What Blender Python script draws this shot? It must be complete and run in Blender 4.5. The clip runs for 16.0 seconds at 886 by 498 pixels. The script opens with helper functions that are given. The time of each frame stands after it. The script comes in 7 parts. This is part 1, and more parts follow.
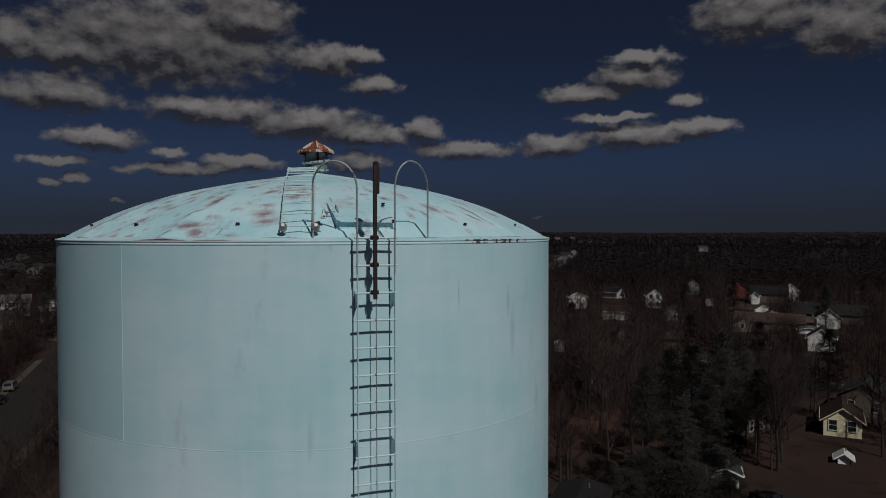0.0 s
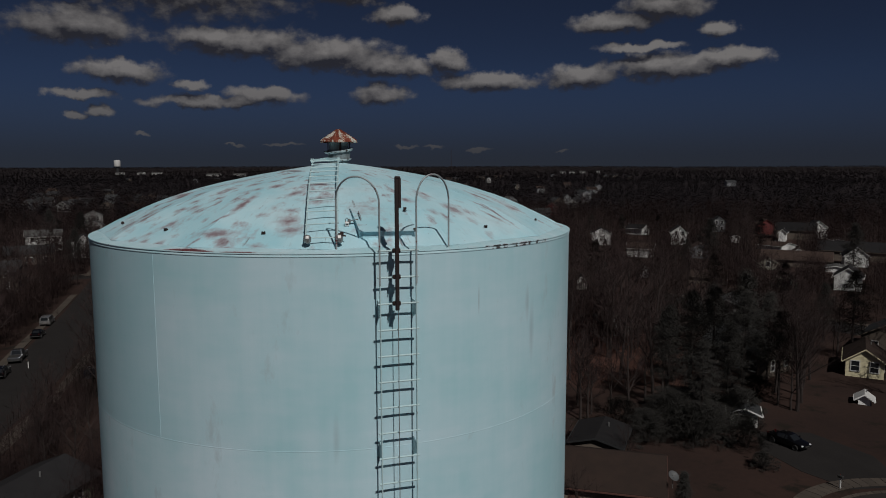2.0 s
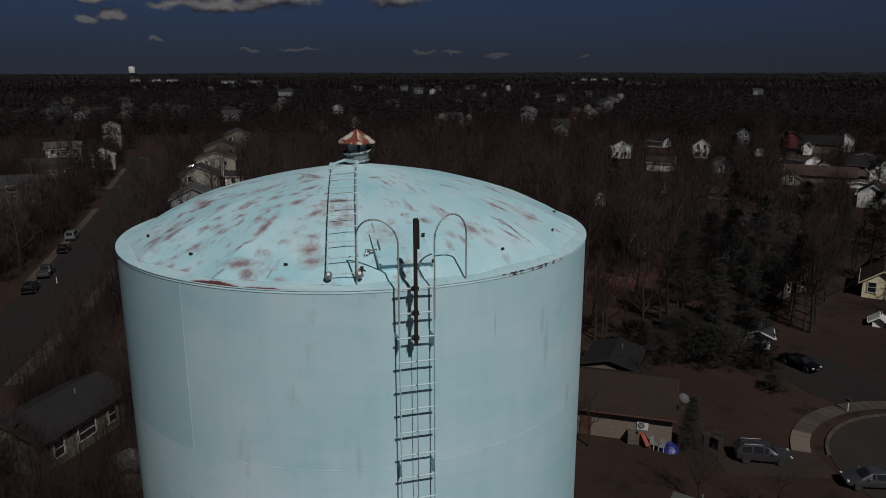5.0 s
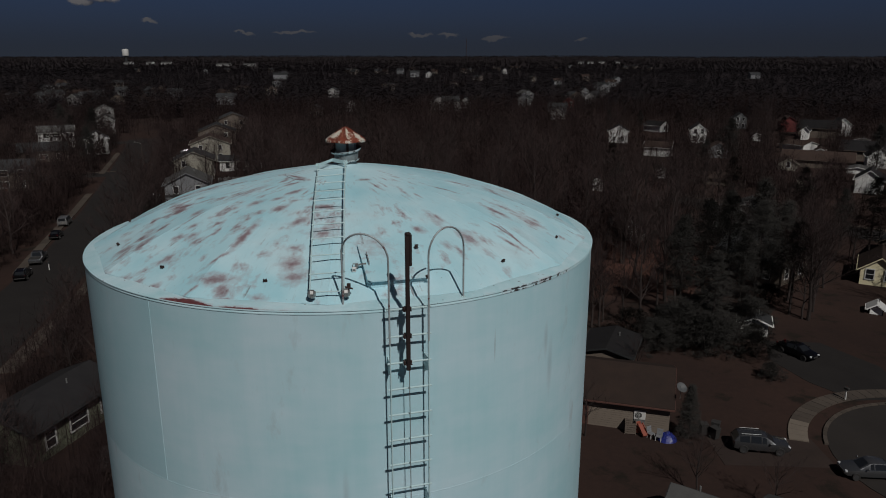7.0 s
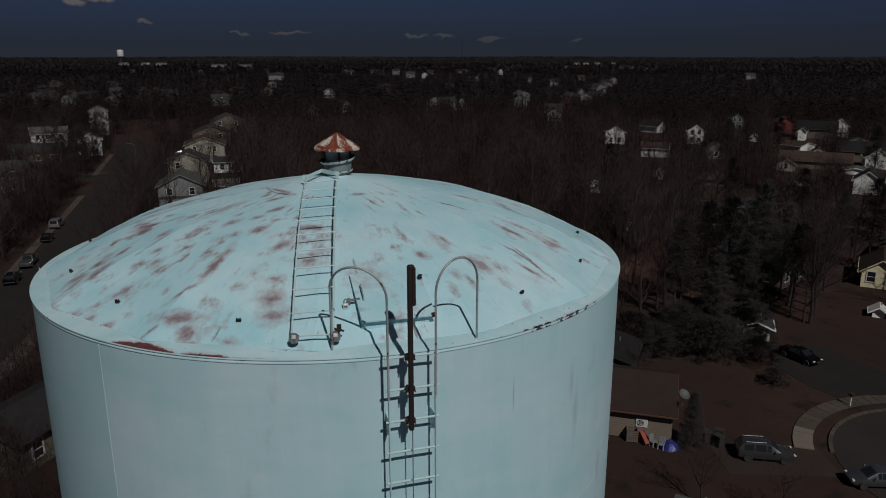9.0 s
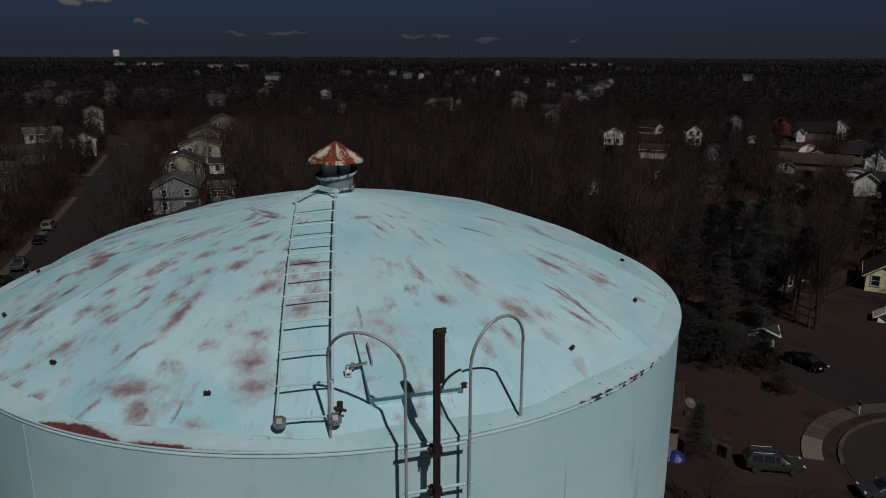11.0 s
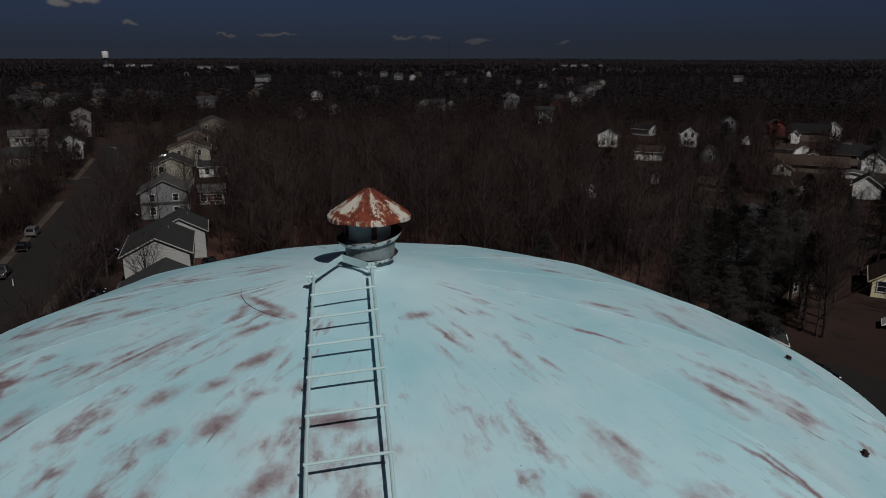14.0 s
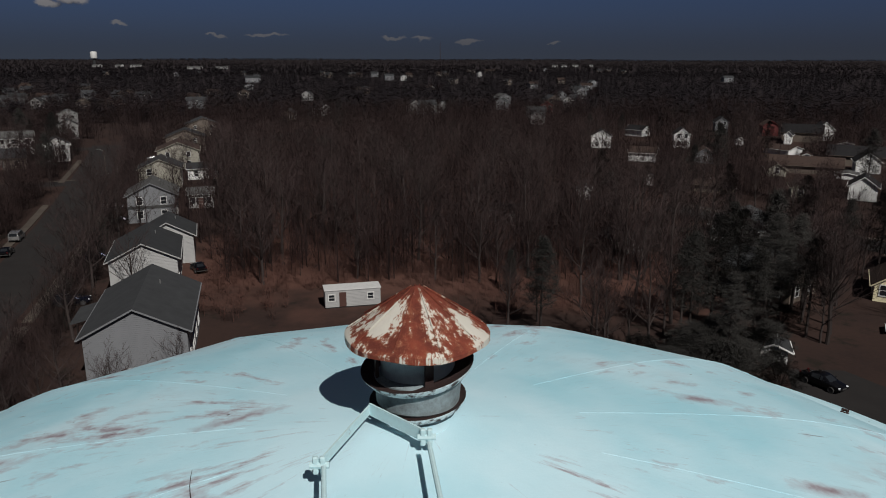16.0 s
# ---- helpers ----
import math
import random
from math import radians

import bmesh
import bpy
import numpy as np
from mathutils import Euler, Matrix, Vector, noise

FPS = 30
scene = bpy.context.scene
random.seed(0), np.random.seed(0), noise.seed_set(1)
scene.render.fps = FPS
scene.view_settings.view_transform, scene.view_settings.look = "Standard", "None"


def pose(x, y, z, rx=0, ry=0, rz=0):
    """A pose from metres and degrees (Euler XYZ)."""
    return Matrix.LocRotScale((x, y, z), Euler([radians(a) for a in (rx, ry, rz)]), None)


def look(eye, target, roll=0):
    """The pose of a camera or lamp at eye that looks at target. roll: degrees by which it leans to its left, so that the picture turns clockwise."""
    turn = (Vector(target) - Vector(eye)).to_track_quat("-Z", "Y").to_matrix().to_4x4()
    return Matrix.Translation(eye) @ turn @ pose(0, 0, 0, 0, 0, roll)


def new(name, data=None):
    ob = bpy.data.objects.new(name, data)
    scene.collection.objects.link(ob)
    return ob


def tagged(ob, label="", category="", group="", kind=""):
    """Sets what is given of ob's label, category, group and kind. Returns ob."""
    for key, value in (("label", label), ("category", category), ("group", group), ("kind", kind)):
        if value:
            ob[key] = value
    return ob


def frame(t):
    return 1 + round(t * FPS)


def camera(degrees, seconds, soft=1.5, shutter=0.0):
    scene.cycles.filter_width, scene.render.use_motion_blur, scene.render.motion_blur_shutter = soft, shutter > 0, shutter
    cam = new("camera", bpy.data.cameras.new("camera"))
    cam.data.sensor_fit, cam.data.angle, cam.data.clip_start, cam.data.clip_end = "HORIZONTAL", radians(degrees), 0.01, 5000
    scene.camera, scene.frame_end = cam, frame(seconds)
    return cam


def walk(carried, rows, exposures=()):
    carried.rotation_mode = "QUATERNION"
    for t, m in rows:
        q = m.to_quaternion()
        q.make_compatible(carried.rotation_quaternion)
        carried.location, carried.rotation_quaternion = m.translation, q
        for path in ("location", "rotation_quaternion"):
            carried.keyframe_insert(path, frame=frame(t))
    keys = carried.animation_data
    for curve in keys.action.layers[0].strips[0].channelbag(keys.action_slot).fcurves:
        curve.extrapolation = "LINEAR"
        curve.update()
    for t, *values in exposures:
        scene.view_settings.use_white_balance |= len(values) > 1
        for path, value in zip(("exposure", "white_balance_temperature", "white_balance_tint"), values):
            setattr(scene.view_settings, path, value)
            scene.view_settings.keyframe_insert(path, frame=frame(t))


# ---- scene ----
PATH = [
    (0, (1.487, -11.832, 28.211), (1.578, -9.835, 28.162), -0.1),
    (0.5, (1.502, -11.845, 28.372), (1.584, -9.848, 28.278), -0.1),
    (1, (1.515, -11.885, 28.537), (1.582, -9.892, 28.394), -0.1),
    (1.5, (1.506, -11.922, 28.797), (1.557, -9.931, 28.612), -0.1),
    (2, (1.519, -11.946, 29.104), (1.545, -9.959, 28.875), -0.1),
    (2.5, (1.513, -11.964, 29.422), (1.505, -9.983, 29.149), -0.1),
    (3, (1.491, -11.997, 29.715), (1.47, -10.022, 29.399), -0.1),
    (3.5, (1.501, -11.991, 29.961), (1.48, -10.023, 29.606), -0.1),
    (4, (1.507, -11.974, 30.208), (1.485, -10.014, 29.811), -0.1),
    (4.5, (1.516, -11.952, 30.464), (1.493, -10.001, 30.024), -0.1),
    (7, (1.522, -10.999, 30.735), (1.51, -9.066, 30.22), 0.0),
    (7.5, (1.494, -10.721, 30.729), (1.486, -8.788, 30.214), 0.0),
    (8, (1.462, -10.405, 30.708), (1.456, -8.472, 30.194), 0.0),
    (8.5, (1.428, -10.026, 30.688), (1.424, -8.093, 30.175), 0.0),
    (9, (1.39, -9.61, 30.672), (1.389, -7.677, 30.159), 0.0),
    (9.2, (1.375, -9.452, 30.675), (1.373, -7.519, 30.161), 0.1),
    (11.5, (1.024, -7.507, 30.56), (1.036, -5.573, 30.05), 0.1),
    (12, (0.911, -7.065, 30.53), (0.927, -5.131, 30.021), 0.1),
    (12.5, (0.8, -6.607, 30.507), (0.819, -4.673, 29.998), 0.1),
    (13, (0.672, -6.097, 30.51), (0.694, -4.163, 30.0), 0.1),
    (13.5, (0.555, -5.612, 30.552), (0.582, -3.678, 30.043), 0.1),
    (14, (0.432, -5.086, 30.588), (0.464, -3.152, 30.08), 0.1),
    (14.5, (0.317, -4.566, 30.603), (0.354, -2.632, 30.095), 0.1),
    (15, (0.196, -3.959, 30.604), (0.24, -2.025, 30.095), 0.2),
    (15.5, (0.099, -3.381, 30.588), (0.148, -1.447, 30.081), 0.1),
    (16, (0.008, -2.748, 30.579), (0.064, -0.814, 30.072), 0.1),
]
EXPOSURES = [(0.0, -1.20), (2.5, -1.12), (4.5, -1.12), (7.0, -1.19), (12.5, -1.33), (13.5, -1.26), (14.5, -1.04), (15.0, -0.85), (15.5, -0.70), (16.0, -0.42)]
SKY_AIR = 0.35
cam = camera(62.3, 16.0, soft=1.0)
walk(cam, [(row[0], look(*row[1:])) for row in PATH], exposures=EXPOSURES)

# ---- world, sun ----
SUN_TURN, SUN_UP = 23.5, 45.0  # degrees to the right of -y, degrees above the horizon
to_sun = Vector((math.sin(radians(SUN_TURN)) * math.cos(radians(SUN_UP)), -math.cos(radians(SUN_TURN)) * math.cos(radians(SUN_UP)), math.sin(radians(SUN_UP))))
sun = new("sun", bpy.data.lights.new("sun", "SUN"))
sun.data.energy, sun.data.angle, sun.data.color = 5.0, radians(0.53), (1.0, 0.965, 0.92)
sun.matrix_world = look(to_sun * 60, (0, 0, 0))

# clouds: heading (right of +y), height, half width, half height, all in degrees
CLOUDS_HIGH = [
    (-18.1, 13.4, 8.4, 2.74), (-12.5, 15.7, 3.4, 1.86), (-24.3, 12.5, 3.1, 1.41), (-27.9, 12.8, 1.9, 1.33), (-25.1, 9.5, 3.9, 1.19), (-6.5, 12.9, 2.9, 1.06), (-3.9, 13.3, 1.7, 0.62),
    (-2.8, 11.1, 1.8, 0.66), (-14.2, 8.9, 4.6, 1.06), (-16.2, 9.2, 2.9, 0.71), (-7.8, 8.2, 4.6, 1.15), (-3.3, 7.4, 3.4, 0.8), (1.3, 7.7, 1.5, 0.88), (-22.5, 6.5, 2.8, 0.75),
    (-18.0, 5.7, 1.1, 0.4), (-25.1, 4.9, 2.0, 0.35), (-25.6, 3.5, 0.8, 0.31), (-24.0, 3.7, 1.0, 0.4), (-16.6, 4.6, 4.2, 0.44), (-12.6, 5.2, 2.6, 0.57),
]
CLOUDS_LOW = [
    (-3.9, 5.3, 2.0, 0.71), (4.2, 6.3, 3.6, 0.66), (11.4, 6.5, 2.6, 0.8), (17.1, 7.1, 4.2, 0.88), (21.5, 7.5, 2.6, 0.62), (17.9, 12.8, 2.4, 0.57), (17.1, 11.4, 2.8, 0.97),
    (13.7, 10.4, 2.9, 0.71), (20.9, 9.5, 1.2, 0.53), (15.4, 8.5, 2.6, 0.35), (25.7, 15.0, 4.2, 1.59), (31.4, 13.7, 3.4, 1.86), (-14.9, 1.5, 0.8, 0.2), (-11.4, 1.5, 1.8, 0.22),
    (-2.2, 1.3, 1.2, 0.2), (0.1, 1.3, 1.0, 0.27), (3.5, 1.1, 1.4, 0.22), (9.9, 1.0, 0.8, 0.15), (-21.3, 2.2, 0.6, 0.22),
]


def wire(tree, node_type, *inputs):
    """A node whose first inputs are set to the given values or linked to the given sockets."""
    n = tree.nodes.new(node_type)
    for k, value in enumerate(inputs):
        if value is None:
            continue
        if isinstance(value, bpy.types.NodeSocket):
            tree.links.new(value, n.inputs[k])
        else:
            n.inputs[k].default_value = value
    return n


def calc(tree, op, a, b=0.0, clamp=False):
    n = wire(tree, "ShaderNodeMath", a, b)
    n.operation, n.use_clamp = op, clamp
    return n.outputs[0]


def vec(tree, op, *inputs):
    n = wire(tree, "ShaderNodeVectorMath", *inputs)
    n.operation = op
    return n.outputs["Value" if op == "LENGTH" else "Vector"]


def blend(tree, factor, a, b):
    n = tree.nodes.new("ShaderNodeMix")
    n.data_type = "RGBA"
    for socket, value in ((n.inputs[0], factor), (n.inputs[6], a), (n.inputs[7], b)):
        if isinstance(value, bpy.types.NodeSocket):
            tree.links.new(value, socket)
        else:
            socket.default_value = value
    return n.outputs[2]


def ramp(tree, value, a, b, lo=0.0, hi=1.0, smooth=False):
    n = wire(tree, "ShaderNodeMapRange", value, a, b, lo, hi)
    n.interpolation_type = "SMOOTHSTEP" if smooth else "LINEAR"
    return n.outputs[0]


def build_sky():
    w = bpy.data.worlds.new("sky")
    scene.world = w
    w.use_nodes = True
    t = w.node_tree
    density = bpy.data.node_groups.new("cloud_density", "ShaderNodeTree")
    density.interface.new_socket("place", in_out="INPUT", socket_type="NodeSocketVector")
    density.interface.new_socket("density", in_out="OUTPUT", socket_type="NodeSocketFloat")
    gi, go = density.nodes.new("NodeGroupInput"), density.nodes.new("NodeGroupOutput")
    place = gi.outputs[0]
    big = wire(density, "ShaderNodeTexNoise", place, None, 0.8, 4.0, 0.55)
    shift = vec(density, "SUBTRACT", big.outputs["Color"], (0.5, 0.5, 0.5))
    moved = vec(density, "MULTIPLY_ADD", shift, (2.0, 1.3, 0.0), place)
    near = None
    for u, v, a, b in CLOUDS_HIGH + CLOUDS_LOW:
        a, b = (a, b) if v > 3 else (0.7 * a, 0.55 * b)
        q = vec(density, "MULTIPLY_ADD", moved, (0.93 / a, 0.93 / b, 0), (-0.93 * u / a, -0.93 * v / b, 0))
        d = vec(density, "LENGTH", q)
        near = d if near is None else calc(density, "MINIMUM", near, d)
    fine = wire(density, "ShaderNodeTexNoise", vec(density, "MULTIPLY", place, (0.62, 1.0, 1)), None, 0.95, 7.0, 0.58)
    puff = calc(density, "MULTIPLY", calc(density, "SUBTRACT", fine.outputs[0], 0.5), 1.7)
    own = calc(density, "ADD", calc(density, "MULTIPLY", calc(density, "SUBTRACT", 1.05, near), 1.35), puff)
    # the same broken cloud goes on over the rest of the sky
    sep = wire(density, "ShaderNodeSeparateXYZ", place)
    side = calc(density, "SUBTRACT", calc(density, "ABSOLUTE", sep.outputs[0]), 42.0)
    side = calc(density, "MULTIPLY", side, 0.1, True)
    wide = wire(density, "ShaderNodeTexNoise", vec(density, "MULTIPLY", place, (0.05, 0.14, 1)), None, 1.0, 5.0, 0.6)
    other = calc(density, "SUBTRACT", calc(density, "MULTIPLY", calc(density, "SUBTRACT", wide.outputs[0], 0.52), 6.0), calc(density, "SUBTRACT", 3.0, calc(density, "MULTIPLY", side, 3.0)))
    density.links.new(calc(density, "MAXIMUM", own, other), go.inputs[0])

    way = wire(t, "ShaderNodeSeparateXYZ", wire(t, "ShaderNodeTexCoord").outputs["Generated"])
    az = calc(t, "MULTIPLY", calc(t, "ARCTAN2", way.outputs[0], way.outputs[1]), 57.2958)
    el = calc(t, "MULTIPLY", calc(t, "ARCSINE", way.outputs[2]), 57.2958)
    here = wire(t, "ShaderNodeCombineXYZ", az, el).outputs[0]
    above = wire(t, "ShaderNodeCombineXYZ", calc(t, "ADD", az, 0.25), calc(t, "ADD", el, 0.75)).outputs[0]
    d1 = t.nodes.new("ShaderNodeGroup")
    d1.node_tree = density
    t.links.new(here, d1.inputs[0])
    d2 = t.nodes.new("ShaderNodeGroup")
    d2.node_tree = density
    t.links.new(above, d2.inputs[0])
    mask = ramp(t, d1.outputs[0], -0.30, 0.55, 0.0, 0.84, smooth=True)
    mask = calc(t, "MULTIPLY", mask, ramp(t, el, 1.0, 4.0, 0.55, 1.0))
    lit = calc(t, "ADD", calc(t, "MULTIPLY", calc(t, "SUBTRACT", d1.outputs[0], d2.outputs[0]), 0.62), 0.27, True)
    lit = calc(t, "MULTIPLY", lit, ramp(t, el, 0.5, 7.0, 0.25, 1.0))
    cloud = blend(t, lit, (0.85, 0.8, 0.9, 1), (7.8, 7.35, 7.1, 1))
    sky = t.nodes.new("ShaderNodeTexSky")
    sky.sky_type, sky.sun_disc = "NISHITA", False
    sky.sun_elevation, sky.sun_rotation = radians(SUN_UP), radians(180 - SUN_TURN)
    sky.altitude, sky.air_density, sky.dust_density, sky.ozone_density = 3000, SKY_AIR, 0.3, 5.0
    # a thin veil of high haze, and a grey bank of far cloud lies along the horizon
    low = ramp(t, el, 0.0, 7.0, 0.85, 0.0, smooth=True)
    veil = blend(t, 0.42, sky.outputs[0], (0.33, 0.30, 0.51, 1))
    bank = blend(t, low, veil, (0.58, 0.56, 0.72, 1))
    full = blend(t, mask, bank, cloud)
    t.links.new(full, t.nodes["Background"].inputs[0])
    t.nodes["Background"].inputs[1].default_value = 0.05


build_sky()


# ---- materials ----
def stuff_mat(name, col, alt, rough=0.7, metal=0.0, scale=2.0, fine=30.0, bump=0.15, vary=0.0, stretch=(1, 1, 1), spots=None, spec=0.4):
    """A surface of two colours mixed at a large and a fine scale, with fine relief. spots: a third colour and its share; vary: by object."""
    m = bpy.data.materials.new(name)
    m.use_nodes = True
    t = m.node_tree
    b = t.nodes["Principled BSDF"]
    co = wire(t, "ShaderNodeMapping", wire(t, "ShaderNodeTexCoord").outputs["Object"], None, None, stretch).outputs[0]
    n1 = wire(t, "ShaderNodeTexNoise", co, None, scale, 4.0, 0.6).outputs[0]
    n2 = wire(t, "ShaderNodeTexNoise", co, None, fine, 3.0, 0.6).outputs[0]
    k = calc(t, "ADD", calc(t, "MULTIPLY", n1, 1.6), calc(t, "MULTIPLY", n2, 0.8))
    k = calc(t, "SUBTRACT", k, 0.7, True)
    c = blend(t, k, (*col, 1), (*alt, 1))
    if spots:
        s = wire(t, "ShaderNodeMapRange", wire(t, "ShaderNodeTexNoise", co, None, scale * 2.7, 6.0, 0.7).outputs[0], 0.62 - spots[3], 0.66 - spots[3] + 0.05).outputs[0]
        c = blend(t, s, c, (*spots[:3], 1))
    if vary:
        r = wire(t, "ShaderNodeObjectInfo").outputs["Random"]
        v = wire(t, "ShaderNodeMapRange", r, 0.0, 1.0, 1 - vary, 1 + vary).outputs[0]
        c = wire(t, "ShaderNodeHueSaturation", 0.5, 1.0, v, 1.0, c).outputs[0]
    t.links.new(c, b.inputs["Base Color"])
    b.inputs["Roughness"].default_value, b.inputs["Metallic"].default_value = rough, metal
    b.inputs["Specular IOR Level"].default_value = spec
    if bump:
        h = wire(t, "ShaderNodeBump", bump, 0.01, 1.0, n2)
        t.links.new(n2, h.inputs["Height"])
        t.links.new(h.outputs[0], b.inputs["Normal"])
    return m


def glass_mat(name, col):
    m = bpy.data.materials.new(name)
    m.use_nodes = True
    b = m.node_tree.nodes["Principled BSDF"]
    b.inputs["Base Color"].default_value = (*col, 1)
    b.inputs["Roughness"].default_value, b.inputs["Specular IOR Level"].default_value = 0.06, 0.6
    return m


# worn spots of the dome: x, y, turn in degrees, half length, half width, strength
WEAR_FRONT = [
    (-1.07, -3.13, 174, 0.25, 0.055, 1.0), (-0.97, -3.27, 74, 0.12, 0.07, 0.8), (-0.91, -3.44, 173, 0.12, 0.03, 1.0), (-1.31, -3.25, 45, 0.12, 0.02, 0.8), (-1.88, -2.52, 36, 0.13, 0.05, 0.7), (-1.87, -2.99, 3, 0.09, 0.05, 0.7), (-0.25, -2.97, 4, 0.12, 0.09, 0.8),
    (-0.16, -3.19, 4, 0.15, 0.07, 0.8), (-0.26, -2.7, 4, 0.1, 0.05, 0.6), (-0.52, -3.44, 178, 0.08, 0.04, 0.7), (-0.93, -2.41, 72, 0.3, 0.055, 1.0), (-1.13, -2.79, 42, 0.18, 0.018, 0.8), (-0.05, -1.77, 176, 0.19, 0.055, 1.0), (0.02, -2.43, 172, 0.17, 0.08, 0.7),
    (0.05, -2.32, 5, 0.15, 0.03, 0.6), (-0.31, -2.13, 40, 0.11, 0.05, 1.0),
]
WEAR_CROWN = [
    (-0.63, -1.76, 51, 0.12, 0.06, 1.0), (-0.99, -1.48, 39, 0.12, 0.05, 0.8), (-0.72, -1.41, 21, 0.1, 0.035, 0.8), (-1.17, -0.97, 51, 0.3, 0.08, 0.55), (-1.3, -0.99, 41, 0.29, 0.015, 1.0), (-1.8, -1.65, 51, 0.19, 0.012, 1.0), (-1.79, -1.47, 51, 0.1, 0.05, 0.8),
    (-1.72, -1.88, 37, 0.08, 0.05, 0.7), (-1.38, -1.97, 42, 0.11, 0.02, 0.7), (-0.89, -1.82, 57, 0.07, 0.04, 0.7), (-1.26, -1.57, 43, 0.06, 0.04, 0.6), (-0.47, -1.54, 25, 0.06, 0.03, 0.8), (-0.53, -1.21, 42, 0.14, 0.05, 1.0), (-0.66, -0.86, 27, 0.14, 0.035, 0.9),
    (-0.66, -0.5, 135, 0.33, 0.03, 0.9), (-2.24, -0.94, 164, 0.19, 0.04, 0.8),
]
WEAR_FAR = [
    (1.49, -0.69, 164, 0.2, 0.015, 0.9), (2.27, -0.19, 146, 0.23, 0.05, 0.6), (2.23, -1.12, 151, 0.23, 0.045, 0.9), (1.43, -1.91, 106, 0.1, 0.05, 0.5), (1.17, -2.17, 147, 0.09, 0.05, 1.0), (1.8, -2.1, 141, 0.14, 0.09, 0.8), (1.3, -1.72, 132, 0.13, 0.035, 0.6),
    (2.25, -1.71, 149, 0.26, 0.012, 1.0), (2.35, -1.96, 153, 0.17, 0.025, 0.9), (2.75, -1.0, 174, 0.16, 0.04, 0.7), (1.55, -2.41, 146, 0.09, 0.04, 0.6), (0.53, -0.95, 128, 0.14, 0.012, 0.8), (0.95, -1.1, 118, 0.12, 0.025, 0.7), (0.36, -0.73, 26, 0.08, 0.03, 0.7),
    (-0.8, 0.23, 15, 0.16, 0.03, 0.7), (-0.78, -0.6, 89, 0.17, 0.05, 0.7),
]
WEAR_SIDE = [
    (-0.57, -0.66, 151, 0.16, 0.035, 1.0), (0.34, -0.74, 23, 0.07, 0.03, 0.8), (1.43, 0.63, 8, 0.16, 0.04, 0.7), (1.68, -0.14, 7, 0.14, 0.03, 0.7), (2.2, -0.03, 127, 0.16, 0.05, 0.8), (-2.02, 0.26, 165, 0.23, 0.025, 0.9), (1.4, -1.75, 138, 0.15, 0.03, 0.6),
    (1.69, -2.47, 123, 0.12, 0.03, 0.6), (2.39, -1.78, 136, 0.35, 0.012, 0.9), (2.34, -0.83, 167, 0.33, 0.04, 0.6), (0.69, -2.65, 161, 0.17, 0.15, 0.35), (-1.82, -2.51, 81, 0.09, 0.05, 0.8), (-1.12, -3.13, 175, 0.2, 0.07, 0.9), (-1.63, -2.13, 134, 0.08, 0.06, 0.6),
]


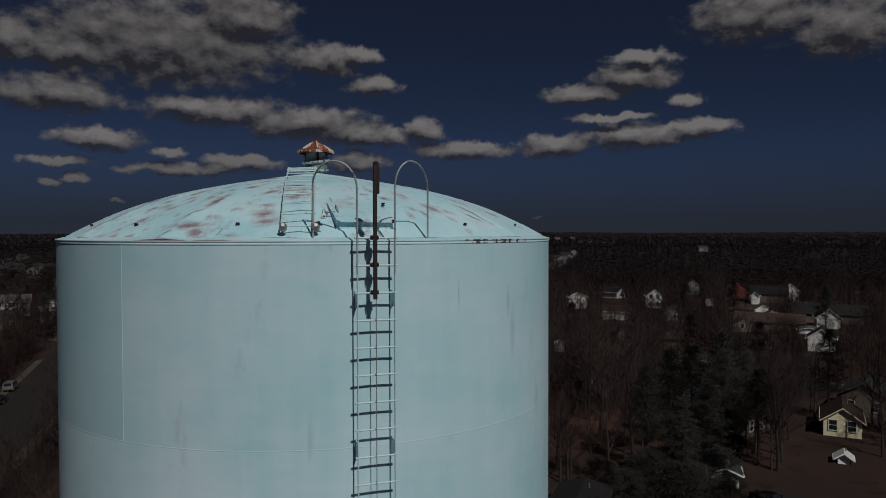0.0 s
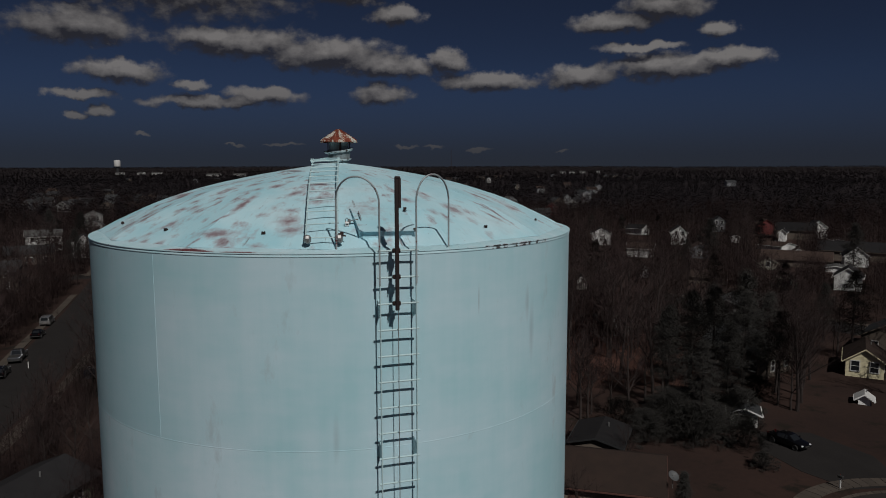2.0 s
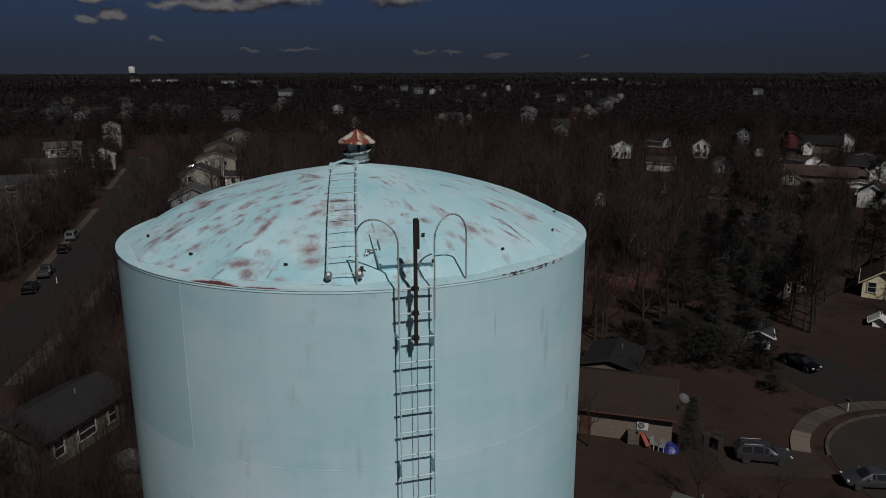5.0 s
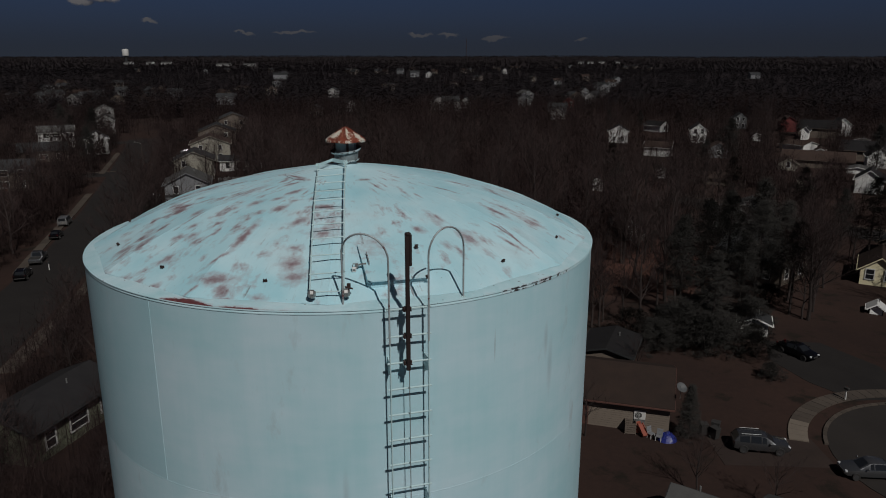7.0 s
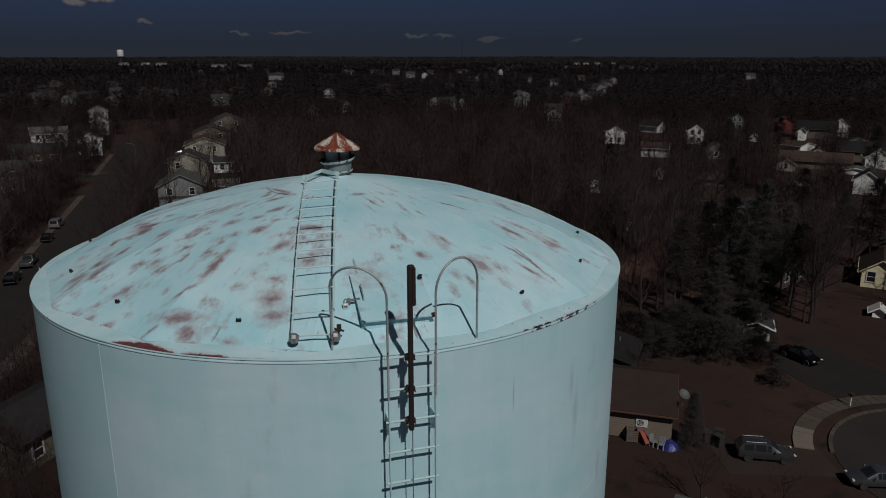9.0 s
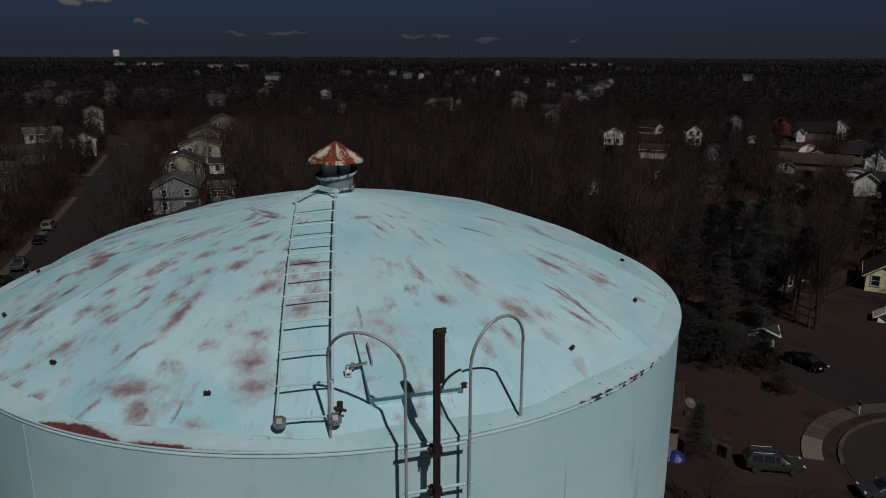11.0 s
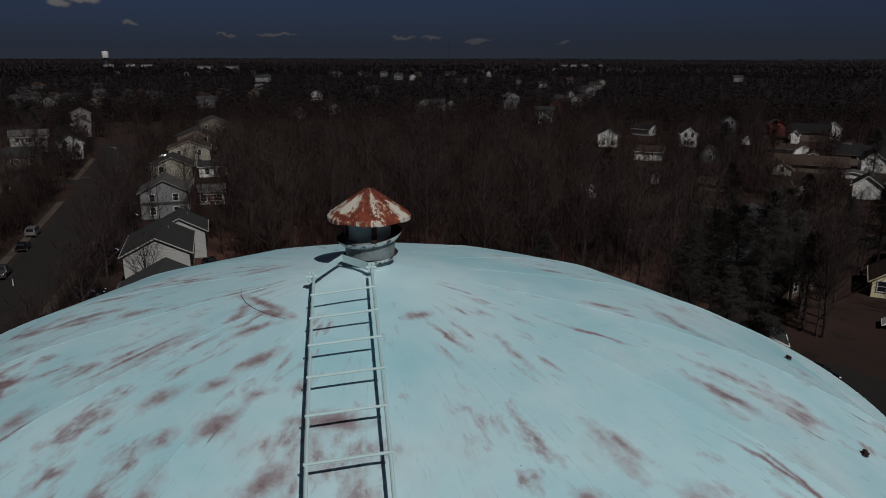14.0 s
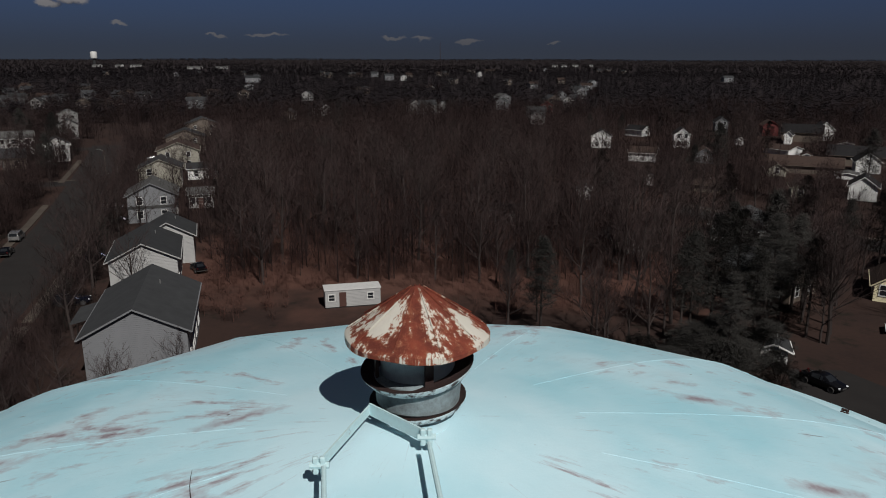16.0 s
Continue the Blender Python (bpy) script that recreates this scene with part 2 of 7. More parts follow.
def roof_paint():
    """Pale aqua paint on a steel dome, rubbed and rusted in streaks that run out from the crown and in short bands across them."""
    m = bpy.data.materials.new("roof_paint")
    m.use_nodes = True
    t = m.node_tree
    b = t.nodes["Principled BSDF"]
    co = wire(t, "ShaderNodeTexCoord").outputs["Object"]
    p = wire(t, "ShaderNodeSeparateXYZ", co)
    r = vec(t, "LENGTH", wire(t, "ShaderNodeCombineXYZ", p.outputs[0], p.outputs[1]).outputs[0])
    a = calc(t, "ARCTAN2", p.outputs[0], calc(t, "MULTIPLY", p.outputs[1], -1.0))
    n_mid = wire(t, "ShaderNodeTexNoise", co, None, 4.2, 5.0, 0.62).outputs[0]
    warp = vec(t, "MULTIPLY", vec(t, "SUBTRACT", wire(t, "ShaderNodeTexNoise", co, None, 2.2, 4.0, 0.6).outputs["Color"], (0.5, 0.5, 0.5)), (0.9, 0.9, 0.0))
    radial = vec(t, "ADD", wire(t, "ShaderNodeCombineXYZ", calc(t, "MULTIPLY", a, 4.6), calc(t, "MULTIPLY", r, 0.7)).outputs[0], vec(t, "MULTIPLY", warp, (0.5, 0.5, 0)))
    plain = vec(t, "ADD", wire(t, "ShaderNodeCombineXYZ", calc(t, "MULTIPLY", a, 15.0), calc(t, "MULTIPLY", r, 3.9), 7.7).outputs[0], warp)
    n_rad = wire(t, "ShaderNodeTexNoise", radial, None, 1.0, 5.0, 0.62).outputs[0]
    n_band = wire(t, "ShaderNodeTexNoise", plain, None, 1.0, 4.0, 0.58).outputs[0]
    n_patch = wire(t, "ShaderNodeTexNoise", co, None, 1.25, 2.0, 0.5).outputs[0]
    n_fine = wire(t, "ShaderNodeTexNoise", co, None, 55.0, 4.0, 0.7).outputs[0]
    # paint: faded and fresh
    k = wire(t, "ShaderNodeMapRange", calc(t, "ADD", calc(t, "MULTIPLY", n_patch, 0.7), calc(t, "MULTIPLY", n_mid, 0.3)), 0.35, 0.65).outputs[0]
    paint = blend(t, k, (0.36, 0.635, 0.72, 1), (0.53, 0.74, 0.81, 1))
    grey = ramp(t, calc(t, "ADD", calc(t, "MULTIPLY", n_patch, 0.6), calc(t, "MULTIPLY", n_band, 0.5)), 0.57, 0.72, 0.0, 0.30)
    grey = calc(t, "MULTIPLY", grey, ramp(t, r, 0.5, 1.3))
    paint = blend(t, grey, paint, (0.36, 0.41, 0.44, 1))
    # small worn streaks and bands everywhere
    w = calc(t, "ADD", calc(t, "MULTIPLY", n_rad, 0.5), calc(t, "MULTIPLY", n_band, 0.62))
    w = calc(t, "ADD", w, calc(t, "MULTIPLY", n_patch, 0.18))
    w = calc(t, "ADD", w, calc(t, "MULTIPLY", calc(t, "SUBTRACT", n_fine, 0.5), 0.07))
    w = calc(t, "ADD", w, ramp(t, p.outputs[0], -2.2, 1.6, 0.045, -0.018))
    w = calc(t, "SUBTRACT", w, ramp(t, r, 0.35, 0.9, 0.10, 0.0))
    w = calc(t, "SUBTRACT", w, ramp(t, p.outputs[1], -0.3, 1.2, 0.0, 0.035))
    # the larger worn spots, each with its own place, rubbed out to a soft ragged edge
    n_edge = wire(t, "ShaderNodeTexNoise", co, None, 11.0, 5.0, 0.66).outputs[0]
    n_soft = wire(t, "ShaderNodeTexNoise", co, None, 5.0, 3.0, 0.6).outputs["Color"]
    moved = vec(t, "MULTIPLY_ADD", vec(t, "SUBTRACT", n_soft, (0.5, 0.5, 0.5)), (0.10, 0.10, 0.0), vec(t, "MULTIPLY", co, (1, 1, 0)))
    spot = None
    for x, y, turn, long, wide, strength in WEAR_FRONT + WEAR_CROWN + WEAR_FAR + WEAR_SIDE:
        q = wire(t, "ShaderNodeMapping", moved, (x, y, 0), (0, 0, radians(turn)), (long * 1.25 + 0.02, wide * 1.5 + 0.008, 1))
        q.vector_type = "TEXTURE"
        k = calc(t, "MULTIPLY", calc(t, "SUBTRACT", 1.0, vec(t, "LENGTH", q.outputs[0])), strength)
        spot = k if spot is None else calc(t, "MAXIMUM", spot, k)
    spot = calc(t, "ADD", spot, calc(t, "MULTIPLY", calc(t, "SUBTRACT", n_edge, 0.5), 1.25))
    spot = calc(t, "ADD", spot, calc(t, "MULTIPLY", calc(t, "SUBTRACT", n_band, 0.5), 0.9))
    worn = calc(t, "MAXIMUM", ramp(t, w, 0.70, 0.785, 0.0, 0.62), ramp(t, spot, -0.1, 0.6, 0.0, 0.74))
    core = calc(t, "MAXIMUM", ramp(t, w, 0.765, 0.85, 0.0, 0.75), ramp(t, spot, 0.36, 0.95, 0.0, 0.7))
    c = blend(t, worn, paint, (0.335, 0.275, 0.30, 1))
    c = blend(t, core, c, (0.15, 0.066, 0.076, 1))
    # long thin scratches along the plates
    thin = wire(t, "ShaderNodeCombineXYZ", calc(t, "MULTIPLY", a, 42.0), calc(t, "MULTIPLY", r, 1.3)).outputs[0]
    s = wire(t, "ShaderNodeTexNoise", thin, None, 1.0, 2.0, 0.5).outputs[0]
    s = calc(t, "ADD", s, calc(t, "MULTIPLY", calc(t, "SUBTRACT", n_mid, 0.5), 0.5))
    s = calc(t, "SUBTRACT", s, ramp(t, r, 0.5, 1.6, 0.2, 0.0))
    s = ramp(t, s, 0.72, 0.79, 0.0, 0.7)
    c = blend(t, s, c, (0.16, 0.11, 0.11, 1))
    # chips
    chip = wire(t, "ShaderNodeTexVoronoi", co, None, 5.0).outputs["Distance"]
    chip = wire(t, "ShaderNodeMapRange", calc(t, "ADD", chip, calc(t, "MULTIPLY", n_fine, 0.03)), 0.05, 0.065, 0.8, 0.0).outputs[0]
    gate = wire(t, "ShaderNodeMapRange", n_mid, 0.56, 0.6, 0.0, 1.0).outputs[0]
    c = blend(t, calc(t, "MULTIPLY", chip, gate), c, (0.05, 0.03, 0.03, 1))
    pit = wire(t, "ShaderNodeTexVoronoi", co, None, 17.0).outputs["Distance"]
    pit = ramp(t, calc(t, "ADD", pit, calc(t, "MULTIPLY", n_fine, 0.05)), 0.09, 0.12, 0.75, 0.0)
    few = ramp(t, wire(t, "ShaderNodeTexNoise", co, None, 2.6, 3.0, 0.6).outputs[0], 0.60, 0.66, 0.0, 1.0)
    c = blend(t, calc(t, "MULTIPLY", pit, few), c, (0.09, 0.045, 0.045, 1))
    # fine scuffs that run down the slope
    scuff = wire(t, "ShaderNodeTexNoise", wire(t, "ShaderNodeCombineXYZ", calc(t, "MULTIPLY", a, 95.0), calc(t, "MULTIPLY", r, 5.0), 3.0).outputs[0], None, 1.0, 3.0, 0.6).outputs[0]
    scuff = calc(t, "MULTIPLY", ramp(t, scuff, 0.60, 0.72, 0.0, 0.32), ramp(t, r, 0.5, 1.2))
    c = blend(t, scuff, c, (0.30, 0.36, 0.39, 1))
    t.links.new(c, b.inputs["Base Color"])
    b.inputs["Specular IOR Level"].default_value = 0.3
    t.links.new(wire(t, "ShaderNodeMapRange", w, 0.6, 0.85, 0.5, 0.85).outputs[0], b.inputs["Roughness"])
    h = wire(t, "ShaderNodeBump", 0.25, 0.004)
    t.links.new(calc(t, "ADD", n_fine, calc(t, "MULTIPLY", n_mid, 2.0)), h.inputs["Height"])
    t.links.new(h.outputs[0], b.inputs["Normal"])
    return m


def shell_paint():
    """The same paint on the wall: broad patches, faint runs down the wall, a few grey rubs."""
    m = bpy.data.materials.new("shell_paint")
    m.use_nodes = True
    t = m.node_tree
    b = t.nodes["Principled BSDF"]
    co = wire(t, "ShaderNodeTexCoord").outputs["Object"]
    run = wire(t, "ShaderNodeMapping", co, None, None, (5.0, 5.0, 0.35)).outputs[0]
    cross = wire(t, "ShaderNodeMapping", co, None, None, (0.7, 0.7, 3.0)).outputs[0]
    n1 = wire(t, "ShaderNodeTexNoise", co, None, 0.7, 4.0, 0.6).outputs[0]
    n2 = wire(t, "ShaderNodeTexNoise", run, None, 1.0, 5.0, 0.65).outputs[0]
    n3 = wire(t, "ShaderNodeTexNoise", cross, None, 1.6, 4.0, 0.6).outputs[0]
    n4 = wire(t, "ShaderNodeTexNoise", co, None, 70.0, 3.0, 0.7).outputs[0]
    k = calc(t, "ADD", calc(t, "MULTIPLY", n1, 0.9), calc(t, "MULTIPLY", n2, 0.35))
    k = calc(t, "ADD", k, calc(t, "MULTIPLY", n3, 0.35))
    k = wire(t, "ShaderNodeMapRange", k, 0.6, 1.0).outputs[0]
    c = blend(t, k, (0.40, 0.645, 0.71, 1), (0.57, 0.73, 0.81, 1))
    rub = wire(t, "ShaderNodeTexNoise", wire(t, "ShaderNodeMapping", co, (3.1, 1.7, 0.4), None, (2.4, 2.4, 0.9)).outputs[0], None, 1.0, 5.0, 0.65).outputs[0]
    # each rolled plate has taken the paint a little differently
    p = wire(t, "ShaderNodeSeparateXYZ", co)
    ring = calc(t, "FLOOR", calc(t, "DIVIDE", calc(t, "SUBTRACT", 28.19, p.outputs[2]), 2.42))
    turn = calc(t, "MULTIPLY", calc(t, "ARCTAN2", p.outputs[1], p.outputs[0]), 57.2958)
    cell = calc(t, "FLOOR", calc(t, "DIVIDE", calc(t, "SUBTRACT", calc(t, "ADD", turn, 119.8), calc(t, "MULTIPLY", ring, 47.0)), 60.0))
    tone = calc(t, "FRACT", calc(t, "ADD", calc(t, "MULTIPLY", ring, 0.12), ramp(t, cell, -1.0, 0.0, 0.9, 0.25)))
    c = blend(t, ramp(t, tone, 0.0, 1.0, 0.0, 0.55), c, (0.31, 0.53, 0.60, 1))
    rub = wire(t, "ShaderNodeMapRange", rub, 0.60, 0.74, 0.0, 0.55).outputs[0]
    c = blend(t, rub, c, (0.33, 0.38, 0.40, 1))
    # one thin dark run and a few grey smears low on the wall beside the ladder
    for deg, top, half, wide, strength in ((-55.5, 27.45, 0.22, 0.16, 0.7), (-41.5, 27.3, 0.30, 0.9, 0.35), (-39.8, 26.9, 0.45, 1.1, 0.3), (-84.0, 25.9, 0.35, 0.8, 0.25)):
        du = calc(t, "DIVIDE", calc(t, "SUBTRACT", turn, deg), wide)
        dv = calc(t, "DIVIDE", calc(t, "SUBTRACT", p.outputs[2], top), half)
        near = calc(t, "ADD", vec(t, "LENGTH", wire(t, "ShaderNodeCombineXYZ", du, dv).outputs[0]), calc(t, "MULTIPLY", calc(t, "SUBTRACT", n2, 0.5), 1.2))
        c = blend(t, ramp(t, near, 1.0, 0.2, 0.0, strength), c, (0.26, 0.29, 0.32, 1))
    t.links.new(c, b.inputs["Base Color"])
    b.inputs["Roughness"].default_value, b.inputs["Specular IOR Level"].default_value = 0.5, 0.35
    h = wire(t, "ShaderNodeBump", 0.2, 0.004)
    t.links.new(calc(t, "ADD", n4, calc(t, "MULTIPLY", n2, 1.5)), h.inputs["Height"])
    t.links.new(h.outputs[0], b.inputs["Normal"])
    return m


def rim_paint():
    """Rim paint, flaked to dark rust along two stretches and in specks elsewhere."""
    m = bpy.data.materials.new("rim_paint")
    m.use_nodes = True
    t = m.node_tree
    b = t.nodes["Principled BSDF"]
    co = wire(t, "ShaderNodeTexCoord").outputs["Object"]
    p = wire(t, "ShaderNodeSeparateXYZ", co)
    a = calc(t, "MULTIPLY", calc(t, "ARCTAN2", p.outputs[1], p.outputs[0]), 57.2958)
    r = vec(t, "LENGTH", wire(t, "ShaderNodeCombineXYZ", p.outputs[0], p.outputs[1]).outputs[0])
    n1 = wire(t, "ShaderNodeTexNoise", co, None, 3.0, 5.0, 0.65).outputs[0]
    n2 = wire(t, "ShaderNodeTexNoise", co, None, 24.0, 4.0, 0.7).outputs[0]
    c = blend(t, ramp(t, n1, 0.35, 0.65), (0.40, 0.64, 0.70, 1), (0.55, 0.735, 0.80, 1))
    # a red strip inside the lip, widest on one stretch and thin on the next, with a pink rubbed edge
    ragged = calc(t, "ADD", calc(t, "MULTIPLY", calc(t, "SUBTRACT", n1, 0.5), 0.10), calc(t, "MULTIPLY", calc(t, "SUBTRACT", n2, 0.5), 0.055))
    broad = ramp(t, calc(t, "ABSOLUTE", calc(t, "ADD", a, 111.0)), 6.5, 1.0, 0.0, 0.075)
    thin = ramp(t, calc(t, "ABSOLUTE", calc(t, "ADD", a, 101.0)), 5.0, 1.0, 0.0, 0.036)
    tail = ramp(t, calc(t, "ABSOLUTE", calc(t, "ADD", a, 101.5)), 16.0, 8.0, 0.0, 0.008)
    depth = calc(t, "MAXIMUM", calc(t, "MAXIMUM", broad, thin), tail)
    inside = calc(t, "SUBTRACT", calc(t, "ADD", depth, ragged), calc(t, "SUBTRACT", 3.692, r))
    lip = calc(t, "MULTIPLY", ramp(t, r, 3.700, 3.694), ramp(t, p.outputs[2], 28.100, 28.108))
    here = calc(t, "MULTIPLY", ramp(t, depth, 0.0, 0.02), lip)
    c = blend(t, calc(t, "MULTIPLY", ramp(t, inside, -0.035, 0.012, 0.0, 0.6), here), c, (0.42, 0.33, 0.35, 1))
    red = blend(t, ramp(t, n2, 0.40, 0.62), (0.085, 0.012, 0.016, 1), (0.155, 0.036, 0.036, 1))
    c = blend(t, calc(t, "MULTIPLY", ramp(t, inside, 0.0, 0.016, 0.0, 0.95), here), c, red)
    # black flakes at and under the lip on the other side, a faint red run below them, specks on the flange
    side = ramp(t, calc(t, "ABSOLUTE", calc(t, "ADD", a, 46.0)), 18.0, 5.0)
    c = blend(t, calc(t, "MULTIPLY", calc(t, "MULTIPLY", side, ramp(t, n1, 0.45, 0.6, 0.0, 0.4)), ramp(t, r, 3.66, 3.69)), c, (0.40, 0.29, 0.31, 1))
    n3 = wire(t, "ShaderNodeTexNoise", co, None, 13.0, 4.0, 0.65).outputs[0]
    k = calc(t, "ADD", calc(t, "MULTIPLY", calc(t, "MULTIPLY", side, ramp(t, r, 3.685, 3.698)), 0.165), calc(t, "ADD", calc(t, "MULTIPLY", n1, 0.45), calc(t, "MULTIPLY", n3, 0.55)))
    c = blend(t, ramp(t, k, 0.655, 0.68, 0.0, 0.95), c, (0.022, 0.013, 0.015, 1))
    fleck = calc(t, "ADD", calc(t, "MULTIPLY", side, 0.06), n3)
    c = blend(t, calc(t, "MULTIPLY", ramp(t, fleck, 0.70, 0.72, 0.0, 0.85), ramp(t, r, 3.42, 3.5)), c, (0.07, 0.055, 0.06, 1))
    t.links.new(c, b.inputs["Base Color"])
    b.inputs["Roughness"].default_value, b.inputs["Specular IOR Level"].default_value = 0.55, 0.3
    h = wire(t, "ShaderNodeBump", 0.3, 0.004)
    t.links.new(n2, h.inputs["Height"])
    t.links.new(h.outputs[0], b.inputs["Normal"])
    return m


def cap_rust():
    """Rust in several browns with old pale paint left in flakes that run down the cone."""
    m = bpy.data.materials.new("rusted_cap")
    m.use_nodes = True
    t = m.node_tree
    b = t.nodes["Principled BSDF"]
    co = wire(t, "ShaderNodeTexCoord").outputs["Object"]
    p = wire(t, "ShaderNodeSeparateXYZ", co)
    r = vec(t, "LENGTH", wire(t, "ShaderNodeCombineXYZ", p.outputs[0], p.outputs[1]).outputs[0])
    a = calc(t, "ARCTAN2", p.outputs[0], calc(t, "MULTIPLY", p.outputs[1], -1.0))
    run = wire(t, "ShaderNodeCombineXYZ", calc(t, "MULTIPLY", a, 2.6), calc(t, "MULTIPLY", r, 4.5), 2.0).outputs[0]
    n1 = wire(t, "ShaderNodeTexNoise", run, None, 1.0, 6.0, 0.68).outputs[0]
    n2 = wire(t, "ShaderNodeTexNoise", co, None, 26.0, 6.0, 0.72).outputs[0]
    n3 = wire(t, "ShaderNodeTexNoise", co, None, 7.0, 4.0, 0.6).outputs[0]
    flake = wire(t, "ShaderNodeTexNoise", wire(t, "ShaderNodeCombineXYZ", calc(t, "MULTIPLY", a, 9.0), calc(t, "MULTIPLY", r, 26.0), 5.0).outputs[0], None, 1.0, 8.0, 0.78).outputs[0]
    c = blend(t, ramp(t, n3, 0.36, 0.62), (0.085, 0.022, 0.016, 1), (0.205, 0.046, 0.026, 1))
    c = blend(t, ramp(t, n2, 0.5, 0.68, 0.0, 0.75), c, (0.25, 0.085, 0.045, 1))
    # old paint stays on some of the facets and along the rim
    left = ramp(t, n1, 0.3, 0.7, -0.5, 0.5)
    k = calc(t, "ADD", calc(t, "MULTIPLY", calc(t, "SUBTRACT", n2, 0.5), 1.5), calc(t, "MULTIPLY", calc(t, "SUBTRACT", flake, 0.5), 2.2))
    k = calc(t, "ADD", calc(t, "ADD", k, calc(t, "MULTIPLY", left, 0.75)), -0.36)
    for a0, wa, r0, wr, strength in ((-0.75, 0.45, 0.16, 0.13, 1.0), (0.36, 0.40, 0.14, 0.17, 0.62), (1.15, 0.45, 0.22, 0.12, 0.85), (-1.5, 0.5, 0.22, 0.12, 0.6), (2.6, 0.8, 0.16, 0.12, 0.6)):
        da, dr = calc(t, "DIVIDE", calc(t, "SUBTRACT", a, a0), wa), calc(t, "DIVIDE", calc(t, "SUBTRACT", r, r0), wr)
        near = vec(t, "LENGTH", wire(t, "ShaderNodeCombineXYZ", da, dr).outputs[0])
        k = calc(t, "ADD", k, ramp(t, near, 1.15, 0.3, 0.0, strength))
    k = calc(t, "ADD", k, ramp(t, r, 0.272, 0.29, 0.0, 0.30))
    c = blend(t, ramp(t, k, -0.12, 0.22, 0.0, 0.6), c, (0.40, 0.19, 0.11, 1))
    c = blend(t, ramp(t, k, 0.08, 0.20, 0.0, 0.92), c, (0.58, 0.57, 0.51, 1))
    t.links.new(c, b.inputs["Base Color"])
    b.inputs["Roughness"].default_value, b.inputs["Specular IOR Level"].default_value = 0.85, 0.25
    h = wire(t, "ShaderNodeBump", 0.5, 0.006)
    t.links.new(k, h.inputs["Height"])
    t.links.new(h.outputs[0], b.inputs["Normal"])
    return m


def siding_mat(name, col, alt):
    """Horizontal lap siding, one course every 0.2 m."""
    m = stuff_mat(name, col, alt, rough=0.6, scale=0.5, fine=9.0, bump=0.0, vary=0.08)
    t = m.node_tree
    b = t.nodes["Principled BSDF"]
    z = wire(t, "ShaderNodeSeparateXYZ", wire(t, "ShaderNodeTexCoord").outputs["Object"]).outputs[2]
    h = wire(t, "ShaderNodeBump", 0.9, 0.03)
    t.links.new(calc(t, "FRACT", calc(t, "MULTIPLY", z, -5.0)), h.inputs["Height"])
    t.links.new(h.outputs[0], b.inputs["Normal"])
    return m


PAINT_ROOF, PAINT_SHELL, RIM_EDGE, CAP_RUST = roof_paint(), shell_paint(), rim_paint(), cap_rust()
PAINT_STEEL = stuff_mat("painted_steel", (0.50, 0.70, 0.73), (0.42, 0.55, 0.57), rough=0.5, scale=3.0, fine=60.0, spots=(0.12, 0.07, 0.06, -0.03))
LOOP_STEEL = stuff_mat("weathered_painted_pipe", (0.42, 0.49, 0.51), (0.27, 0.29, 0.31), rough=0.5, metal=0.1, scale=3.2, fine=50.0, spots=(0.13, 0.025, 0.028, 0.06))
DARK_RUST = stuff_mat("dark_rusted_steel", (0.017, 0.011, 0.011), (0.042, 0.02, 0.017), rough=0.75, scale=5.0, fine=60.0, bump=0.4)
VENT_PAINT = stuff_mat("chipped_vent_paint", (0.62, 0.69, 0.70), (0.50, 0.60, 0.63), rough=0.6, scale=7.0, fine=70.0, spots=(0.045, 0.024, 0.022, 0.13))
VENT_DARK = stuff_mat("grimy_vent_steel", (0.07, 0.075, 0.08), (0.27, 0.34, 0.36), rough=0.7, scale=7.0, fine=60.0)
DRUM_PAINT = stuff_mat("faded_drum_paint", (0.33, 0.42, 0.45), (0.20, 0.25, 0.27), rough=0.6, scale=5.0, fine=60.0, spots=(0.05, 0.04, 0.04, 0.02))
RIM_ALLOY = stuff_mat("brake_dusted_alloy", (0.10, 0.10, 0.105), (0.06, 0.06, 0.062), rough=0.4, metal=0.5, scale=8.0, fine=60.0)
DISH_GREY = stuff_mat("weathered_dish_grey", (0.10, 0.105, 0.11), (0.07, 0.072, 0.076), rough=0.6, scale=5.0, fine=40.0)
POST_RUST = stuff_mat("black_rusted_post", (0.011, 0.008, 0.0085), (0.026, 0.013, 0.012), rough=0.7, scale=6.0, fine=60.0, bump=0.4)
ZINC = stuff_mat("grey_zinc", (0.34, 0.35, 0.35), (0.22, 0.22, 0.22), rough=0.45, metal=0.6, scale=8.0, fine=80.0)
BRASS = stuff_mat("bright_lock_steel", (0.80, 0.80, 0.79), (0.68, 0.68, 0.68), rough=0.4, metal=0.0, scale=20.0, fine=90.0)
BLACK = stuff_mat("black_rubber", (0.02, 0.02, 0.02), (0.035, 0.033, 0.032), rough=0.8, scale=4.0, fine=40.0)

SCRUB = stuff_mat("red_brown_scrub", (0.100, 0.050, 0.040), (0.055, 0.033, 0.029), rough=0.95, scale=0.05, fine=0.6, bump=0.0, spec=0.05)
LAWN = stuff_mat("dormant_lawn", (0.046, 0.0275, 0.0225), (0.025, 0.017, 0.0155), rough=0.95, scale=0.07, fine=1.7, bump=0.5, spots=(0.020, 0.016, 0.013, 0.06), spec=0.1)


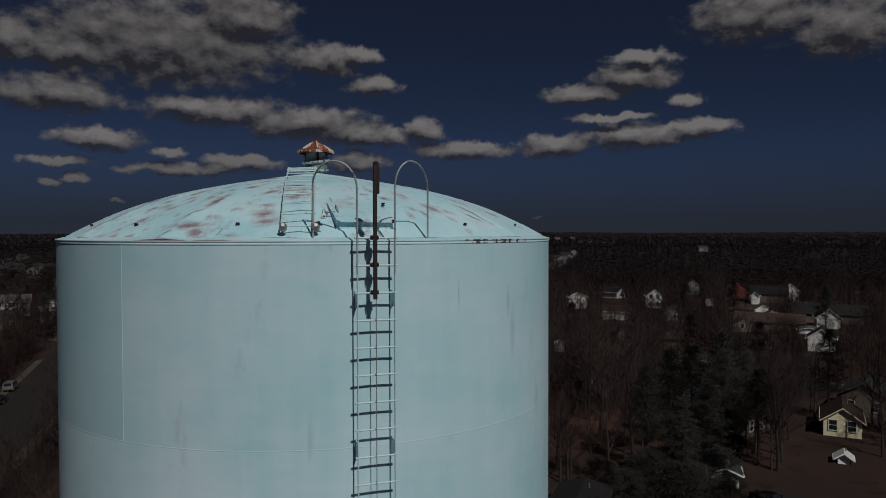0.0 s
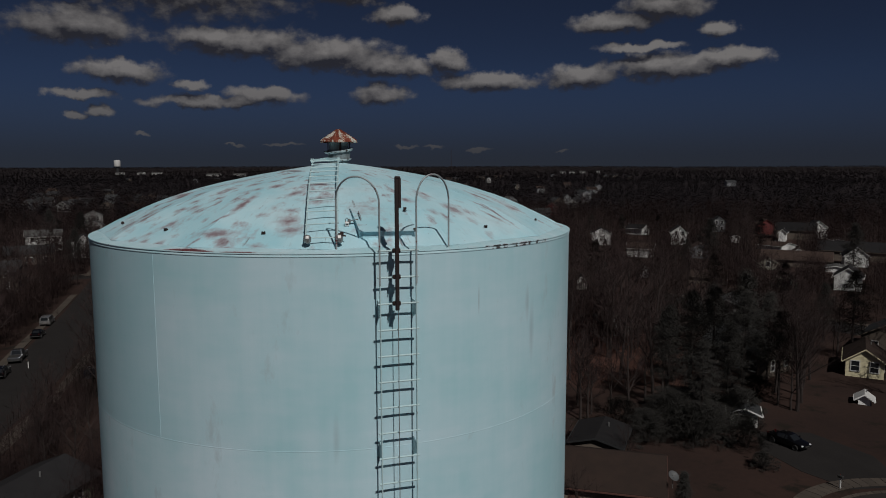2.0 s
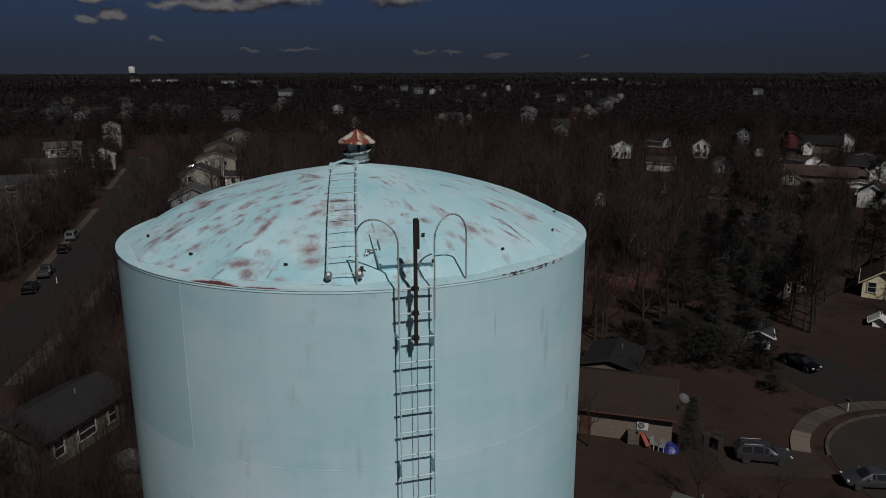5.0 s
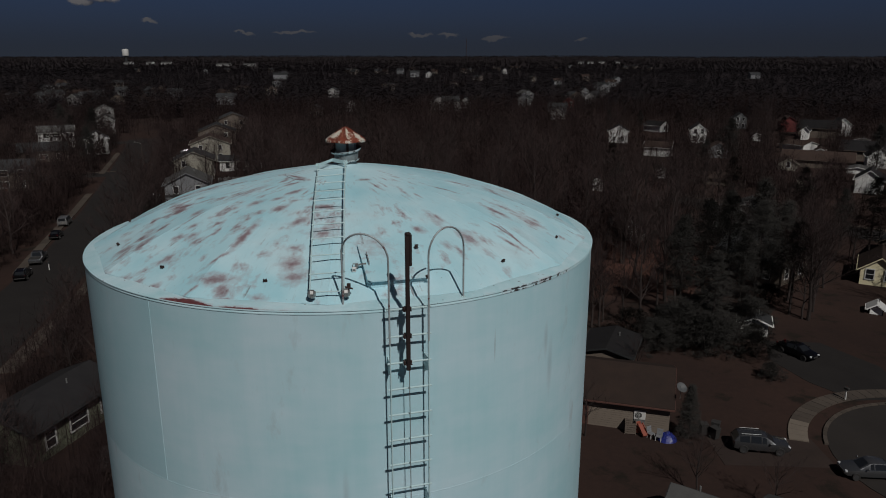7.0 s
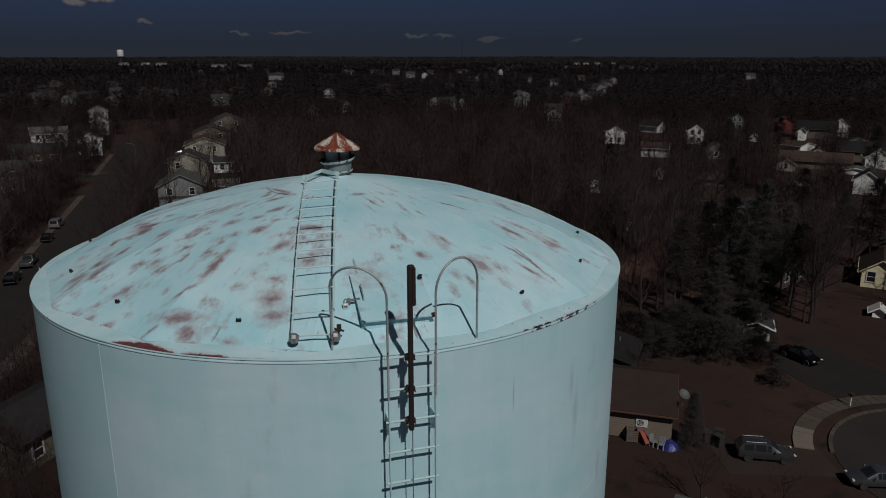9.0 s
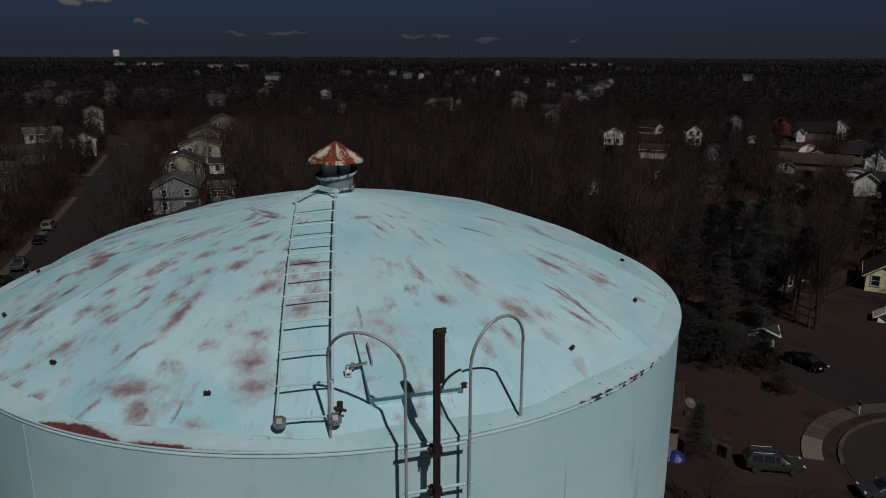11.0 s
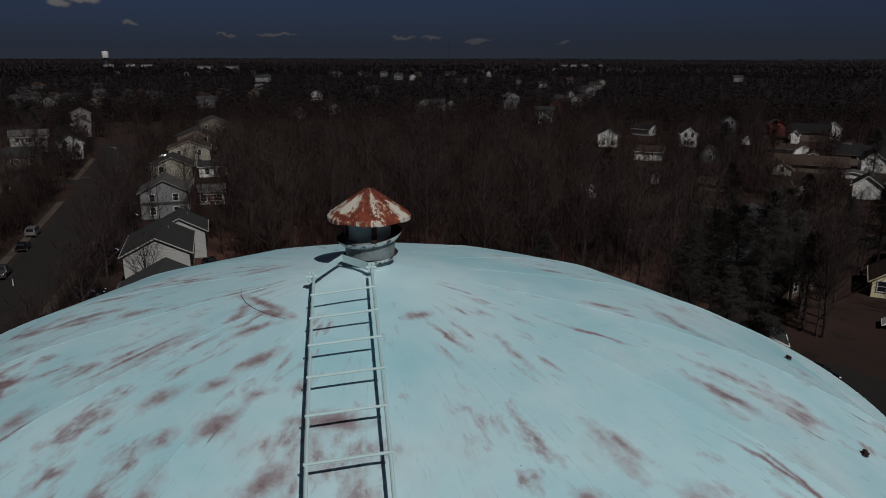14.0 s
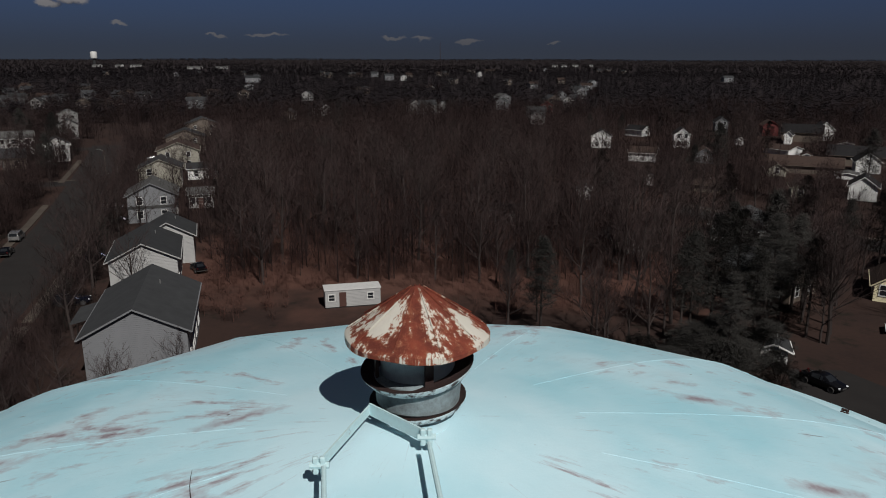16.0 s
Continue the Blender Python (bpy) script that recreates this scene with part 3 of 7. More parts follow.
def leaf_litter(m):
    """Rust-brown fallen leaves that lie under the woods behind the tank, with an uneven edge."""
    t = m.node_tree
    b = t.nodes["Principled BSDF"]
    old = b.inputs["Base Color"].links[0].from_socket
    co = wire(t, "ShaderNodeTexCoord").outputs["Object"]
    p = wire(t, "ShaderNodeSeparateXYZ", co)
    edge = calc(t, "MULTIPLY", calc(t, "SUBTRACT", wire(t, "ShaderNodeTexNoise", co, None, 0.05, 5.0, 0.65).outputs[0], 0.5), 60.0)
    deep = calc(t, "ADD", p.outputs[1], edge)
    wide = calc(t, "ADD", calc(t, "ABSOLUTE", calc(t, "SUBTRACT", p.outputs[0], 8.0)), edge)
    k = calc(t, "MULTIPLY", calc(t, "MULTIPLY", ramp(t, deep, 80.0, 94.0), ramp(t, deep, 210.0, 150.0)), ramp(t, wide, 48.0, 34.0))
    leaf = blend(t, wire(t, "ShaderNodeTexNoise", co, None, 1.6, 5.0, 0.7).outputs[0], (0.120, 0.058, 0.044, 1), (0.058, 0.033, 0.027, 1))
    c = blend(t, k, old, leaf)
    # the ground darkens with distance towards the colour of the far woods
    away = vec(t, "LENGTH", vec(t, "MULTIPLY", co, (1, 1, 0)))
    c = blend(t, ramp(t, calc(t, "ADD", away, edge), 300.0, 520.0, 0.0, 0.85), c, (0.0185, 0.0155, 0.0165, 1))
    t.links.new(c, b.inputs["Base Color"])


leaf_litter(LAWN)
GRAVEL = stuff_mat("brown_gravel", (0.046, 0.033, 0.029), (0.032, 0.024, 0.022), rough=0.95, scale=0.4, fine=9.0, bump=0.4, spec=0.1)
ASPHALT = stuff_mat("worn_asphalt", (0.0178, 0.0160, 0.0158), (0.0255, 0.0232, 0.0225), rough=0.9, scale=0.25, fine=6.0, bump=0.2, spec=0.15)
CONCRETE = stuff_mat("weathered_concrete", (0.085, 0.069, 0.056), (0.055, 0.046, 0.040), rough=0.9, scale=0.5, fine=7.0, spec=0.2, vary=0.15)
BARK = stuff_mat("grey_brown_bark", (0.055, 0.044, 0.041), (0.032, 0.026, 0.025), rough=0.95, scale=1.5, fine=14.0, vary=0.3, spec=0.1)
TWIGS = stuff_mat("bare_twigs", (0.051, 0.0355, 0.034), (0.036, 0.026, 0.0255), rough=0.95, scale=0.5, fine=4.0, bump=0.0, vary=0.3, spec=0.1)
WOODS = stuff_mat("winter_woods", (0.034, 0.0222, 0.021), (0.022, 0.0155, 0.0157), rough=0.95, scale=0.012, fine=0.15, bump=0.0, spots=(0.024, 0.026, 0.023, 0.05), spec=0.05)
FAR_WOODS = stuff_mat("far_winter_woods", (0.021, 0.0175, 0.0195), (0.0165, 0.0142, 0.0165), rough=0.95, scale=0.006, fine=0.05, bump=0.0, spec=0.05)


def ridge_haze(m):
    """Paints haze as colour: browner, paler woods on the last ridges before the horizon."""
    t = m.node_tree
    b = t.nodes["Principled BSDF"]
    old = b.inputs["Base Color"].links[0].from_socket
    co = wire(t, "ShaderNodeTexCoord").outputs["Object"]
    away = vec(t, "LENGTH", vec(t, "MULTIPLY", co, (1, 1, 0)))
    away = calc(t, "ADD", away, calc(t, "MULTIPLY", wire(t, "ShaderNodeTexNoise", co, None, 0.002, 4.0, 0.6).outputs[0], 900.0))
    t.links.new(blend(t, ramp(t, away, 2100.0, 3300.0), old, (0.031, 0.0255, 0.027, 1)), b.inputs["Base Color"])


ridge_haze(FAR_WOODS)
NEEDLES = stuff_mat("dark_pine_needles", (0.026, 0.025, 0.0235), (0.036, 0.034, 0.0315), rough=0.9, scale=0.6, fine=5.0, bump=0.0, vary=0.25, spec=0.1)
SHINGLE_DARK = stuff_mat("dark_grey_shingles", (0.040, 0.042, 0.044), (0.028, 0.029, 0.031), rough=0.9, scale=0.8, fine=8.0, vary=0.25, spec=0.15)
SHINGLE_GREY = stuff_mat("grey_shingles", (0.085, 0.085, 0.083), (0.060, 0.060, 0.060), rough=0.9, scale=0.8, fine=8.0, vary=0.25, spec=0.15)
SHINGLE_BROWN = stuff_mat("brown_shingles", (0.050, 0.033, 0.027), (0.033, 0.024, 0.021), rough=0.9, scale=0.8, fine=8.0, vary=0.25, spec=0.15)
WALL_WHITE = siding_mat("white_siding", (0.37, 0.37, 0.365), (0.30, 0.30, 0.297))
WALL_BRIGHT = siding_mat("bright_white_siding", (0.78, 0.78, 0.77), (0.70, 0.70, 0.69))
WALL_YELLOW = siding_mat("pale_yellow_siding", (0.66, 0.60, 0.40), (0.56, 0.51, 0.34))
SHINGLE_BLACK = stuff_mat("black_shingles", (0.024, 0.023, 0.024), (0.017, 0.0165, 0.018), rough=0.95, scale=0.8, fine=8.0, vary=0.25, spec=0.1)
WALL_GREY = siding_mat("grey_siding", (0.17, 0.175, 0.185), (0.14, 0.145, 0.155))
WALL_CREAM = siding_mat("cream_siding", (0.30, 0.285, 0.24), (0.25, 0.235, 0.195))
WALL_GREEN = siding_mat("pale_green_siding", (0.135, 0.145, 0.105), (0.105, 0.115, 0.08))
WALL_TAN = siding_mat("tan_siding", (0.13, 0.105, 0.085), (0.10, 0.08, 0.066))
WALL_BEIGE = siding_mat("beige_siding", (0.18, 0.147, 0.12), (0.14, 0.115, 0.092))
WALL_RED = siding_mat("barn_red_siding", (0.13, 0.022, 0.021), (0.10, 0.019, 0.018))
TRIM = stuff_mat("white_trim_paint", (0.58, 0.58, 0.57), (0.48, 0.48, 0.47), rough=0.5, scale=2.0, fine=20.0, bump=0.05)
PANE = glass_mat("dark_window_glass", (0.015, 0.017, 0.02))
DOORS = stuff_mat("door_paint", (0.10, 0.05, 0.04), (0.07, 0.035, 0.03), rough=0.5, scale=3.0, fine=25.0, vary=0.5)
BLUE_TARP = stuff_mat("blue_plastic", (0.02, 0.03, 0.19), (0.014, 0.02, 0.13), rough=0.4, scale=4.0, fine=20.0)
ORANGE = stuff_mat("orange_plastic", (0.28, 0.07, 0.045), (0.20, 0.055, 0.035), rough=0.5, scale=4.0, fine=20.0)


def car_paint(name, col):
    m = stuff_mat(name, col, tuple(0.85 * v for v in col), rough=0.25, metal=0.75, scale=1.0, fine=40.0, bump=0.0, spec=0.5)
    m.node_tree.nodes["Principled BSDF"].inputs["Coat Weight"].default_value = 0.6
    return m


CAR_GREY, CAR_SILVER, CAR_WHITE, CAR_DARK, CAR_BLUE = car_paint("dark_silver_car_paint", (0.13, 0.133, 0.14)), car_paint("silver_car_paint", (0.17, 0.175, 0.185)), car_paint("white_car_paint", (0.50, 0.50, 0.50)), car_paint("black_car_paint", (0.015, 0.015, 0.018)), car_paint("navy_car_paint", (0.02, 0.025, 0.045))
CIRCLE_ASPHALT = stuff_mat("dusty_asphalt", (0.034, 0.0295, 0.0275), (0.025, 0.022, 0.021), rough=0.9, scale=0.3, fine=6.0, spec=0.15)
FRESH_CONCRETE = stuff_mat("fresh_concrete", (0.18, 0.15, 0.122), (0.14, 0.118, 0.097), rough=0.9, scale=0.8, fine=8.0, spec=0.2)
LAMP_GLASS, TAIL_RED = glass_mat("headlight_glass", (0.55, 0.56, 0.58)), glass_mat("tail_light_red", (0.07, 0.006, 0.006))


# ---- geometry helpers ----
class Geo:
    """Gathers vertices and faces of one mesh."""

    def __init__(self):
        self.v, self.f = [], []

    def add(self, vs, fs, m=None):
        n = len(self.v)
        self.v.extend(tuple(m @ Vector(p)) for p in vs) if m is not None else self.v.extend(tuple(p) for p in vs)
        self.f.extend(tuple(n + i for i in f) for f in fs)
        return self

    def box(self, sx, sy, sz, m=None, c=0.0):
        """A box round the origin of m, its edges chamfered by c."""
        x, y, z = sx / 2, sy / 2, sz / 2
        if c <= 0:
            vs = [(i, j, k) for i in (-x, x) for j in (-y, y) for k in (-z, z)]
            return self.add(vs, [(0, 1, 3, 2), (4, 6, 7, 5), (0, 4, 5, 1), (2, 3, 7, 6), (0, 2, 6, 4), (1, 5, 7, 3)], m)
        bm = bmesh.new()
        for i in (-1, 1):
            for j in (-1, 1):
                for k in (-1, 1):
                    bm.verts.new((i * (x - c), j * (y - c), k * z))
                    bm.verts.new((i * (x - c), j * y, k * (z - c)))
                    bm.verts.new((i * x, j * (y - c), k * (z - c)))
        bmesh.ops.convex_hull(bm, input=bm.verts)
        bm.verts.index_update()
        vs, fs = [v.co.copy() for v in bm.verts], [[v.index for v in f.verts] for f in bm.faces]
        bm.free()
        return self.add(vs, fs, m)

    def tube(self, pts, r, n=8, m=None):
        """A round bar through the points; r: one radius or one for each point."""
        pts = [Vector(p) for p in pts]
        rs = r if isinstance(r, (list, tuple)) else [r] * len(pts)
        vs, fs, side = [], [], None
        for i, p in enumerate(pts):
            d = (pts[min(i + 1, len(pts) - 1)] - pts[max(i - 1, 0)]).normalized()
            side = d.orthogonal().normalized() if side is None else (side - d * side.dot(d)).normalized()
            up = d.cross(side)
            vs += [p + (side * math.cos(2 * math.pi * k / n) + up * math.sin(2 * math.pi * k / n)) * rs[i] for k in range(n)]
        for i in range(len(pts) - 1):
            fs += [(i * n + k, i * n + (k + 1) % n, (i + 1) * n + (k + 1) % n, (i + 1) * n + k) for k in range(n)]
        fs += [tuple(range(n - 1, -1, -1)), tuple(range(len(vs) - n, len(vs)))]
        return self.add(vs, fs, m)

    def lathe(self, prof, n=48, m=None):
        vs = [(r * math.cos(2 * math.pi * k / n), r * math.sin(2 * math.pi * k / n), z) for r, z in prof for k in range(n)]
        fs = [(i * n + k, i * n + (k + 1) % n, (i + 1) * n + (k + 1) % n, (i + 1) * n + k) for i in range(len(prof) - 1) for k in range(n)]
        return self.add(vs, fs, m)

    def slab(self, pts, z0, z1, m=None):
        """A flat plate with the outline pts, anticlockwise from above."""
        n = len(pts)
        vs = [(x, y, z0) for x, y in pts] + [(x, y, z1) for x, y in pts]
        return self.add(vs, [tuple(range(n - 1, -1, -1)), tuple(range(n, 2 * n))] + [(k, (k + 1) % n, n + (k + 1) % n, n + k) for k in range(n)], m)


def mesh_of(name, geo, material, smooth=False):
    me = bpy.data.meshes.new(name)
    me.from_pydata(geo.v, [], geo.f)
    me.materials.append(material)
    if smooth:
        me.polygons.foreach_set("use_smooth", [True] * len(me.polygons))
        me.set_sharp_from_angle(angle=radians(38))
    return me


def part(name, geo, material, parent=None, label="", smooth=False):
    ob = new(name, geo if isinstance(geo, bpy.types.Mesh) else mesh_of(name, geo, material, smooth))
    ob.parent = parent
    return tagged(ob, label)


def thing(name, label, category, m=None, group="", kind=""):
    ob = tagged(new(name), label, category, group, kind)
    if m is not None:
        ob.matrix_basis = m
    return ob


# ---- ground, roads and pavements ----
def hill(x, y):
    """Height of the land: level round the tank, slightly rolling far off, low ridges at the horizon."""
    d = math.hypot(x, y)
    far = min(max((d - 500) / 1500, 0.0), 1.0)
    roll = 3.5 * noise.noise(Vector((x / 700, y / 700, 0.3)))
    ridge = min(max((d - 2600) / 1500, 0.0), 1.0)
    return far * roll + ridge * (12.0 + 6.0 * noise.noise(Vector((x / 1100, y / 1100, 5.1))))


def build_ground():
    g = Geo()
    rings = [0, 6, 20, 50, 90, 140, 200, 280, 380, 500, 650, 850, 1100, 1400, 1800, 2200, 2600, 3000, 3400, 3800, 4200, 4600, 4900]
    n = 96
    vs = [(0, 0, 0)] + [(r * math.cos(2 * math.pi * k / n), r * math.sin(2 * math.pi * k / n), hill(r * math.cos(2 * math.pi * k / n), r * math.sin(2 * math.pi * k / n))) for r in rings[1:] for k in range(n)]
    fs = [(0, 1 + k, 1 + (k + 1) % n) for k in range(n)]
    fs += [(1 + i * n + k, 1 + (i + 1) * n + k, 1 + (i + 1) * n + (k + 1) % n, 1 + i * n + (k + 1) % n) for i in range(len(rings) - 2) for k in range(n)]
    g.add(vs, fs)
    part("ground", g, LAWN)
    tagged(bpy.data.objects["ground"], "dormant brown lawns and leaf litter of a winter suburb", "ground", kind="structure")


build_ground()


def ribbon(pts, left, right, z0, z1):
    """A strip along pts, from left to right metres beside its line."""
    g = Geo()
    pts = [Vector((*p, 0)) for p in pts]
    rows = []
    for i, p in enumerate(pts):
        d = (pts[min(i + 1, len(pts) - 1)] - pts[max(i - 1, 0)]).normalized()
        s = Vector((d.y, -d.x, 0))
        rows.append((p - s * left, p + s * right))
    for (a, b), (c, d) in zip(rows, rows[1:]):
        g.slab([(a.x, a.y), (b.x, b.y), (d.x, d.y), (c.x, c.y)], z0, z1)
    return g


STREET = [(-42.5, 30), (-47.0, 50), (-52.5, 78), (-58.5, 103), (-68, 135), (-81, 174), (-92, 206), (-104, 240), (-112, 262)]
SIDE_STREET = [(-84, 182), (-112, 170), (-150, 156), (-220, 132)]
TOP_STREET = [(-200, 236), (-140, 247), (-108, 252), (-92, 262), (-60, 285), (-40, 330)]
RIGHT_STREET = [(52, 150), (66, 128.5), (77, 114), (96, 96), (130, 74), (190, 50)]
LANE = [(46, 44), (62, 36), (95, 28), (150, 24)]

for k, (line, l, r) in enumerate(((STREET, 4.6, 4.6), (SIDE_STREET, 4, 4), (TOP_STREET, 4.2, 4.2), (RIGHT_STREET, 5, 5), (LANE, 4.0, 4.0))):
    part("road", ribbon(line, l, r, -0.3, 0.02 + 0.004 * k), ASPHALT)
    tagged(bpy.data.objects["road" if k == 0 else "road.%03d" % k], "worn dark grey asphalt residential street", "road", kind="structure")

g = Geo()
g.slab([(42.2 + 10.2 * math.cos(2 * math.pi * k / 40), 39.6 + 10.2 * math.sin(2 * math.pi * k / 40)) for k in range(40)], -0.3, 0.045)
tagged(part("road_circle", g, CIRCLE_ASPHALT), "round asphalt turning circle at the end of a lane", "road", kind="structure")


def pavement(line, left, right, label, step=1.6, z=0.11):
    """A pavement of single concrete slabs along a line."""
    base = tagged(new("pavement"), label, "pavement", kind="structure")
    for a, b in zip(line, line[1:]):
        a, b = Vector((*a, 0)), Vector((*b, 0))
        d = (b - a).normalized()
        s = Vector((d.y, -d.x, 0))
        n = max(1, round((b - a).length / step))
        for k in range(n):
            p, q = a + (b - a) * (k / n) + d * 0.02, a + (b - a) * ((k + 1) / n) - d * 0.02
            g = Geo().slab([((p - s * left).x, (p - s * left).y), ((p + s * right).x, (p + s * right).y), ((q + s * right).x, (q + s * right).y), ((q - s * left).x, (q - s * left).y)], -0.2, z + 0.008 * ((k * 7) % 3))
            part("paving_slab", g, CONCRETE, base)
    return base


pavement([(-42.4, 56), (-43.6, 63), (-45.0, 72), (-46.6, 79)], 0.9, 0.9, "tan concrete pavement slabs beside the street")
pavement([(-52.5, 79), (-58.5, 103), (-68, 135), (-79, 168)], -5.2, 6.5, "tan concrete pavement slabs beside the street", 3.0)
pavement([(-84, 184), (-92, 206), (-97, 221)], -5.2, 6.8, "pale concrete pavement slabs along the lawn")
pavement([(-55, 92), (-58.5, 103), (-68, 135), (-74, 154)], 6.6, -5.2, "tan concrete pavement slabs across the street", 3.0)
pavement([(-84.5, 183), (-92, 206), (-98, 224)], 6.6, -5.2, "pale concrete pavement slabs at the street corner")
pavement([(-88, 185), (-112, 175), (-140, 164)], 0.2, 0.5, "narrow concrete kerb along the side street", 4.0)
pavement([(52, 157), (67, 135.5), (78, 121), (98, 102), (132, 80)], -0.6, 2.0, "tan concrete pavement slabs along the far street", 3.0)
# round the turning circle: a band of slabs, a kerb, and one fresh panel
ring = tagged(new("pavement"), "curved tan concrete pavement round the turning circle", "pavement", kind="structure")
for k in range(24):
    a0, a1 = radians(62 + k * 4.2 + 0.1), radians(62 + (k + 1) * 4.2 - 0.1)
    for name, r0, r1, z in (("paving_slab", 11.6, 13.1, 0.12), ("kerb_stone", 10.15, 10.45, 0.14)):
        g = Geo().slab([(42.2 + r * math.cos(a), 39.6 + r * math.sin(a)) for r, a in ((r0, a0), (r1, a0), (r1, a1), (r0, a1))], -0.2, z + 0.005 * (k % 3))
        part(name, g, FRESH_CONCRETE if name == "paving_slab" and 20 <= k <= 23 else CONCRETE, ring)
g = Geo().slab([(36.5, 54.5), (39.0, 50.6), (44.5, 51), (45.5, 58), (42.5, 64.5), (36.8, 65.0), (35.0, 60)], -0.2, 0.03)
tagged(part("driveway", g, ASPHALT), "dark asphalt driveway that opens from the turning circle", "driveway", kind="structure")
g = Geo().slab([(23.0, 39.6), (31.5, 39.2), (31.5, 43.5), (23.0, 44.2)], -0.2, 0.025)
tagged(part("driveway", g, GRAVEL), "brown gravel driveway beside a low house", "driveway", kind="structure")
g = Geo().slab([(-60, 147), (-52, 149), (-52.5, 152.5), (-62, 151)], -0.2, 0.03)
tagged(part("driveway", g, CONCRETE), "short concrete driveway between two lawns", "driveway", kind="structure")

# ---- the water tank ----
R = 3.69
CX = -0.012


def dome(r):
    k = min(max((r - 2.4) / 0.9, 0.0), 1.0)
    a, b = min(max((r - 2.3) / 0.8, 0.0), 1.0), min(max((r - 3.3) / 0.3, 0.0), 1.0)
    z = 29.14 - 0.06 * r - 0.058 * r * r + 0.02 * min(r / 1.8, 1.0) ** 2 - 0.07 * k * k * (3 - 2 * k)
    return z - 0.028 * math.sin(math.pi * min(r / 2.2, 1.0)) + 0.045 * a * a * (3 - 2 * a) * (1 - 0.5 * b * b * (3 - 2 * b))


def sag(x, y):
    """The plates on the ladder's side have sunk a little."""
    r = max(math.hypot(x, y), 0.01)
    a, b = min(r / 0.8, 1.0), min(max((r - 2.5) / 0.7, 0.0), 1.0)
    return 0.018 * min(max(0.15 - y / r, 0.0), 1.0) * a * a * (3 - 2 * a) * (1 - b * b * (3 - 2 * b))


def on_wall(deg, r=R, z=0.0):
    return Vector((CX + r * math.cos(radians(deg)), r * math.sin(radians(deg)), z))


GORE = 360 / 14
tank = thing("water_tank", "tall pale aqua steel water tank with a rust-streaked domed roof", "water tank", pose(CX, 0, 0))
# shell: rings of plate, the joints between them welded
course_z = [25.77 - 2.42 * k for k in range(11)]
tops = [28.07] + course_z
for k, top in enumerate(tops):
    low = course_z[k] if k < len(course_z) else -0.3
    g = Geo().lathe([(R, low), (R, top)], 160)
    part("shell_course", g, PAINT_SHELL, tank, smooth=True)
    if k < len(course_z):
        g = Geo().lathe([(R - 0.001, low - 0.008), (R + 0.0014, low - 0.004), (R + 0.0014, low + 0.004), (R - 0.001, low + 0.008)], 160)
        part("weld_seam", g, PAINT_SHELL, tank, smooth=True)
    if k < 4:
        for j in range(3):
            a = radians(-119.8 + 47.0 * (k % 2) + 120 * j)
            m = pose(R * math.cos(a), R * math.sin(a), (low + top) / 2, 0, 0, math.degrees(a))
            part("weld_seam", Geo().box(0.0036, 0.012, top - low - 0.01, m, 0.0016), PAINT_SHELL, tank)
g = Geo().lathe([(R - 0.01, 28.062), (R + 0.006, 28.062), (R + 0.007, 28.066), (R + 0.007, 28.074), (R + 0.004, 28.078), (R + 0.004, 28.094), (R + 0.012, 28.096), (R + 0.013, 28.102), (R + 0.011, 28.108), (R - 0.018, 28.114), (R - 0.09, 28.134), (R - 0.19, 28.146), (R - 0.34, 28.150), (R - 0.34, 28.04)], 200)
part("rim_flange", g, RIM_EDGE, tank, "aqua rim flange with rust flaking along its edge", True)
g = Geo().lathe([(0.0, dome(0.12) + 0.004), (0.12, dome(0.12) + 0.003), (0.13, dome(0.13) + 0.001), (0.13, dome(0.13) - 0.05)], 56)
part("roof_crown", g, PAINT_ROOF, tank, smooth=True)
for k in range(14):
    a0, a1 = radians(-34.6 + GORE * k), radians(-34.6 + GORE * (k + 1))
    g, cols, rows = Geo(), 6, 22
    for i in range(rows + 1):
        r = 0.12 + (3.6 - 0.12) * i / rows
        k_flat = min(max((r - 0.9) / 1.6, 0.0), 1.0)
        for j in range(cols + 1):
            a = a0 + (a1 - a0) * j / cols
            chord = math.cos((a1 - a0) / 2) / math.cos(a - (a0 + a1) / 2)
            rad = r * (1 + k_flat * k_flat * (3 - 2 * k_flat) * (chord - 1))
            s = Vector((rad * math.cos(a), rad * math.sin(a), dome(r)))
            edge = 0 if j in (0, cols) else 1
            s.z -= sag(s.x, s.y)
            s.z += edge * 0.009 * k_flat * noise.noise(Vector((s.x * 1.3, s.y * 1.3, k * 3.7)))
            g.v.append(tuple(s))
    for j in range(cols + 1):
        x, y, z = g.v[rows * (cols + 1) + j]
        g.v.append((x * 1.0005, y * 1.0005, z - 0.006))
    w = cols + 1
    g.f += [(i * w + j, (i + 1) * w + j, (i + 1) * w + j + 1, i * w + j + 1) for i in range(rows + 1) for j in range(cols)]
    part("roof_plate", g, PAINT_ROOF, tank, smooth=True)
    line = [Vector((r * math.cos(a0), r * math.sin(a0), dome(r) - sag(r * math.cos(a0), r * math.sin(a0)))) for r in (0.75 + 2.8 * i / 24 for i in range(25))]
    part("weld_seam", Geo().tube(line, 0.0013, 6), PAINT_ROOF, tank, smooth=True)
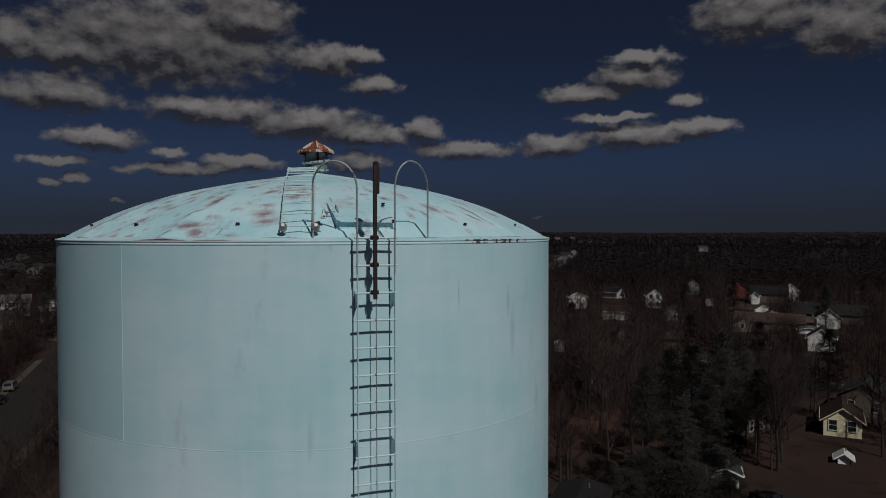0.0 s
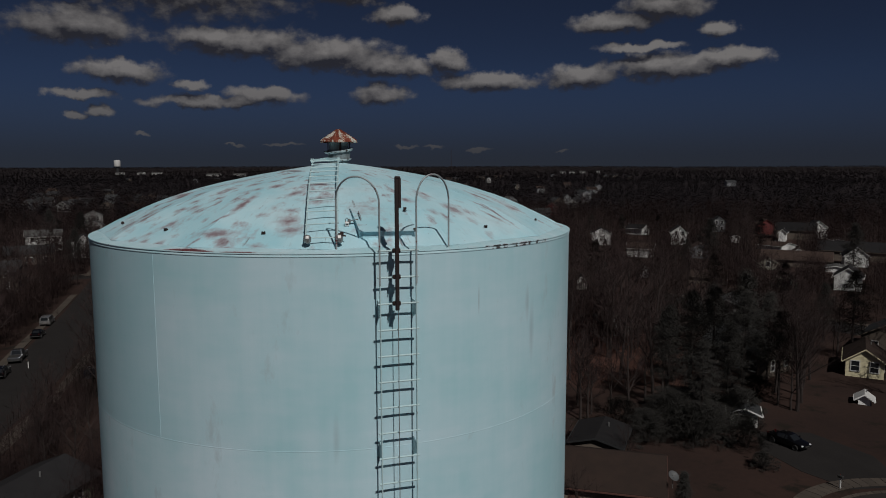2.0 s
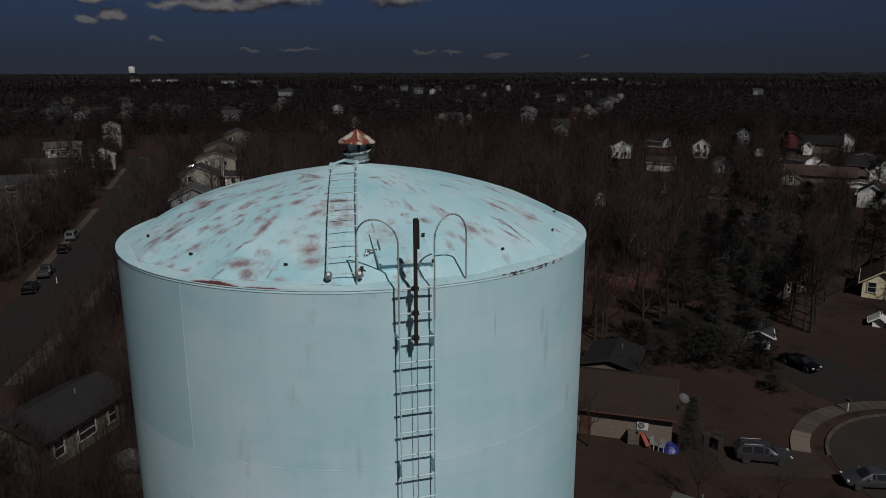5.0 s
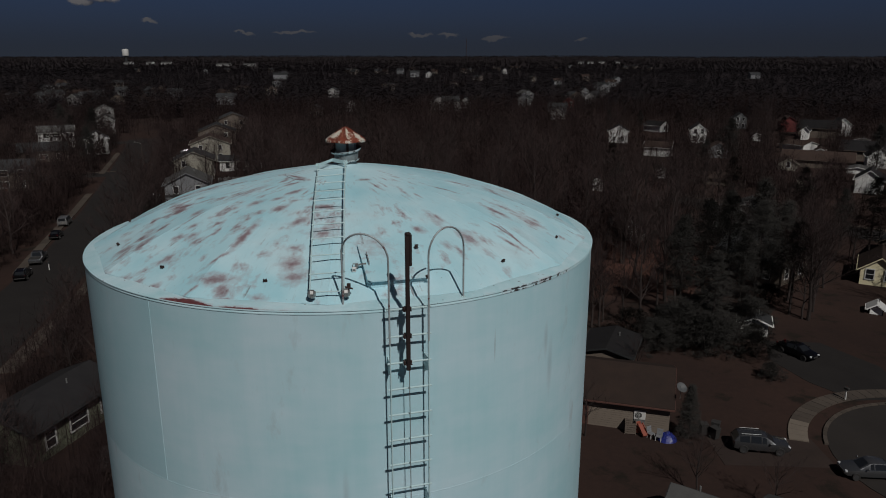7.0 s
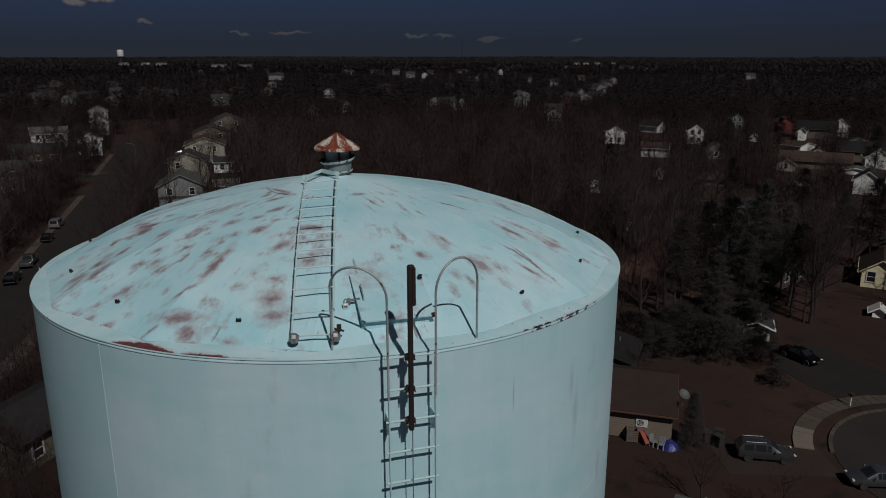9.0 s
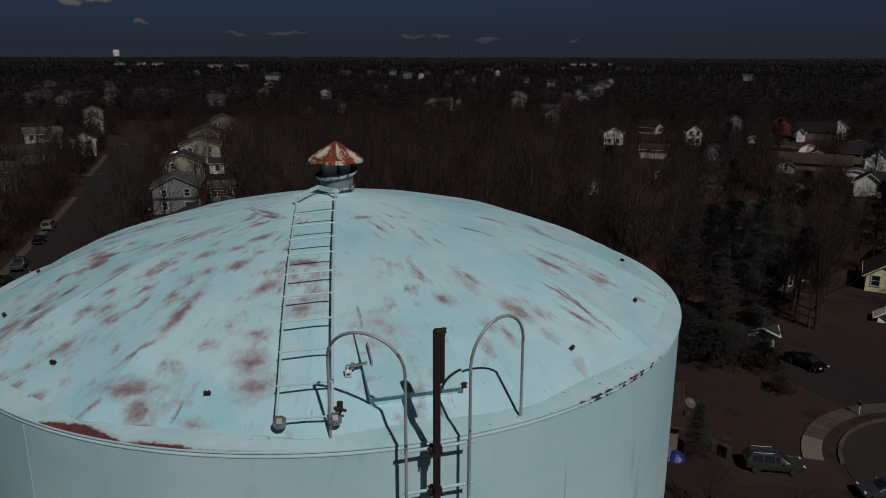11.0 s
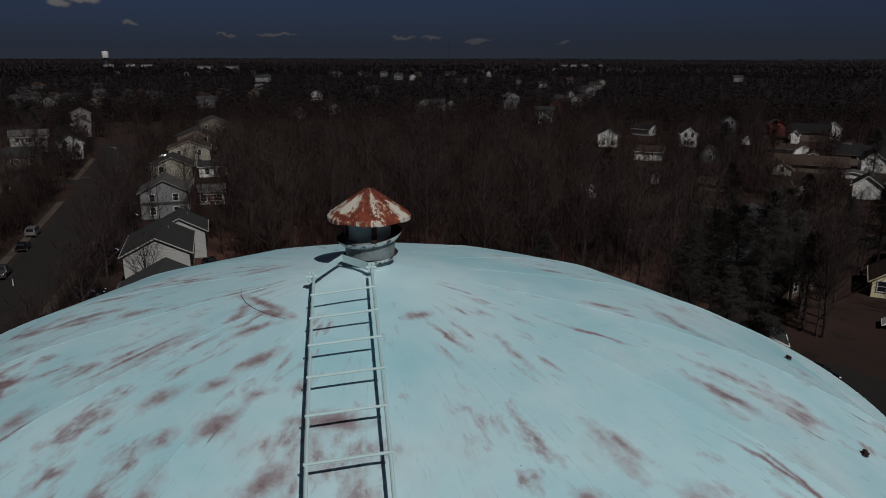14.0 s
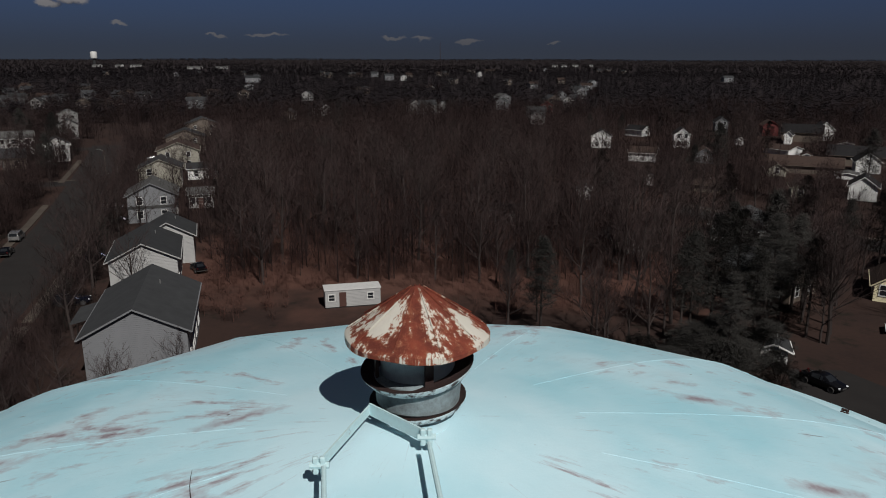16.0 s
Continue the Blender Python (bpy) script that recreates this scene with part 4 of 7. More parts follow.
for k in range(14):
    a = -98.7 + GORE * k
    if k == 1:
        continue
    r = 3.26
    m = pose(r * math.cos(radians(a)), r * math.sin(radians(a)), dome(r / math.cos(radians(GORE / 2))) + 0.004, 0, 0, a + 90) @ pose(0, 0, 0, 22, 0, 12) @ Matrix.Scale(0.66, 4)
    g = Geo().box(0.075, 0.05, 0.012, m @ pose(0, 0, 0.004), 0.003)
    g.box(0.012, 0.045, 0.035, m @ pose(-0.022, 0, 0.024), 0.003).box(0.012, 0.045, 0.035, m @ pose(0.022, 0, 0.024), 0.003).tube([m @ Vector((-0.034, 0, 0.028)), m @ Vector((0.034, 0, 0.028))], 0.009, 8)
    part("roof_lug", g, DARK_RUST, tank, "small dark rusted lug bolted to the roof edge")

# hatch: a box kerb that dies into the slope, with a lid
fl, fr, bl = Vector((0.645, -3.30, 28.335)), Vector((1.29, -3.10, 28.33)), Vector((0.474, -2.70, 28.552))
br = fr + (bl - fl)
along_x, ahead = (fr - fl).normalized(), (fl - bl).normalized()
tops = [fl, fr, br, bl]
g = Geo().add([p - Vector((0, 0, 0.2)) for p in tops] + tops, [(0, 1, 5, 4), (1, 2, 6, 5), (2, 3, 7, 6), (3, 0, 4, 7), (4, 5, 6, 7)])
hatch = part("hatch_kerb", g, PAINT_ROOF, tank)
hatch.matrix_basis = pose(-CX, 0, 0)
lid = [fl + ahead * 0.06 - along_x * 0.006, fr + ahead * 0.06 + along_x * 0.02, br + along_x * 0.02 - ahead * 0.02, bl - along_x * 0.006 - ahead * 0.02]
low, high = Vector((0, 0, 0.001)), Vector((0, 0, 0.014))
g = Geo().add([p + low for p in lid] + [p + high for p in lid], [(3, 2, 1, 0), (4, 5, 6, 7), (0, 1, 5, 4), (1, 2, 6, 5), (2, 3, 7, 6), (3, 0, 4, 7)])
part("hatch_lid", g, PAINT_ROOF, hatch, "aqua hatch lid that blends with the roof")
h0, h1 = Vector((0.59, -2.87, 28.495)), Vector((0.64, -3.06, 28.43))
part("handle", Geo().tube([h0, h0 + Vector((0, 0, 0.035)), h1 + Vector((0, 0, 0.035)), h1], 0.007, 8), LOOP_STEEL, hatch, smooth=True)
for p in (Vector((1.157, -2.65, 28.55)), Vector((1.30, -3.155, 28.33))):
    m = Matrix.Translation(p) @ pose(0, 0, 0, 15, 0, 20) @ Matrix.Scale(0.72, 4)
    part("hinge", Geo().box(0.04, 0.035, 0.045, m, 0.006).tube([m @ Vector((-0.03, 0, 0.01)), m @ Vector((0.03, 0, 0.01))], 0.01, 8).box(0.06, 0.05, 0.01, m @ pose(0, 0, -0.025)), DARK_RUST, hatch)
part("hasp", Geo().box(0.13, 0.035, 0.012, pose(0.54, -3.05, 28.435, 0, -8, 10), 0.003).box(0.03, 0.03, 0.05, pose(0.50, -3.055, 28.425, 0, 0, 10), 0.004), ZINC, hatch)
lock = thing("padlock", "bright steel padlock hanging from the hatch hasp", "padlock", pose(0.474, -3.10, 28.392, 20, 0, 8) @ Matrix.Scale(1.2, 4))
part("lock_body", Geo().box(0.042, 0.024, 0.05, None, 0.005), BRASS, lock)
part("shackle", Geo().tube([(-0.013, 0, 0.024), (-0.013, 0, 0.05), (-0.008, 0, 0.062), (0, 0, 0.067), (0.008, 0, 0.062), (0.013, 0, 0.05), (0.013, 0, 0.024)], 0.0045, 8), ZINC, lock, smooth=True)
part("keyplate", Geo().box(0.022, 0.002, 0.01, pose(0, -0.0135, 0.002)), DARK_RUST, lock)

# ---- roof vent ----
vent = thing("roof_vent", "mushroom roof vent with a conical rust-red flaking cap", "roof vent", pose(-0.014, 0.095, -0.022))
part("neck", Geo().lathe([(0.175, 29.06), (0.155, 29.10), (0.15, 29.235)], 40), VENT_DARK, vent, smooth=True)
part("lower_ring", Geo().lathe([(0.15, 29.162), (0.19, 29.164), (0.204, 29.186), (0.205, 29.192)], 40, Matrix.Translation((0, 0, 29.195)) @ pose(0, 0, 0, 3, -4, 0) @ Matrix.Translation((0, 0, -29.17))), VENT_PAINT, vent, smooth=True)
part("lower_pan", Geo().lathe([(0.205, 29.192), (0.198, 29.186), (0.182, 29.180), (0.15, 29.180)], 40, Matrix.Translation((0, 0, 29.195)) @ pose(0, 0, 0, 3, -4, 0) @ Matrix.Translation((0, 0, -29.17))), DARK_RUST, vent, smooth=True)
part("drum", Geo().lathe([(0.15, 29.185), (0.176, 29.21), (0.184, 29.325), (0.15, 29.34)], 40), VENT_DARK, vent, smooth=True)
tilt = Matrix.Translation((0, 0, 29.342)) @ pose(0, 0, 0, 6, -7, 0)
part("dish_ring", Geo().lathe([(0.165, -0.014), (0.214, -0.012), (0.236, 0.018), (0.238, 0.026)], 40, tilt), VENT_PAINT, vent, "chipped white ring rusting at its lip", True)
part("dish_pan", Geo().lathe([(0.238, 0.026), (0.230, 0.016), (0.205, 0.004), (0.15, 0.006)], 40, tilt), DARK_RUST, vent, "dark rusted inside of the ring", True)
part("screen_drum", Geo().lathe([(0.155, 29.29), (0.155, 29.49)], 32), DRUM_PAINT, vent, "grimy blue-grey inner drum", True)
for k in range(4):
    a = radians(15 + 90 * k)
    part("strut", Geo().box(0.012, 0.035, 0.19, pose(0.175 * math.cos(a), 0.175 * math.sin(a), 29.40, 0, 0, 15 + 90 * k)), DARK_RUST, vent)
g, n = Geo(), 10
for i, (r, z) in enumerate([(0.0, 29.705), (0.03, 29.693), (0.15, 29.614), (0.285, 29.525), (0.300, 29.508), (0.300, 29.486), (0.288, 29.482), (0.27, 29.495)]):
    for k in range(n * 4):
        flat = 1 - 0.035 * abs(math.sin(k * math.pi / 4)) * (1 if 0 < i < 4 else 0)
        a = 2 * math.pi * k / (n * 4)
        g.v.append((r * math.cos(a) * flat, r * math.sin(a) * flat, z + (0.006 * math.sin(5 * a + i) if i > 2 else 0)))
g.f = [(i * 40 + k, i * 40 + (k + 1) % 40, (i + 1) * 40 + (k + 1) % 40, (i + 1) * 40 + k) for i in range(7) for k in range(40)]
cap = part("cap", g, CAP_RUST, vent, "rust-red cap with flaking white paint", True)
for k in range(n):
    a = 2 * math.pi * k / n
    pts = [(r * math.cos(a), r * math.sin(a), z + 0.004) for r, z in ((0.03, 29.693), (0.15, 29.614), (0.285, 29.525))]
    part("seam", Geo().tube(pts, 0.003, 5), CAP_RUST, cap)

# ---- wall ladder with its hooped handrails ----
ladder = thing("wall_ladder", "long narrow steel ladder fixed to the tank wall", "ladder")
RL, RR, RAD = -76.1, -69.75, R + 0.16
pl, pr = on_wall(RL, RAD), on_wall(RR, RAD)
along = (pr - pl).normalized()
for p in (pl, pr):
    m = Matrix.Translation((p.x, p.y, 14.3)) @ pose(0, 0, 0, 0, 0, -73.2)
    part("rail", Geo().box(0.035, 0.012, 27.6, m, 0.002), PAINT_STEEL, ladder)
z, k = 28.135, 0
rung_mesh = mesh_of("rung", Geo().tube([pl - along * 0.03, pr + along * 0.03], 0.011, 8), PAINT_STEEL, True)
while z > 0.6:
    ob = part("rung", rung_mesh, None, ladder)
    ob.location.z = z
    z -= 0.305
for k in range(16):
    z = 27.46 - 1.68 * k
    for deg, p in ((RL, pl), (RR, pr)):
        q = on_wall(deg, R - 0.005)
        g, d = Geo(), (p - q).normalized()
        s = Vector((-d.y, d.x, 0)) * 0.006
        a, b = q + Vector((0, 0, z)), p + Vector((0, 0, z))
        quad = [a + Vector((0, 0, -0.14)), b + Vector((0, 0, -0.06)), b + Vector((0, 0, 0.06)), a + Vector((0, 0, 0.09))]
        g.add([v - s for v in quad] + [v + s for v in quad], [(3, 2, 1, 0), (4, 5, 6, 7), (0, 1, 5, 4), (1, 2, 6, 5), (2, 3, 7, 6), (3, 0, 4, 7)])
        part("bracket", g, PAINT_STEEL, ladder)
mid_l = (pl + pr) / 2
part("safety_cable", Geo().tube([(mid_l.x, mid_l.y - 0.04, 0.8), (mid_l.x, mid_l.y - 0.04, 27.6)], 0.005, 6), ZINC, ladder, "thin grey steel safety cable")


def hoop(a, foot, top, drop):
    """A candy-cane handrail: up from a, over, and down to its foot."""
    a, foot = Vector(a), Vector(foot)
    half = (Vector((foot.x, foot.y, 0)) - Vector((a.x, a.y, 0))) / 2
    rad = half.length
    c = Vector((a.x, a.y, 0)) + half
    pts = [a] + [Vector((c.x, c.y, top - rad * drop)) - half * math.cos(radians(t)) + Vector((0, -0.15 * math.sin(radians(t)), rad * drop * math.sin(radians(t)))) for t in range(0, 181, 12)] + [foot]
    return Geo().tube(pts, 0.0105, 10)


part("handrail", hoop((pl.x, pl.y - 0.02, 27.75), (0.405, -3.56, 28.09), 28.975, 1.05), LOOP_STEEL, ladder, "hooped grey handrail rusting on its bend", True)
part("handrail", hoop((pr.x + 0.004, pr.y - 0.02, 27.75), (1.70, -3.235, 28.09), 28.995, 1.15), LOOP_STEEL, ladder, "hooped grey handrail rusting on its bend", True)
for x, y in ((0.405, -3.56), (1.70, -3.235)):
    part("foot_plate", Geo().box(0.05, 0.05, 0.02, pose(x, y, 28.115), 0.003), PAINT_STEEL, ladder)

# climbing post in front of the rungs
post = thing("safety_post", "dark rusted steel climbing post clamped to the ladder rungs", "safety post", pose(mid_l.x - 0.008, mid_l.y - 0.075, 0.01, 0, 0, 17))
part("post", Geo().box(0.042, 0.04, 1.51, pose(0, 0, 28.205), 0.005), POST_RUST, post)
part("post_head", Geo().box(0.034, 0.046, 0.34, pose(0.031, 0, 28.78), 0.008).box(0.05, 0.05, 0.03, pose(0.012, 0, 28.952), 0.006), POST_RUST, post)
for z in (28.13, 27.83, 27.525):
    part("clamp", Geo().box(0.09, 0.03, 0.05, pose(0, 0.03, z), 0.005).box(0.05, 0.06, 0.035, pose(0, 0.065, z), 0.005).tube([(-0.03, -0.035, z), (-0.03, 0.10, z)], 0.006, 6).tube([(0.03, -0.035, z), (0.03, 0.10, z)], 0.006, 6), DARK_RUST, post)

# ---- ladder that lies on the dome ----
roof_ladder = thing("roof_ladder", "curved aqua steel ladder lying up the tank dome", "ladder")
LF, RF, LT, RT = (0.055, -3.575), (0.415, -3.53), (-0.345, -0.43), (0.028, -0.33)


def up_roof(a, b, s, lift):
    x, y = a[0] + (b[0] - a[0]) * s, a[1] + (b[1] - a[1]) * s
    r = math.hypot(x - CX, y)
    return Vector((x, y, dome(min(r / math.cos(radians(GORE / 2)) if r > 0.5 else r, 3.6)) + lift + 0.006 + 0.05 * min(max((r - 2.4) / 0.9, 0.0), 1.0) + 0.02 * (1 - abs(2 * s - 1))))


for a, b in ((LF, LT), (RF, RT)):
    part("rail", Geo().tube([up_roof(a, b, s / 16, 0.10) for s in range(17)], 0.0095, 8), PAINT_STEEL, roof_ladder, smooth=True)
for k in range(10):
    s = 0.0725 + k * 0.0885 + k * k * 0.0004
    a, b = up_roof(LF, LT, s, 0.112), up_roof(RF, RT, s, 0.112)
    d = (b - a).normalized() * 0.014
    part("rung", Geo().tube([a - d, b + d], 0.0078, 8), PAINT_STEEL, roof_ladder, smooth=True)
for a, b in ((LF, LT), (RF, RT)):
    p = up_roof(a, b, 0.0, 0.055)
    m = Matrix.Translation(p + Vector((0.02, 0, 0))) @ pose(0, 0, 0, 18, 0, 8)
    part("foot", Geo().box(0.085, 0.075, 0.10, m, 0.025), ZINC, roof_ladder, "rounded grey metal ladder foot")
p, q = up_roof(LF, LT, 0.005, 0.07), up_roof(RF, RT, 0.005, 0.07)
part("cross_rod", Geo().tube([p, q], 0.008, 8), PAINT_STEEL, roof_ladder)
q = up_roof(RF, RT, 0.0, 0.08)
part("clamp", Geo().box(0.04, 0.03, 0.05, Matrix.Translation(q + Vector((0.035, 0.12, 0.02))), 0.006).tube([q + Vector((0.0, 0.05, 0.03)), q + Vector((0.085, 0.07, 0.0))], 0.010, 8).tube([q + Vector((0.05, -0.02, 0.02)), q + Vector((0.055, 0.10, 0.0))], 0.009, 8), DARK_RUST, roof_ladder)
lend, apex, rend = Vector((-0.365, -0.395, 29.165)), Vector((-0.21, -0.025, 29.195)), Vector((0.02, -0.24, 29.185))
for a, b, hgt in ((lend, apex, 0.04), (apex, rend, 0.052)):
    d = (b - a).normalized()
    s = Vector((-d.y, d.x, 0)) * 0.004
    quad = [a - Vector((0, 0, hgt / 2)), b - Vector((0, 0, hgt / 2)), b + Vector((0, 0, hgt / 2)), a + Vector((0, 0, hgt / 2))]
    part("yoke_strap", Geo().add([v - s for v in quad] + [v + s for v in quad], [(3, 2, 1, 0), (4, 5, 6, 7), (0, 1, 5, 4), (1, 2, 6, 5), (2, 3, 7, 6), (3, 0, 4, 7)]), PAINT_STEEL, roof_ladder)
for p in (lend, rend):
    part("bolt", Geo().tube([p + Vector((-0.035, 0, 0)), p + Vector((0.035, 0, 0))], 0.013, 8).box(0.02, 0.02, 0.07, Matrix.Translation(p + Vector((0.012, 0, 0.0))), 0.004).box(0.02, 0.02, 0.07, Matrix.Translation(p - Vector((0.014, 0, 0.0))), 0.004), PAINT_STEEL, roof_ladder)

# a crescent scratch on the plates, built as a thin raised dark tube
scratch_pts = []
for k in range(15):
    u = k / 14
    scratch_pts.append((-0.90 * (1 - u) ** 2 - 1.68 * u * (1 - u) - 0.47 * u * u, -0.16 * (1 - u) ** 2 - 1.10 * u * (1 - u) - 0.76 * u * u))
scratch_ob = thing("crescent_scratch", "thin dark crescent scratch on the aqua roof", "wire")
part("scratch_line", Geo().tube([(x, y, dome(math.hypot(x, y)) - sag(x, y) + 0.002) for x, y in scratch_pts], [0.0008 + 0.0018 * math.sin(math.pi * k / 14) for k in range(15)], 6), DARK_RUST, scratch_ob, smooth=True)


# ---- houses ----
def framed(w, h):
    """Meshes of a window: its frame with a cross bar, and its pane, looking along -y."""
    g = Geo()
    for sx, sz, x, z in ((w + 0.24, 0.12, 0, h / 2 + 0.06), (w + 0.30, 0.12, 0, -h / 2 - 0.06), (0.12, h, -w / 2 - 0.06, 0), (0.12, h, w / 2 + 0.06, 0), (w, 0.05, 0, 0)):
        g.box(sx, 0.09, sz, pose(x, -0.02, z))
    return mesh_of("window", g, TRIM), mesh_of("pane", Geo().box(w, 0.03, h), PANE)


WINDOWS = {"tall": framed(0.95, 1.35), "wide": framed(1.9, 1.25), "small": framed(0.75, 0.8)}
DOOR_MESH = mesh_of("door", Geo().box(0.95, 0.08, 2.05, None, 0.01).box(0.5, 0.1, 0.5, pose(0, 0, 0.5)), DOORS)
HOUSES = []


def window_on(parent, kind, m):
    frame_mesh, pane_mesh = WINDOWS[kind]
    w = part("window", frame_mesh, None, parent)
    w.matrix_basis = m
    part("pane", pane_mesh, None, w)


def house(x, y, rot, w, d, eave, ridge, wall, roof, label, storeys=2, front=(-0.25, 0.25), side=3, chimney=0.0, name="house", category="house", low=0.0, door=True, z=None, trim=None):
    """A gabled house; the ridge runs along its own y, the gable at -y is its front."""
    z = hill(x, y) if z is None else z
    trim = trim or wall
    HOUSES.append((x, y, 0.5 * math.hypot(w, d)))
    ob = thing(name, label, category, pose(x, y, z, 0, 0, rot))
    hw, hd = w / 2, d / 2
    ring = [(-hw, low - 0.3), (hw, low - 0.3), (hw, eave), (0, ridge), (-hw, eave)]
    g = Geo().add([(a, -hd, b) for a, b in ring] + [(a, hd, b) for a, b in ring], [(0, 1, 2, 3, 4), (9, 8, 7, 6, 5), (0, 5, 6, 1), (1, 6, 7, 2), (2, 7, 8, 3), (3, 8, 9, 4), (4, 9, 5, 0)])
    part("wall", g, wall, ob)
    slope = (ridge - eave) / hw
    o, t, e = 0.45, 0.16, 0.35
    g = Geo()
    for s in (-1, 1):
        a, b = (s * (hw + o), eave - o * slope + 0.03), (0, ridge + 0.03)
        vs = [(a[0], -hd - e, a[1]), (b[0], -hd - e, b[1]), (b[0], hd + e, b[1]), (a[0], hd + e, a[1])]
        vs += [(p[0], p[1], p[2] + t) for p in vs]
        fs = [(0, 1, 2, 3), (7, 6, 5, 4), (0, 4, 5, 1), (1, 5, 6, 2), (2, 6, 7, 3), (3, 7, 4, 0)]
        g.add(vs, fs if s > 0 else [f[::-1] for f in fs])
    roof_ob = part("roof", g, roof, ob)
    for f in (-1, 1):
        g = Geo()
        for s in (-1, 1):
            a, b = Vector((s * (hw + o), f * (hd + e + 0.03), eave - o * slope)), Vector((0, f * (hd + e + 0.03), ridge))
            q = [a, b, b + Vector((0, 0, 0.17)), a + Vector((0, 0, 0.17))]
            g.add([v - Vector((0, 0.025, 0)) for v in q] + [v + Vector((0, 0.025, 0)) for v in q], [(0, 1, 2, 3), (7, 6, 5, 4), (0, 4, 5, 1), (2, 6, 7, 3), (0, 3, 7, 4), (1, 5, 6, 2)])
        part("gable_board", g, trim, ob)
    for s in (-1, 1):
        part("gutter", Geo().box(0.12, d + 2 * e, 0.11, pose(s * (hw + o + 0.05), 0, eave - o * slope + 0.08)), trim, ob)
    if chimney:
        part("chimney", Geo().box(0.7, 0.7, 1.5, pose(0.4, chimney * d, ridge + 0.35), 0.03).box(0.82, 0.82, 0.14, pose(0.4, chimney * d, ridge + 1.05)), SHINGLE_BROWN, roof_ob)
    part("vent_pipe", Geo().tube([(hw * 0.3, hd * 0.3, ridge - hw * 0.3 * slope), (hw * 0.3, hd * 0.3, ridge - hw * 0.3 * slope + 0.6)], 0.07, 8), ZINC, roof_ob)
    levels = [1.55, 4.15][:storeys]
    for lv in levels:
        if lv + 0.8 > eave + 0.6:
            continue
        for fx in front:
            window_on(ob, "tall", pose(fx * w, -hd - 0.02, lv))
        for k in range(side):
            yy = -hd + d * (k + 0.6) / (side + 0.2)
            for s in (-1, 1):
                window_on(ob, "tall" if k != 1 else "wide", pose(s * (hw + 0.02), yy, lv, 0, 0, 90 * s))
    if door:
        dr = part("door", DOOR_MESH, None, ob)
        dr.matrix_basis = pose(-hw - 0.03, -hd + d * 0.5, 1.05, 0, 0, -90)
    return ob


# the row along the street
h = house(-29.2, 71.2, 13, 9.4, 15.5, 5.0, 7.4, WALL_GREY, SHINGLE_DARK, "two-storey grey sided house with a dark shingle roof", front=(), side=4)
window_on(h, "wide", pose(-0.3, -7.77, 0.75))
part("porch_roof", Geo().box(4.2, 5.5, 0.18, pose(-5.6, 3.6, 4.0, 0, -14, 0)), SHINGLE_DARK, h)
house(-38.2, 96.5, 16, 8.4, 12.5, 4.9, 7.0, WALL_WHITE, SHINGLE_DARK, "white gabled house behind a spreading bare tree", front=())
h = house(-39.5, 109.5, 16, 7.4, 8, 4.4, 6.4, WALL_WHITE, SHINGLE_DARK, "white house with a broad dark grey roof", front=(), side=0)
h = house(-52.5, 139.8, 16, 8.6, 9.5, 5.2, 7.4, WALL_GREY, SHINGLE_GREY, "two-storey pale grey house with a sunlit grey roof")
part("belt_board", Geo().box(8.7, 0.1, 0.5, pose(0, -4.8, 3.0)), SHINGLE_GREY, h)
house(-46.9, 151.8, 106, 6, 5, 2.9, 3.8, WALL_WHITE, SHINGLE_GREY, "low white wing with broad dark windows and a grey roof", storeys=1)
house(-63.5, 176.5, 16, 9.5, 10, 4.8, 7.0, WALL_CREAM, SHINGLE_DARK, "cream gabled house with a dark roof", front=(-0.25,))
house(-55.5, 190, 106, 7, 11, 2.8, 3.8, WALL_BRIGHT, SHINGLE_DARK, "low white garage wing with a dark roof", storeys=1)
house(-69.5, 209, 16, 11, 11, 5.2, 7.4, WALL_CREAM, SHINGLE_BROWN, "cream two-storey house with a brown roof")
house(-78, 243, 16, 12, 10, 5.2, 7.6, WALL_TAN, SHINGLE_DARK, "tan two-storey house half hidden by bare trees")
house(-86, 290, 20, 12, 10, 5.2, 7.6, WALL_TAN, SHINGLE_DARK, "tan house behind bare trees")
# across the street
house(-136, 286, 25, 6.5, 9, 5.2, 7.2, WALL_WHITE, SHINGLE_DARK, "white two-storey house with its gable to the crossing")
house(-160, 338, 25, 8, 9, 5.4, 7.4, WALL_WHITE, SHINGLE_GREY, "white two-storey house with a grey roof")
house(-119, 207, 117, 9, 13, 3.2, 5.2, WALL_TAN, SHINGLE_DARK, "dim tan house behind a corner lawn")
house(-110.5, 223, 27, 6.6, 8, 5.0, 7.0, WALL_BRIGHT, SHINGLE_DARK, "white house behind a bare corner tree")
house(-132, 240, 117, 8, 11, 5.2, 7.0, WALL_BRIGHT, SHINGLE_GREY, "white house with a grey roof")
house(-94, 131, 15, 8, 10, 3.6, 5.6, WALL_TAN, SHINGLE_DARK, "tan house with a dark roof beside the street")
house(-102, 160, 108, 10, 12, 4.4, 6.6, WALL_TAN, SHINGLE_DARK, "tan house with a dark roof and a wide lawn")
house(-136, 190, 15, 10, 12, 5, 7.2, WALL_TAN, SHINGLE_BROWN, "tan house with a brown roof")
house(-86, 94, 16, 10, 12, 4.6, 7.0, WALL_GREY, SHINGLE_DARK, "grey house with a dark roof beside the street")
